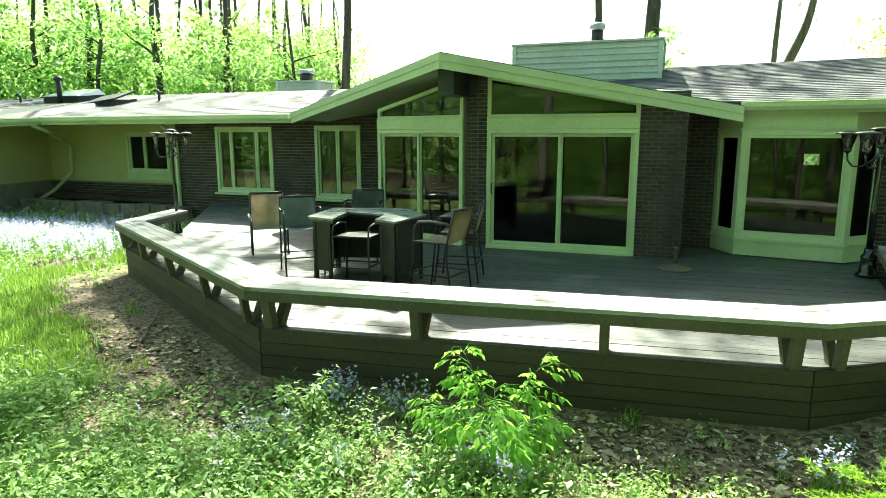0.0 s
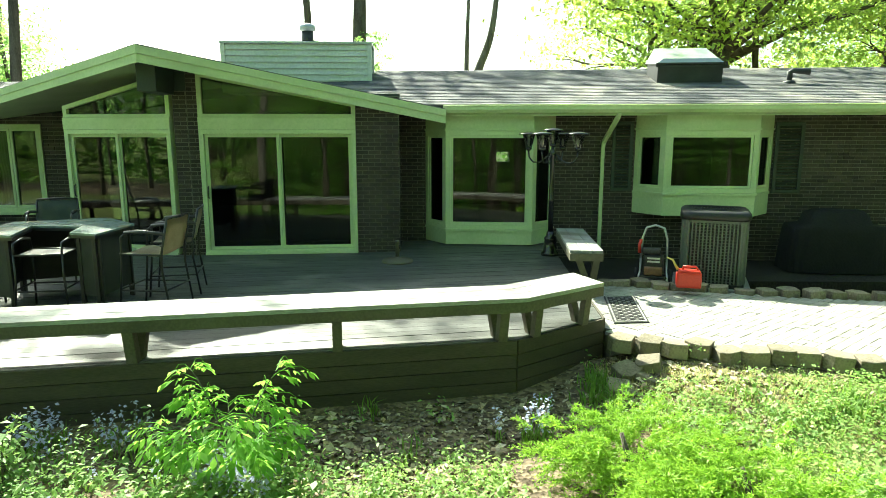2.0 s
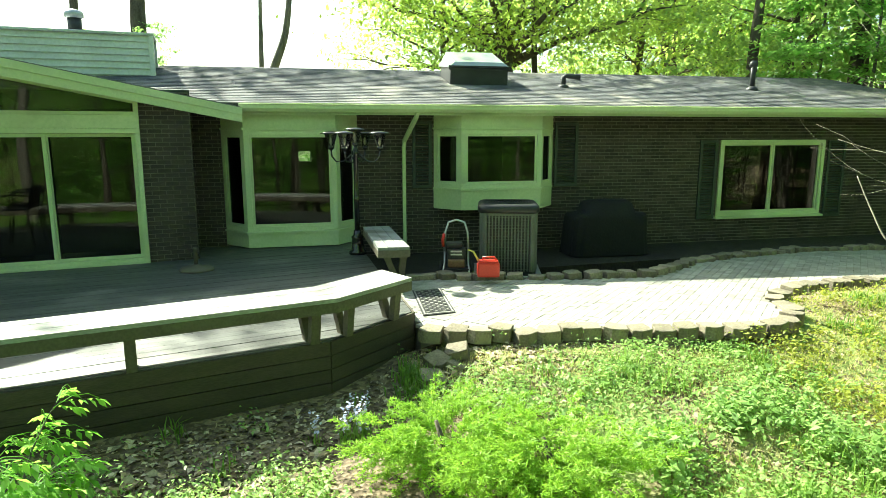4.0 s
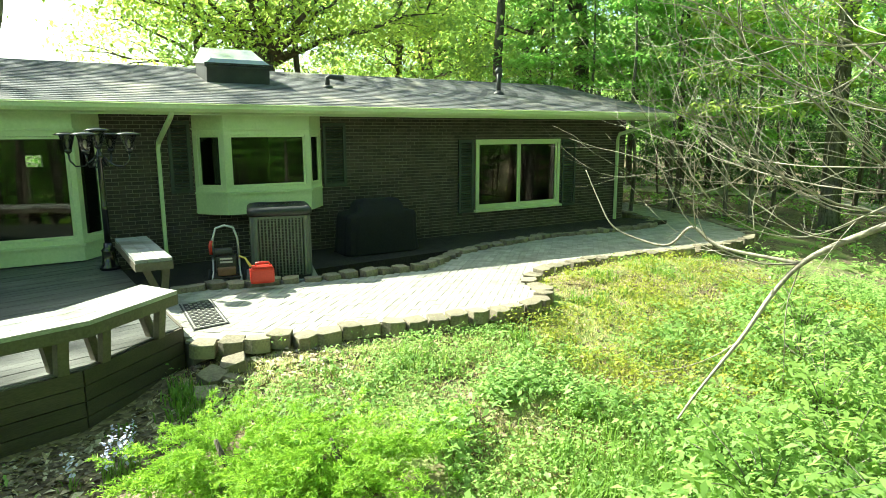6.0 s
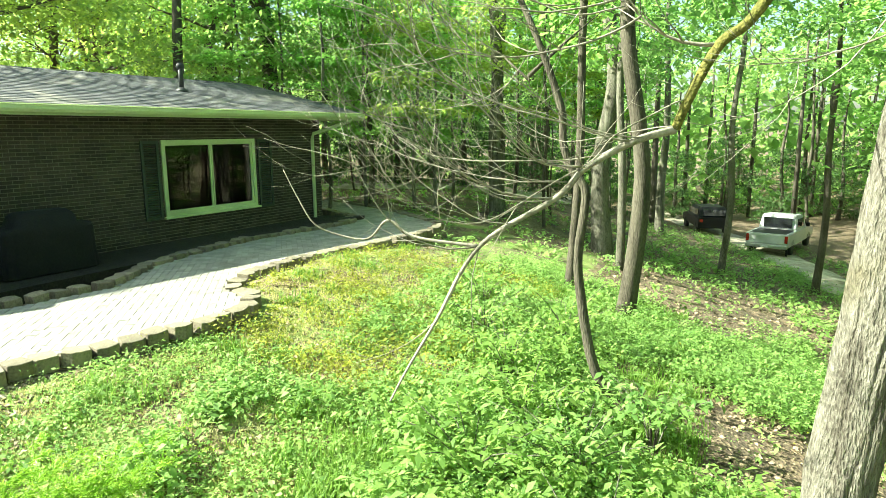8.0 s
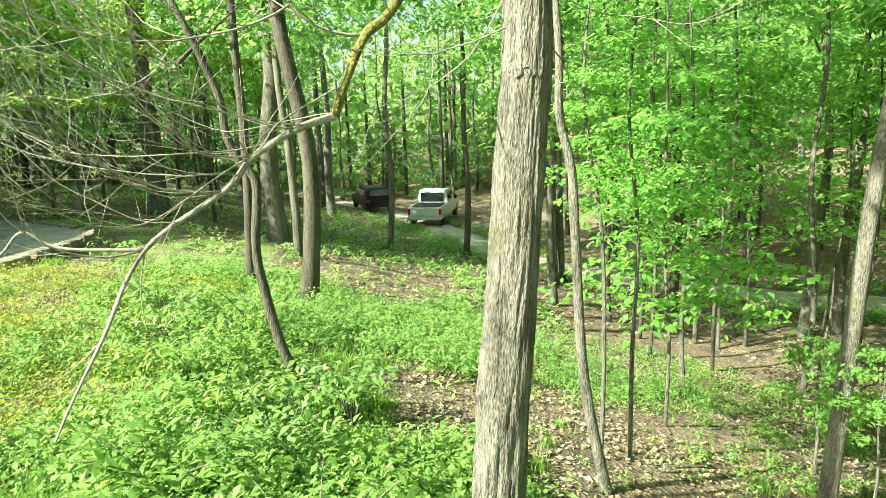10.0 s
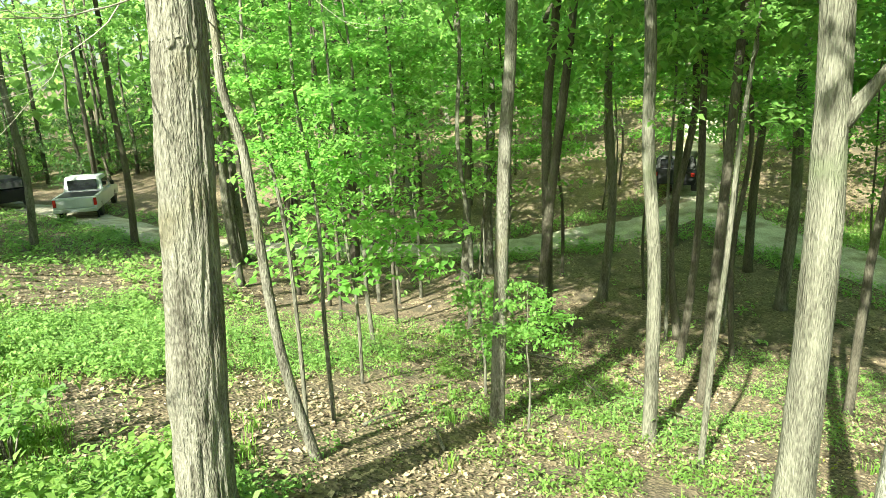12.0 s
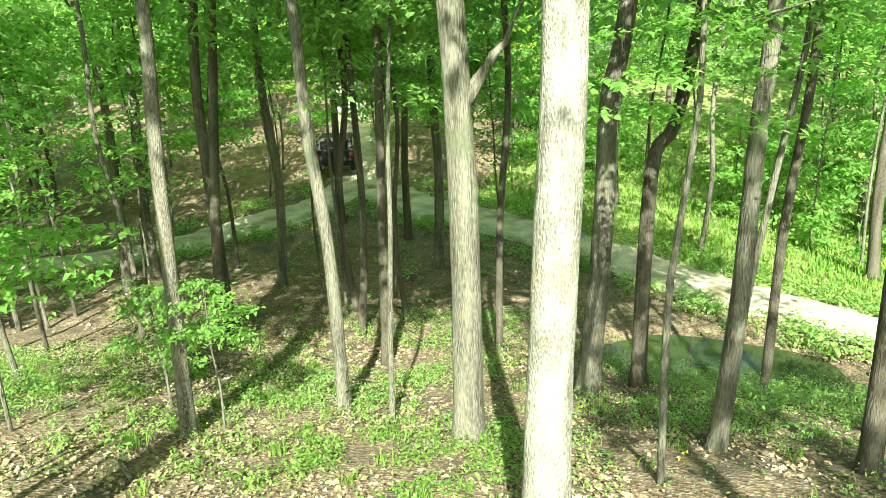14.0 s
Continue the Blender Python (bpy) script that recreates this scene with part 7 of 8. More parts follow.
for _i, (_az, _d, _dia) in enumerate(((26, 24, 0.75), (28.4, 26, 0.3), (45.4, 23, 0.42), (52.2, 24, 0.7), (37, 28, 0.4), (48.2, 27, 0.5), (49.6, 29, 0.4))):
    _x, _y = _d * math.sin(radians(_az)), _d * math.cos(radians(_az))
    tree(_x, _y, _dia, height=13, crown=AIRY[_i % 3], crown_z=4.4, crown_scale=1.25, bark=M_BARK_DARK, seed=800 + _i, sides=14, boughs=18 if _dia > 0.6 else 6, reach=3.6 if _dia > 0.6 else 2.4, group="trees beyond the house")
# tall trees with unseen high crowns, set to dapple deck and shade lawn
tree(-14.5, 25.5, 0.45, height=20, crown=CANOPY[0], crown_z=15.5, crown_scale=0.9, bark=M_BARK_DARK, seed=870, sides=14, boughs=6, group="trees beyond the house")
for _az, _d, _dia, _cz, _n, _r in ((-3.6, 27, 0.75, 10.5, 1300, 4.2), (-8.6, 30, 0.42, 14.0, 820, 4.6), (24.2, 27, 0.5, 12.5, 2000, 5.0)):
    _x, _y = _d * math.sin(radians(_az)), _d * math.cos(radians(_az))
    _t = tree(_x, _y, _dia, height=_cz + 5, crown=broad_crown(int(_d * 10), _r, 5.0, _n, 0.3, M_LEAF), crown_z=_cz, bark=M_BARK_DARK, seed=int(_d) * 3, sides=14, boughs=6, group="trees beyond the house", label="tall tree with a high airy crown beyond the roof")
    if _az < -5:
        # unseen crown hung beside the trunk so its shadow falls on the deck
        leaf_part("side_crown", broad_crown(122, 4.8, 5.0, 1450, 0.28, M_LEAF, "side_crown"), _t, Matrix.Translation((-4.5, -3.4, 12.4)))
        for _k in range(4):
            part("bough", a_tube([(0, 0, 9.5 + _k), (-2.0 + 0.5 * _k, -2.2 - 0.3 * _k, 12.0 + 0.6 * _k), (-5.0 + 1.2 * _k, -4.0 - 0.8 * _k, 13.5 + 0.7 * _k)], [0.12, 0.08, 0.03], 7), M_BARK_DARK, _t, smooth=True)
    if _az < 0:
        leaf_part("low_leaves", LOW[int(_d) % 3], _t, Matrix.Translation((0.3, 0, 5.2)) @ Matrix.Scale(0.55, 4))
# bare forked tree over the ridge
tree(33 * math.sin(radians(5.5)), 33 * math.cos(radians(5.5)), 0.7, height=12, bark=M_BARK, seed=830, boughs=0, shape=[(0, 0, 0), (-0.05, 0, 4.2), (0.35, 0, 5.6), (1.0, 0.1, 7.4), (1.3, 0.1, 9.5)], label="bare forked trunk rising beyond the roof", group="trees beyond the house")
tree(33 * math.sin(radians(5.2)), 33.3 * math.cos(radians(5.2)), 0.42, height=12, bark=M_BARK, seed=831, boughs=0, shape=[(0, 0, 0), (0.05, 0, 4.2), (0.0, 0, 6.0), (0.1, 0.1, 9.5)], label="bare forked trunk rising beyond the roof", group="trees beyond the house")
# young broad-leaved tree past the house corner
for _i, (_x, _y, _s) in enumerate(((18.6, 10.6, 1.25), (19.8, 8.6, 1.2), (21.5, 12.0, 1.5), (17.9, 13.2, 1.2), (23.5, 9.5, 1.4))):
    tree(_x, _y, 0.14, height=7.5, crown=TIERS[_i % 2], crown_z=2.3, crown_scale=_s, bark=M_BARK, seed=850 + _i, boughs=4, reach=1.4, label="young tree with tiers of bright leaves past the house", group="understorey trees")


for _i, (_x, _y, _cz, _s) in enumerate(((17.6, 11.4, 2.9, 1.0), (19.4, 9.2, 3.1, 1.1), (20.6, 11.6, 2.9, 1.15), (22.6, 7.6, 3.6, 1.1), (17.4, 14.6, 3.2, 1.1), (24.0, 4.6, 4.2, 1.0))):
    tree(_x, _y, 0.13, height=8.5, crown=MAPLE[_i % 2], crown_z=_cz, crown_scale=_s, bark=M_BARK, seed=860 + _i, boughs=5, reach=1.6, label="young maple with tiers of bright leaves past the house", group="understorey trees")
# dark evergreens, set here as the deep shade behind corner and drive
M_EVERGREEN_SHADE = leaf_surface("evergreen_deep_shade", (0.035, 0.08, 0.026), (0.09, 0.165, 0.05), 0.3)
FIR = [broad_crown(65 + i, 2.4, 6.5, 5200, 0.20, M_EVERGREEN_SHADE, "crown") for i in range(2)]
for _i, (_az, _d) in enumerate(((57, 31), (60, 35), (63, 32), (66, 36), (69, 33), (72, 36), (75, 39), (79, 41), (83, 44), (87, 49), (91, 52), (95, 49), (99, 52), (103, 48))):
    tree(_d * math.sin(radians(_az)), _d * math.cos(radians(_az)), 0.3, height=9, crown=FIR[_i % 2], crown_z=0.4, crown_scale=0.8, bark=M_BARK_DARK, seed=940 + _i, sides=8, boughs=4, reach=1.2, label="dark evergreen tree standing in for deep shade in the wood", group="evergreen trees")


for _i, (_az, _d) in enumerate(((127, 31), (134, 29), (140, 33), (151, 36), (155, 30), (162, 33), (116, 32), (121, 37), (131, 36), (137, 39), (145, 31), (147, 41), (110, 35), (167, 38), (172, 35))):
    tree(_d * math.sin(radians(_az)), _d * math.cos(radians(_az)), 0.12, height=8.5, crown=MAPLE[_i % 3 == 2], crown_z=(1.2, 2.6, 3.6)[_i % 3], crown_scale=1.2, bark=M_BARK_DARK, seed=880 + _i, boughs=4, reach=1.6, label="young maple in bright leaf beyond the drive", group="understorey trees")


def spreading_oak(az, d, trunk_dia, fork, reach, rise, leaves, seed, material, label):
    """A broad old tree: a short trunk that forks into long curved boughs, each with branches and leaf clumps along it."""
    rnd, rng = random.Random(seed), np.random.default_rng(seed)
    x, y = d * math.sin(radians(az)), d * math.cos(radians(az))
    t = thing("tree", Matrix.Translation((x, y, float(ground_z(x, y)) - 0.1)), label, "tree", "trees beyond the house")
    part("trunk", bark_tube([(0, 0, 0), (0.05, 0, fork * 0.5), (0, 0.05, fork), (0.1, 0, fork + 1.2), (0.0, 0.1, fork + 4.5)], trunk_dia / 2, trunk_dia * 0.14, 14, 0.05, 6, seed), M_BARK_DARK, t, smooth=True)
    clumps = []
    n = 13
    for i in range(n):
        a = 2 * math.pi * i / n + rnd.uniform(-0.25, 0.25)
        ln, up = reach * rnd.uniform(0.7, 1.0), rise * rnd.uniform(0.15, 1.0)
        z0 = fork + rnd.uniform(-0.5, 2.2)
        line = [Vector((math.cos(a) * ln * s, math.sin(a) * ln * s, z0 + up * (1.5 * s - 0.62 * s * s))) + Vector((rnd.gauss(0, 0.2), rnd.gauss(0, 0.2), rnd.gauss(0, 0.15))) * s for s in (0, 0.18, 0.4, 0.62, 0.82, 1.0)]
        r = trunk_dia * rnd.uniform(0.13, 0.24)
        part("bough", a_tube(line, [r, r * 0.8, r * 0.6, r * 0.42, r * 0.25, r * 0.08], 8), M_BARK_DARK, t, smooth=True)
        for k in range(9):
            s = rnd.uniform(0.28, 1.0)
            j = min(4, int(s * 5))
            p = line[j].lerp(line[j + 1], s * 5 - j)
            b = a + rnd.choice((-1, 1)) * rnd.uniform(0.5, 1.4)
            q = p + Vector((math.cos(b), math.sin(b), rnd.uniform(-0.35, 0.75))) * rnd.uniform(0.8, 2.2)
            part("branch", a_tube([p, p.lerp(q, 0.5) + Vector((0, 0, 0.12)), q], [r * 0.28, r * 0.16, r * 0.05], 5), M_BARK_DARK, t, smooth=True)
            clumps += [q, p.lerp(q, 0.6), q + Vector((rnd.gauss(0, 0.6), rnd.gauss(0, 0.6), rnd.gauss(0, 0.35)))]
        clumps.append(line[-1])
    c = np.array([tuple(v) for v in clumps])
    which = rng.integers(0, len(c), leaves)
    p = c[which] + rng.normal(0, 1, (leaves, 3)) * np.array([0.62, 0.62, 0.30])
    leaf_part("crown", leaf_mesh("crown", leaf_quads(p, 0.19, rng, 0.5, 0.6), material), t, Matrix.Identity(4))
    return t


spreading_oak(25.5, 26, 0.8, 4.4, 7.6, 4.5, 15000, 5, M_LEAF_OAK, "broad old oak with dark spreading boughs behind the roof")
spreading_oak(39.5, 31, 0.5, 4.6, 5.4, 4.0, 8000, 6, M_LEAF_OAK, "spreading tree in yellow-green leaf behind the roof")


def thickets():
    """Low leafy thickets under the trees, beyond the drive."""
    rnd = random.Random(77)
    k = 0
    while k < 20:
        az, d = radians(rnd.uniform(160, 200)), rnd.uniform(23, 42)
        x, y = d * math.sin(az), d * math.cos(az)
        if near_road(x, y, 3.4) or 2.48 < az < 2.58:
            continue
        s = rnd.uniform(0.8, 1.5)
        tree(x, y, 0.05, height=2.4 * s, crown=LOW[k % 3], crown_z=0.25, crown_scale=s, bark=M_BARK_DARK, seed=900 + k, sides=6, boughs=3, reach=0.9, label="low leafy thicket under the trees", group="thickets")
        k += 1


thickets()
# the spreading side of the great oak, and a bush behind the house
tree(24.6 * math.sin(radians(20.5)), 24.6 * math.cos(radians(20.5)), 0.3, height=11, crown=AIRY[1], crown_z=4.6, crown_scale=1.05, bark=M_BARK_DARK, seed=891, boughs=9, reach=3.0, group="trees beyond the house")
tree(3.1, 22.6, 0.06, height=4, crown=LOW[1], crown_z=0.3, crown_scale=1.25, bark=M_BARK_DARK, seed=893, sides=6, boughs=3, reach=1.0, label="leafy bush behind the house", group="thickets")


def far_woods():
    """Leaf masses of the farthest trees, past counting."""
    rng = np.random.default_rng(9)
    n = 48000
    az = np.radians(np.where(rng.uniform(0, 1, n) < 0.93, rng.uniform(52, 288, n), rng.uniform(-75, -33, n)))
    d = rng.uniform(52, 92, n)
    x, y = d * np.sin(az), d * np.cos(az)
    clump = np.array([noise.noise((a * 0.16, b * 0.16, 2.0)) for a, b in zip(x, y)])
    z = ground_z(x, y) + rng.uniform(0, 1, n) ** 0.9 * (13 + 9 * clump)
    v = leaf_quads(np.stack([x, y, z], -1), 1.1, rng, 0.6, 0.7)
    ob = new("far_woods", leaf_mesh("far_woods", v, M_LEAF_FAR))
    tagged(ob, "distant green woodland closing the view", "woodland", kind="stuff")
    # dark stems among them
    bm = bmesh.new()
    rnd = random.Random(12)
    for _ in range(150):
        a, r = radians(rnd.uniform(50, 200)), rnd.uniform(46, 75)
        px, py = r * math.sin(a), r * math.cos(a)
        if near_road(px, py):
            continue
        pz = float(ground_z(px, py))
        tube(bm, [(px, py, pz - 0.3), (px + rnd.uniform(-0.4, 0.4), py, pz + 6), (px + rnd.uniform(-0.8, 0.8), py, pz + 13)], [rnd.uniform(0.12, 0.28), 0.14, 0.06], 6)
    tagged(part("far_stems", bm, M_BARK_DARK, smooth=True), "distant tree stems in the wood", "woodland", kind="stuff")


far_woods()


# ---- low growth ----
def blocked(x, y, verge=1.7):
    """Where house, deck, patio, bed, road or pond leave no room for plants."""
    if y > 11.0 - 0.13 * (x - 7) and -20 < x < 16.5:
        return True
    if inside((x, y), DECK_OUT) or inside((x, y), PATIO_OUT) or near_road(x, y, verge):
        return True
    w = WING.inverted() @ Vector((x, y, 0))
    if -6 < w.x < 8.0 and -2.2 < w.y:
        return True
    if (x - 1.6) ** 2 + (y - 4.25) ** 2 < 0.75 or (x - 2.2) ** 2 + (y - 3.75) ** 2 < 0.8:
        return True
    return (x + 0.3) ** 2 / 7.0 + (y + 12.9) ** 2 / 2.2 < 1


DECK_OUT = [(-9.6, 8.3), (-4.2, 5.12), (1.2, 5.85), (2.35, 6.6), (2.5, 12.5), (-12, 12.5), (-10.2, 10.4)]
PATIO_OUT = [(2.1, 6.35), (3.0, 5.95), (3.8, 5.78), (4.6, 5.53), (5.4, 5.33), (6.3, 5.22), (6.95, 5.6), (7.25, 6.15), (7.6, 6.4), (8.3, 6.55), (9.5, 6.57), (10.4, 6.65), (11.7, 6.35), (12.9, 6.25), (14.4, 6.15), (15.5, 6.4), (16.4, 7.3), (17.8, 8.9), (19.0, 10.6), (20.6, 13.2), (17.3, 14), (13.2, 9.8), (2.3, 9.5)]


def scatter(count, seed, reach, density, verge=1.5, arc=(-62, 196)):
    """Places on open ground, more of them where density(x, y) is high."""
    rng = np.random.default_rng(seed)
    out = []
    while len(out) < count:
        az, d = rng.uniform(*arc), reach[0] + (reach[1] - reach[0]) * rng.uniform(0, 1) ** reach[2]
        x, y = d * math.sin(radians(az)), d * math.cos(radians(az))
        if rng.uniform() < density(x, y) and not blocked(x, y, verge):
            out.append((x, y, float(ground_z(x, y))))
    return np.array(out)


DECK_FRONT = ((-9.35, 8.45), (-4.12, 5.33), (1.05, 6.02), (2.12, 6.72))


def from_deck(x, y):
    best = 99.0
    for a, b in zip(DECK_FRONT, DECK_FRONT[1:]):
        a, b = Vector(a), Vector(b)
        t = max(0.0, min(1.0, (Vector((x, y)) - a).dot(b - a) / (b - a).length_squared))
        best = min(best, (a.lerp(b, t) - Vector((x, y))).length)
    return best


# bare patches of leaf litter on the bank
BARE = ((6.94, 0.05, 0.9), (8.27, 0.21, 0.9), (7.94, -1.26, 0.9), (14.8, 0.1, 1.5), (17.1, 1.5, 1.5), (18.3, -0.7, 1.5), (4.05, 3.14, 0.6), (5.62, 4.01, 0.5), (3.2, 2.9, 0.5))


# green patches on the floor of the hollow
GREEN = ((5.6, -12.6, 2.2), (0.2, -10.9, 1.8), (9.6, -3.6, 1.6), (5.2, -6.9, 1.0), (12.5, -6.2, 2.0), (-1.6, -10.0, 1.6))


def lush(x, y):
    """Herbs: thick on the near bank and the lawn's edge, thin on the sunny litter under the trees and along the deck."""
    k = 0.5 + 0.9 * noise.noise((x * 0.55, y * 0.55, 7.0)) + 0.35 * noise.noise((x * 1.7, y * 1.7, 1.0))
    if y < -1.2:
        k -= 0.62 if 3.4 < x < 10 and y > -8 else 0.42
        for px, py, r in GREEN:
            k += 0.9 * math.exp(-((x - px) ** 2 + (y - py) ** 2) / (r * r))
        if x > 9 and y > -4.5:
            k += 0.7
    elif x > 2.6:
        k += 0.30 if y < 2.4 else (0.0 if y < 4.3 else -0.40)
    else:
        k += 0.2 if y < 4.5 and x < -0.4 else -0.2
        k -= 1.1 * max(0.0, 1.0 - from_deck(x, y) / (1.5 if x > -3 else 2.8))
    for px, py, r in BARE:
        k -= 1.3 * math.exp(-((x - px) ** 2 + (y - py) ** 2) / (r * r))
    return min(max(k, 0.02), 1.0)


def herbs(name, places, leaves, size, height, material, seed, label, category, droop=0.35, aspect=0.5, lean=0.12):
    rng = np.random.default_rng(seed)
    n = len(places)
    h = height * rng.uniform(0.35, 1.0, n)
    p = np.repeat(places, leaves, 0)
    hh = np.repeat(h, leaves) * rng.uniform(0.25, 1.0, n * leaves)
    p = p + np.stack([rng.normal(0, lean, len(p)) * (0.4 + hh), rng.normal(0, lean, len(p)) * (0.4 + hh), hh], -1)
    ob = new(name, leaf_mesh(name, leaf_quads(p, size * np.repeat(rng.choice((0.5, 0.7, 0.9, 1.2), n), leaves), rng, droop, aspect), material))
    return tagged(ob, label, category, kind="stuff")


def blades(name, places, per, height, material, seed, label, width=0.008, spread=0.07, short=False):
    """Tufts of grass: bent blades of two pieces."""
    rng = np.random.default_rng(seed)
    p = np.repeat(places, per, 0)
    n = len(p)
    p = p + np.stack([rng.normal(0, spread, n), rng.normal(0, spread, n), np.full(n, -0.02)], -1)
    a = rng.uniform(0, 2 * np.pi, n)
    h = height * rng.uniform(0.5, 1.1, n) * np.repeat(rng.uniform(0.55, 1.0, len(places)), per)
    out, side = np.stack([np.cos(a), np.sin(a), 0 * a], -1), np.stack([-np.sin(a), np.cos(a), 0 * a], -1) * width
    bend = rng.uniform(0.1, 0.7, n)
    m = p + out * (h * bend * 0.3)[:, None] + np.stack([0 * h, 0 * h, h * 0.6], -1)
    t = p + out * (h * bend)[:, None] + np.stack([0 * h, 0 * h, h * (1 - 0.35 * bend)], -1)
    v = np.stack([p - side, p + side, m + side * 0.8, m - side * 0.8, m - side * 0.8, m + side * 0.8, t + side * 0.15, t - side * 0.15], 1)
    if short:
        v = np.stack([p - side, p + side, t + side * 0.15, t - side * 0.15], 1)
    v = v.reshape(-1, 3)
    ob = new(name, leaf_mesh(name, v, material))
    return tagged(ob, label, "grass", kind="stuff")


NEAR = scatter(9500, 1, (2.6, 15, 0.8), lush)
herbs("low_herbs", NEAR, 13, 0.05, 0.24, M_HERB, 2, "thick low green herbs on the bank", "herbs")
herbs("tall_herbs", scatter(1500, 3, (2.8, 12, 0.8), lambda x, y: lush(x, y) ** 2 * (1.0 if y < 4.6 else 0.1) * (0.25 if x > 2.4 and y > 2.8 else 1.0)), 26, 0.062, 0.52, M_HERB, 4, "taller leafy woodland plants", "herbs", 0.3, 0.42, 0.10)
herbs("broad_herbs", scatter(620, 23, (3.0, 9, 0.9), lambda x, y: lush(x, y) ** 2 if x > 2.4 and -1.0 < y < 2.6 else 0.0), 18, 0.10, 0.55, M_LEAF_BRIGHT, 24, "broad-leaved bright plants on the bank", "herbs", 0.3, 0.5, 0.14)
herbs("front_herbs", scatter(3600, 35, (2.4, 9, 0.9), lambda x, y: min(1.0, max(0.0, 0.55 + 0.8 * noise.noise((x * 0.7, y * 0.7, 5.0)))) * (1.0 if from_deck(x, y) > 1.5 else 0.1) if x < -0.6 and y > 0.8 and y < 0.1 * x + 5.2 - 0.5 * max(0.0, -x - 5) else 0.0, arc=(-75, 0)), 16, 0.068, 0.36, M_HERB, 36, "leafy green herbs before the deck", "herbs", 0.3, 0.5, 0.13)
herbs("bank_herbs", scatter(6500, 33, (2.6, 16, 0.8), lambda x, y: lush(x, y) if x > 2.4 and -2.2 < y < 4.4 and y < 0.55 * x + 2.2 else 0.0), 14, 0.075, 0.34, M_HERB, 34, "lush green herbs covering the bank", "herbs", 0.3, 0.5, 0.13)
herbs("glade_herbs", scatter(1500, 41, (4.5, 14, 0.8), lambda x, y: min(1.0, sum(math.exp(-((x - a) ** 2 + (y - b) ** 2) / (r * r)) for a, b, r in ((3.6, -5.7, 1.1), (4.8, -4.9, 0.8), (7.4, -8.0, 1.1), (2.3, -5.2, 0.8), (6.2, -6.6, 0.8), (8.3, -6.6, 1.2), (12.5, -6.9, 1.8), (9.5, -5.6, 1.0)))) * max(0.0, 0.35 + 1.6 * noise.noise((x * 1.6, y * 1.6, 9.0))), arc=(100, 172)), 10, 0.055, 0.20, M_LEAF_BRIGHT, 42, "bright green seedlings on the sunny leaf litter", "herbs", 0.3, 0.5, 0.13)
herbs("verge_herbs", scatter(3400, 43, (13, 38, 0.9), lambda x, y: 0.25 + max(0.0, noise.noise((x * 0.5, y * 0.5, 2.0))) if near_road(x, y, 2.4) and not near_road(x, y, 0.95) else 0.0, 0.1, (84, 196)), 12, 0.11, 0.42, M_HERB, 44, "green plants along the edge of the drive", "herbs", 0.3, 0.5, 0.15)
herbs("pale_seedlings", scatter(3000, 45, (2.6, 7.5, 0.9), lambda x, y: max(0.0, 0.4 + 1.2 * noise.noise((x * 1.1, y * 1.1, 13.0))) if -1.0 < x < 6.5 and 2.2 < y < 5.6 and from_deck(x, y) > 0.9 else 0.0, arc=(-20, 70)), 9, 0.045, 0.15, M_SEEDLING, 46, "pale green seedlings and weeds on the open ground", "herbs", 0.3, 0.5, 0.13)
herbs("far_herbs", scatter(4500, 5, (14, 42, 0.75), lambda x, y: min(1, lush(x, y) + 0.1) * (1.0 if y > -5 else 0.12)), 8, 0.15, 0.40, M_HERB, 6, "green undergrowth beneath the trees", "herbs")
herbs("yellow_herbs", scatter(1500, 7, (5, 13, 1.0), lambda x, y: max(0.0, min(1.0, 0.8 + noise.noise((x, y, 3.0)))) if x > 5.4 and 2.6 < y < 6.3 and y > 0.35 * (x - 4.5) else 0.002), 12, 0.05, 0.30, M_HERB_YELLOW, 8, "yellow-green flowering weeds by the patio", "herbs")
blades("grass_tufts", scatter(1500, 9, (4, 14, 0.9), lambda x, y: (0.9 if y < 3.2 else 0.3) * max(0.0, noise.noise((x * 1.4, y * 1.4, 11.0)) + (0.25 if y < 3.2 else 0.0)) if x > 1.4 and y > 0 else 0.004), 22, 0.24, M_GRASS, 10, "tufts of bright fresh grass")
blades("lawn_grass", scatter(5200, 11, (7, 22, 0.9), lambda x, y: 1.0 if x < -4.5 and y > 1 and noise.noise((x * 0.4, y * 0.4, 4.0)) > -0.35 and x * 0.6 + y < 4.2 and from_deck(x, y) > 1.55 + 0.9 * noise.noise((x * 0.8, y * 0.8, 2.0)) else 0.0), 18, 0.20, M_GRASS, 12, "rough sunlit lawn grass", 0.012, 0.17, True)
blades("meadow_grass", scatter(3600, 37, (15, 40, 0.9), lambda x, y: 1.0 if past_spur(x, y) else 0.0, arc=(150, 200)), 12, 0.30, M_GRASS, 38, "sunlit grass beyond the gravel drive", 0.03, 0.25, True)
blades("dry_grass", scatter(9000, 17, (4.2, 13, 1.0), lambda x, y: min(1.0, 0.75 + noise.noise((x * 1.3, y * 1.3, 8.0))) if x > 2.0 and 2.6 < y < 6.6 else 0.0), 11, 0.06, M_DRY, 18, "short dry yellow-green grass by the patio", 0.006, 0.10, True)
herbs("leaf_litter", scatter(50000, 13, (2.6, 15, 0.8), lambda x, y: 1.0 if y < 5.9 else 0.5, 0.6), 1, 0.082, 0.03, M_LITTER, 14, "dry fallen leaves on the ground", "leaf litter", 0.25, 0.65, 0.05)
herbs("near_litter", scatter(5200, 25, (0.2, 6.5, 0.6), lambda x, y: 1.0, arc=(-164, 196)), 1, 0.10, 0.03, M_LITTER, 26, "dry fallen leaves on the near ground", "leaf litter", 0.25, 0.65, 0.05)
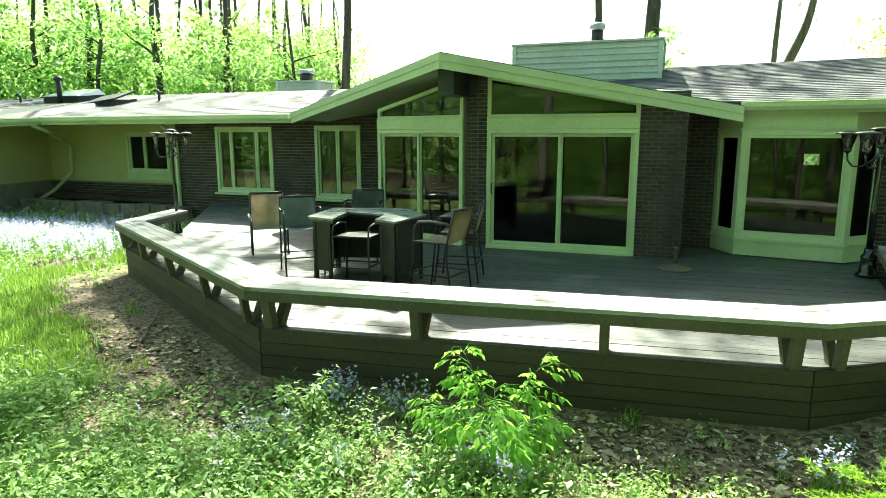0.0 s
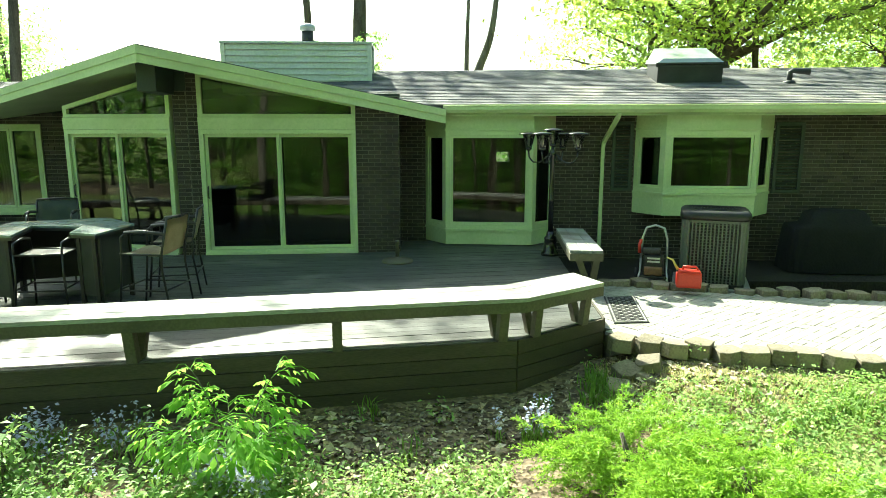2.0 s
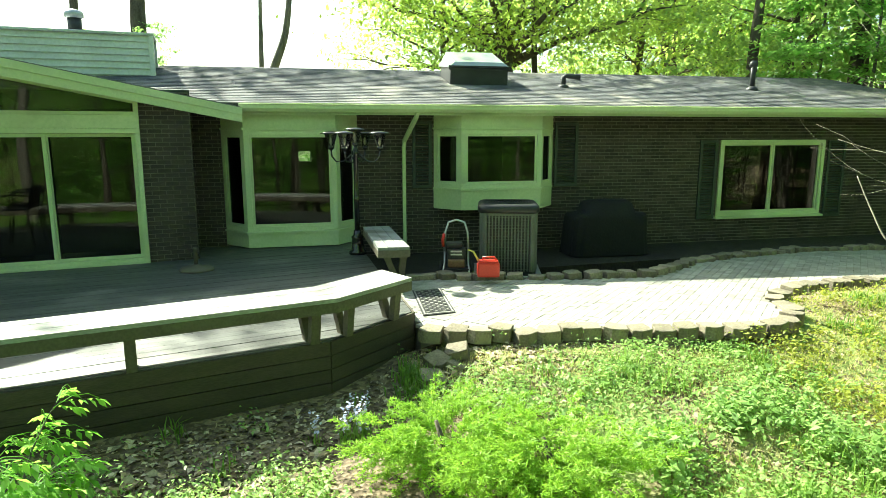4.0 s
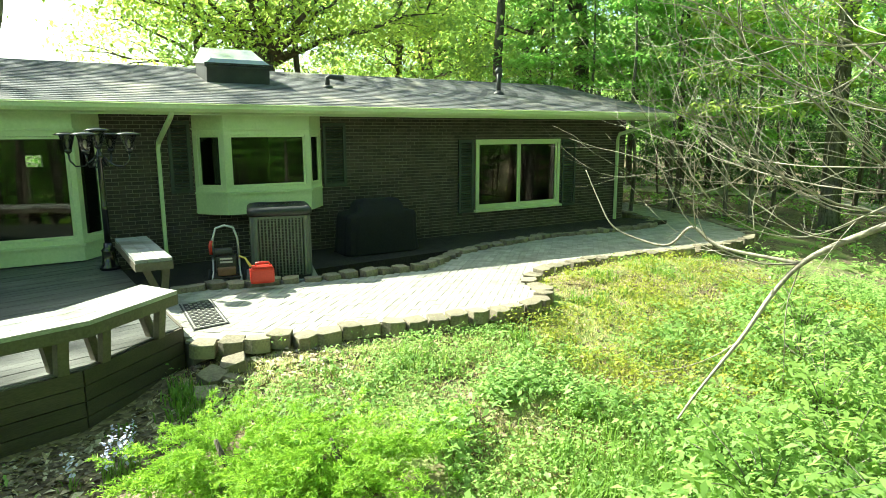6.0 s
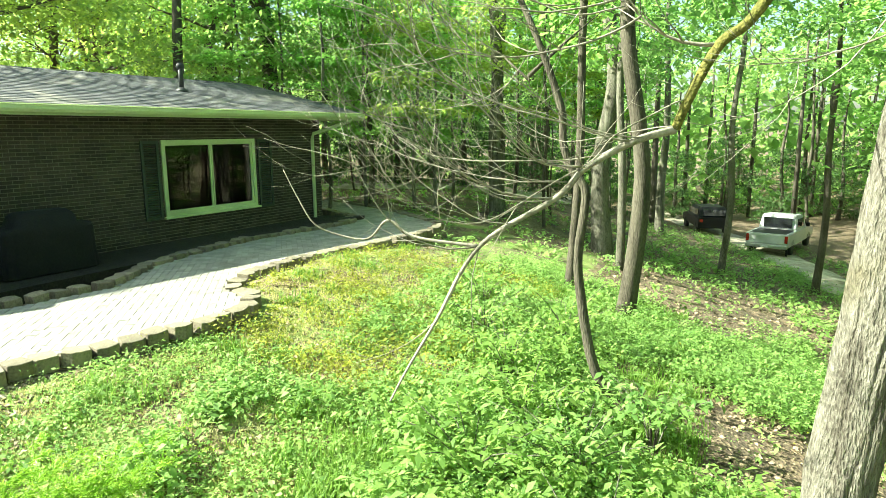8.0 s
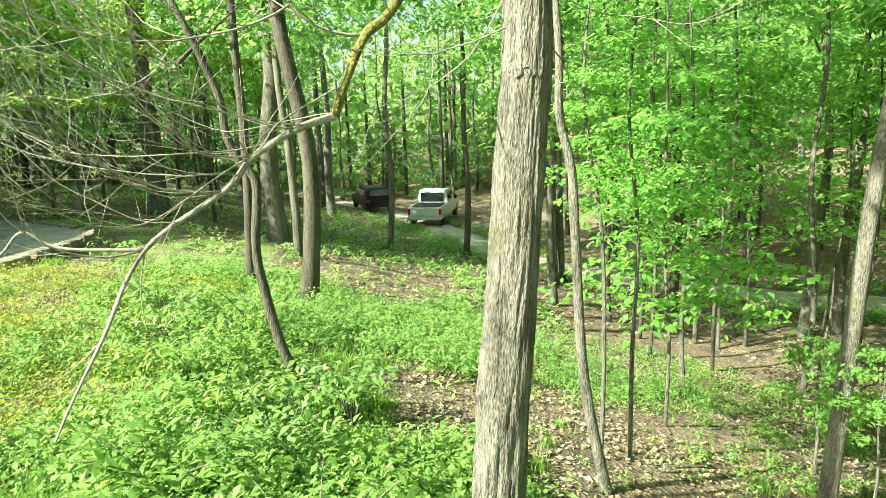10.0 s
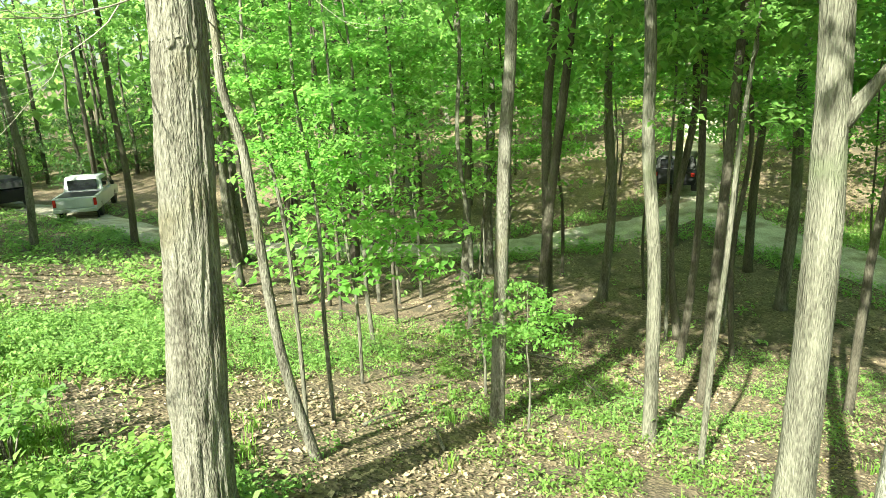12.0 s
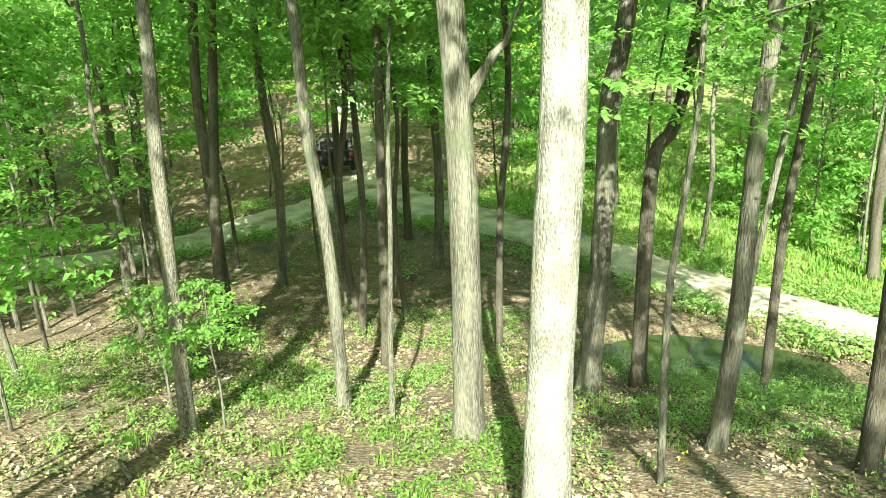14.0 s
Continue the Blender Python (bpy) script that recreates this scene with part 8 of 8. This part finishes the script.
herbs("near_herbs", scatter(900, 27, (0.3, 6.5, 0.6), lambda x, y: max(0.02, 0.35 + 0.8 * noise.noise((x * 0.6, y * 0.6, 7.0))), arc=(196, 298)), 12, 0.055, 0.22, M_HERB, 28, "low green herbs beside the slope", "herbs")
herbs("deck_litter", scatter(7000, 19, (3.4, 9, 1.0), lambda x, y: 1.0 if y > 3.2 and -8 < x < 3.4 and from_deck(x, y) < 2.6 else 0.0), 1, 0.085, 0.03, M_LITTER_SUNLIT, 20, "pale dry oak leaves lying before the deck", "leaf litter", 0.3, 0.6, 0.05)
herbs("far_litter", scatter(26000, 15, (11, 36, 0.8), lambda x, y: 1.0 if y < 3 else 0.1, 0.55), 1, 0.14, 0.03, M_LITTER, 16, "dry fallen leaves under the trees", "leaf litter", 0.25, 0.65, 0.05)


def bluebells(seed, count, cx, cy, rx, ry, tall=0.32):
    """A drift of bluebells: flower spikes over strap leaves."""
    rng = np.random.default_rng(seed)
    p = np.stack([cx + rng.normal(0, rx, count), cy + rng.normal(0, ry, count)], -1)
    p = np.array([(x, y, float(ground_z(x, y))) for x, y in p if not blocked(x, y)])
    t = thing("bluebell_drift", None, "drift of pale blue bluebells in leaf", "flowers", "bluebell drifts")
    q = np.repeat(p, 12, 0)
    h = np.tile(np.linspace(0.45, 1.0, 12), len(p)) * np.repeat(tall * rng.uniform(0.75, 1.15, len(p)), 12)
    q = q + np.stack([rng.normal(0, 0.014, len(q)), rng.normal(0, 0.014, len(q)), h], -1)
    fl = tagged(new("flower_spike", leaf_mesh("flower_spike", leaf_quads(q, 0.034, rng, 0.6, 0.8), M_BLUE)), kind="stuff")
    fl.parent = t
    s = blades("strap_leaf", p, 7, tall * 0.75, M_GRASS, seed + 1, "", 0.007, 0.03)
    for key in ("label", "category"):
        if key in s:
            del s[key]
    s.parent = t


bluebells(21, 45, -1.25, 4.25, 0.16, 0.12)
bluebells(22, 34, -2.75, 4.95, 0.28, 0.12)
bluebells(23, 16, 1.05, 5.05, 0.14, 0.10)
bluebells(24, 2200, -14.6, 10.6, 2.4, 1.1, 0.34)
bluebells(25, 22, -3.0, 3.9, 0.6, 0.3)


def leafy_bush(name, x, y, height, spread, stems, leaf, per, material, seed, label, droop=0.3, aspect=0.42, hang=0.35, bare=0.4):
    """A many-stemmed bush: arching stems and hanging leaves, each stem a part."""
    rnd, rng = random.Random(seed), np.random.default_rng(seed)
    z = float(ground_z(x, y))
    t = thing(name, Matrix.Translation((x, y, z)), label, "bush")
    pts = []
    for i in range(stems):
        a = 2 * math.pi * i / stems + rnd.uniform(-0.4, 0.4)
        ln = spread * rnd.uniform(0.35, 1.0)
        h = height * rnd.uniform(0.55, 1.0)
        line = [(0.03 * math.cos(a), 0.03 * math.sin(a), -0.03)] + [(math.cos(a) * ln * s ** 1.4, math.sin(a) * ln * s ** 1.4, h * (1.45 * s - 0.45 * s * s)) for s in (0.3, 0.6, 0.85, 1.0)]
        part("stem", a_tube(line, [0.009, 0.007, 0.005, 0.004, 0.002], 5), M_BARK, t, smooth=True)
        for _ in range(per):
            s = rnd.uniform(bare, 1.05)
            b = rnd.uniform(0, 6.28)
            o = rnd.uniform(0.02, 0.16) * height
            pts.append((math.cos(a) * ln * s ** 1.4 + math.cos(b) * o, math.sin(a) * ln * s ** 1.4 + math.sin(b) * o, h * (1.45 * s - 0.45 * s * s) + rnd.uniform(-0.05, 0.04)))
    new("leaves", leaf_mesh("leaves", leaf_quads(np.array(pts), leaf, rng, droop, aspect, 0.35, hang), material)).parent = t
    return t


def compound_bush(name, x, y, height, spread, material, seed, label):
    """A young tree in bush form: a few stems, spreading twigs in tiers, and arching leaves of paired leaflets."""
    rnd = random.Random(seed)
    t = thing(name, Matrix.Translation((x, y, float(ground_z(x, y)))), label, "bush")
    quads_out = []

    def leaflet(p, d, size):
        d = d.normalized()
        side = d.cross(Vector((rnd.uniform(-0.4, 0.4), rnd.uniform(-0.4, 0.4), 1))).normalized()
        up = side.cross(d)
        mid = p + d * size * 0.48 + up * size * 0.06
        quads_out.extend([p, mid + side * size * 0.21, p + d * size - up * size * 0.10, mid - side * size * 0.21])

    for i in range(7):
        a = 2 * math.pi * i / 7 + rnd.uniform(-0.3, 0.3)
        ln, h = spread * rnd.uniform(0.45, 0.7), height * (0.94 if i % 2 else 0.62) * rnd.uniform(0.9, 1.05)
        line = [Vector((0.03 * math.cos(a), 0.03 * math.sin(a), -0.03))] + [Vector((math.cos(a) * ln * k ** 1.5, math.sin(a) * ln * k ** 1.5, h * (1.35 * k - 0.35 * k * k))) for k in (0.3, 0.6, 0.85, 1.0)]
        stem = part("stem", a_tube(line, [0.010, 0.008, 0.006, 0.004, 0.002], 6), M_BARK, t, smooth=True)
        for j in range(15):
            k = rnd.uniform(0.55, 1.0)
            foot = Vector((math.cos(a) * ln * k ** 1.5, math.sin(a) * ln * k ** 1.5, h * (1.35 * k - 0.35 * k * k)))
            b = a + rnd.uniform(-1.7, 1.7)
            out = Vector((math.cos(b), math.sin(b), 0))
            reach = rnd.uniform(0.16, 0.30)
            way = [foot, foot + out * reach * 0.4 + Vector((0, 0, 0.045)), foot + out * reach * 0.75 + Vector((0, 0, 0.03)), foot + out * reach - Vector((0, 0, 0.03))]
            part("leaf_stalk", a_tube(way, [0.003, 0.0025, 0.002, 0.0012], 4), M_HICKORY, stem)
            side = Vector((-out.y, out.x, 0))
            for q, size in ((0.35, 0.055), (0.55, 0.075), (0.75, 0.092), (0.92, 0.10)):
                p = way[0].lerp(way[3], q) + Vector((0, 0, 0.05 * (1 - q)))
                for sg in (-1, 1):
                    leaflet(p, out * 0.6 + side * sg + Vector((0, 0, -rnd.uniform(0.35, 1.1))), size * rnd.uniform(0.8, 1.15))
            leaflet(way[3], out + Vector((0, 0, -rnd.uniform(0.4, 1.0))), 0.11)
    new("leaves", leaf_mesh("leaves", np.array([tuple(p) for p in quads_out]), material)).parent = t
    return t


compound_bush("young_hickory", -1.27, 4.38, 0.90, 0.66, M_HICKORY, 31, "young bush with bright green drooping leaflets before the deck")
leafy_bush("leafy_shrub", -2.9, 4.35, 0.62, 0.4, 9, 0.075, 26, M_HERB, 32, "small leafy shrub before the deck corner")
leafy_bush("leafy_shrub", -2.2, 4.85, 0.45, 0.22, 4, 0.06, 10, M_HERB, 33, "thin upright shrub before the deck")
for _i, (_x, _y, _h, _s) in enumerate(((5.2, 0.95, 0.85, 0.9), (5.9, 1.6, 0.8, 0.8), (4.6, 1.7, 0.7, 0.8), (6.5, 0.4, 0.8, 0.8), (3.7, 0.5, 0.8, 0.8), (6.9, 2.1, 0.8, 0.8), (3.5, -0.35, 0.7, 0.7), (9.2, 1.9, 0.9, 1.0), (9.8, 3.4, 0.8, 1.0), (8.4, 2.9, 0.8, 0.9))):
    leafy_bush("leafy_shrub", _x, _y, _h, _s, 12, 0.115, 24, M_LEAF_BRIGHT if _i % 3 else M_HERB, 40 + _i, "leafy green shrub on the bank")


def juniper(x, y, seed):
    """A spreading juniper: low feathery fans of needles in layers."""
    rnd, rng = random.Random(seed), np.random.default_rng(seed)
    z = float(ground_z(x, y))
    t = thing("juniper", Matrix.Translation((x, y, z)), "low spreading golden-green juniper beside the deck", "bush")
    part("stem", a_tube([(0, 0, -0.1), (0.05, 0.02, 0.2), (0.0, 0.1, 0.42)], [0.04, 0.03, 0.015], 7), M_BARK_DARK, t, smooth=True)
    v = []
    for i in range(112):
        a = rnd.uniform(0, 6.28)
        ln = rnd.uniform(0.30, 1.0) * (1.25 if math.cos(a) > 0 else 0.85)
        h0 = rnd.uniform(0.02, 0.40)
        ax = np.array([math.cos(a), math.sin(a) * 0.75, 0.0])
        across = np.array([-ax[1], ax[0], 0.0])
        # plumes along the bough, each a feather of short needles that arches over
        m, k = 11, 15
        s = np.repeat(rng.uniform(0.25, 1.0, m), k)
        turn = np.repeat(rng.uniform(-0.9, 0.9, m), k)
        u = np.tile(np.linspace(0.05, 1.0, k), m)
        size = np.repeat(rng.uniform(0.10, 0.20, m), k)
        out = ax * np.cos(turn)[:, None] + across * np.sin(turn)[:, None]
        base = ax * (ln * s)[:, None] + out * (u * size)[:, None] + np.stack([0 * s, 0 * s, h0 + 0.30 * s * ln - 0.24 * s * s + size * (0.75 * u - 0.7 * u * u)], -1)
        base = base + rng.normal(0, 0.007, base.shape)
        for _ in range(2):
            d = out * 0.8 + rng.normal(0, 0.5, base.shape) + np.array([0, 0, 0.15])
            d /= np.linalg.norm(d, axis=1, keepdims=True)
            sd = np.cross(d, rng.normal(0, 1, base.shape))
            sd = sd / np.linalg.norm(sd, axis=1, keepdims=True) * 0.0042
            L = (rng.uniform(0.022, 0.045, len(s)) * (1.15 - 0.5 * u))[:, None]
            v.append(np.stack([base - sd, base + sd, base + d * L + sd * 0.3, base + d * L - sd * 0.3], 1).reshape(-1, 3))
    v = np.concatenate(v)
    new("foliage", leaf_mesh("foliage", v, M_JUNIPER)).parent = t


juniper(1.55, 4.22, 51)
juniper(2.2, 3.72, 52)
# fallen sticks on the slope
for _i, (_x, _y, _a, _l) in enumerate(((-6.1, 5.6, 2.2, 1.5), (-6.3, 5.2, 2.6, 0.9), (4.3, -7.3, 0.3, 1.6), (5.4, -3.6, -0.4, 0.8), (5.0, -8.2, 0.1, 1.8), (6.2, -7.4, -0.5, 2.1), (7.0, -6.2, 2.4, 0.9), (3.4, -6.9, -0.9, 0.8), (8.8, -8.9, 0.7, 1.7), (9.6, -4.4, 1.2, 1.2), (2.2, -7.9, 2.9, 1.3), (6.4, -3.1, -1.2, 0.9), (7.6, -9.4, 2.7, 1.4))):
    _z = float(ground_z(_x, _y))
    _d = Vector((math.cos(_a), math.sin(_a)))
    _e = [(_x + _d.x * s * _l, _y + _d.y * s * _l, float(ground_z(_x + _d.x * s * _l, _y + _d.y * s * _l)) + 0.03 + 0.05 * math.sin(3 * s)) for s in (0, 0.3, 0.65, 1.0)]
    tagged(part("fallen_stick", a_tube(_e, [0.022, 0.018, 0.013, 0.006], 7), M_BARK, smooth=True), "dry fallen stick lying on the leaf litter", "stick", "fallen sticks")


# ---- bricks, edging blocks and pavers, one by one ----
BRICK_MESHES = {}
_left = {}
for _wall, _x0, _x1, _z0, _z1, _proud in LATER_BRICKS:
    _left.setdefault(_wall.name, []).append((_wall, _x0, _x1, _z0, _z1, _proud))
for _name, _list in _left.items():
    _list.sort(key=lambda b: b[3])
    for _n, (_wall, _x0, _x1, _z0, _z1, _proud) in enumerate(_list):
        _key = (round(_x1 - _x0, 3), round(_proud, 3))
        if _key not in BRICK_MESHES:
            _me = bpy.data.meshes.new("brick")
            _w = _x1 - _x0
            _me.from_pydata(brick_verts(0, _w, 0, _z1 - _z0, _proud), [], [list(q) for q in BRICK_FACES])
            _me.materials.append(M_BRICK_ONE)
            BRICK_MESHES[_key] = _me
        _b = new("brick", BRICK_MESHES[_key])
        _b.parent = _wall
        _b.matrix_local = Matrix.Translation((_x0, 0, _z0))


def block_mesh(seed, w=0.262, d=0.21, h=0.15):
    """A rough split-face edging block: wider at the back, uneven face."""
    rnd = random.Random(seed)
    bm = bmesh.new()
    f = [(-w / 2, -d / 2), (-w / 6, -d / 2 - 0.045), (w / 5, -d / 2 - 0.03), (w / 2, -d / 2 + 0.005), (w * 0.42, d / 2), (-w * 0.42, d / 2)]
    prism(bm, [(x + rnd.uniform(-0.012, 0.012), y + rnd.uniform(-0.012, 0.012)) for x, y in f], 0, h + rnd.uniform(-0.008, 0.008))
    bmesh.ops.bevel(bm, geom=list(bm.edges), offset=0.006, segments=1, affect="EDGES")
    me = bpy.data.meshes.new("edging_block")
    bm.to_mesh(me)
    bm.free()
    me.materials.append(M_BLOCK)
    return me


BLOCKS = [block_mesh(i) for i in range(6)]


def block_line(line, step, sink, group, label, seed):
    """Edging blocks set one beside the other along a line, each a little askew."""
    rnd = random.Random(seed)
    pts = [Vector(p) for p in line]
    seg, carry = 0, 0.0
    for a, b in zip(pts, pts[1:]):
        d = b - a
        n = max(1, round(d.length / step))
        for k in range(n):
            p = a.lerp(b, (k + 0.5) / n)
            ang = math.degrees(math.atan2(d.y, d.x)) + rnd.uniform(-19, 19)
            ob = new("edging_block", BLOCKS[rnd.randrange(6)])
            ob.matrix_world = pose(p.x + rnd.uniform(-0.02, 0.02), p.y + rnd.uniform(-0.045, 0.03), patio_z(p.x) - sink + rnd.uniform(-0.03, 0.015), rnd.uniform(-5, 5), rnd.uniform(-5, 5), ang)
            tagged(ob, label, "edging block", group)


block_line([(2.15, 6.50), (3.1, 6.08), (3.8, 5.92), (4.6, 5.68), (5.4, 5.48), (6.25, 5.38), (6.80, 5.70), (7.10, 6.26), (7.5, 6.65), (8.3, 6.88), (9.4, 7.0), (10.4, 6.84), (11.7, 6.50), (12.9, 6.40), (14.4, 6.30), (15.3, 6.55), (16.15, 7.42), (17.55, 9.03), (18.75, 10.73), (20.25, 13.1)], 0.285, 0.10, "patio edging blocks", "rough tan split-face block edging the patio", 1)
block_line([(17.5, 13.4), (16.92, 11.45), (16.32, 10.36), (15.54, 9.38), (14.68, 8.83), (13.7, 8.80), (12.6, 9.03), (11.0, 9.23), (9.14, 9.08), (7.95, 8.83), (7.15, 8.38), (6.6, 8.13), (5.4, 8.28), (4.2, 8.53), (3.2, 8.83), (2.75, 8.95)], 0.28, 0.06, "bed edging blocks", "rough grey-brown block edging the soil bed", 2)

for _x, _y, _z, _r in ((2.16, 5.98, -0.42, 20), (1.98, 5.72, -0.50, 75), (2.42, 6.02, -0.36, -30), (2.30, 5.80, -0.47, 130)):
    _b = new("edging_block", BLOCKS[int(_x * 100) % 6])
    _b.matrix_world = pose(_x, _y, _z, 9, -12, _r)
    tagged(_b, "tumbled tan edging block lying at the corner of the patio", "edging block", "patio edging blocks")


def pavers():
    """Concrete pavers in a herringbone of two-by-one pieces; the nearest are parts, the rest one mesh."""
    w, h, g = 0.21, 0.105, 0.006
    me = [bpy.data.meshes.new("paver") for _ in range(2)]
    for m, (a, b) in zip(me, ((w, h), (h, w))):
        bm = box(bmesh.new(), g / 2, a - g / 2, g / 2, b - g / 2, -0.04, 0.0, 0.0)
        bm.faces.ensure_lookup_table()
        bm.to_mesh(m)
        bm.free()
        m.materials.append(M_PAVER_ONE)
    rnd = random.Random(8)
    ca, sa = math.cos(radians(37)), math.sin(radians(37))
    singles, v, f = 0, [], []
    cells = []
    for j in range(-110, 190):
        for i in range(-60, 60):
            base = Vector((i * 4 * h - (j % 4) * h, j * h))
            cells.append((base.x, base.y, 0))
            cells.append((base.x + w, base.y, 1))
    for x, y, kind in cells:
        a, b = (w, h) if kind == 0 else (h, w)
        c = Vector((x + a / 2, y + b / 2))
        px, py = 8 + ca * c.x - sa * c.y, 4 + sa * c.x + ca * c.y
        if not (2.1 < px < 20.5 and 5.3 < py < 13.4) or not inside((px, py), PATIO):
            continue
        z = patio_z(px) + rnd.uniform(-0.002, 0.003)
        if singles < 300 and 2.6 < px < 5.6 and py < 7.4:
            ob = new("paver", me[kind])
            ob.parent = PATIO_BASE
            ox, oy = 8 + ca * x - sa * y, 4 + sa * x + ca * y
            ob.matrix_world = pose(ox, oy, z, 0, 0, 37)
            singles += 1
            continue
        k = len(v)
        for dx, dy in ((g / 2, g / 2), (a - g / 2, g / 2), (a - g / 2, b - g / 2), (g / 2, b - g / 2)):
            qx, qy = x + dx, y + dy
            v.append((8 + ca * qx - sa * qy, 4 + sa * qx + ca * qy, z))
        for n in range(4):
            v.append((v[k + n][0], v[k + n][1], z - 0.03))
        f += [(k, k + 1, k + 2, k + 3)] + [(k + 4 + n, k + 4 + (n + 1) % 4, k + (n + 1) % 4, k + n) for n in range(4)]
    tagged(sheet("pavers", v, f, M_PAVER, PATIO_BASE), kind="stuff")


pavers()
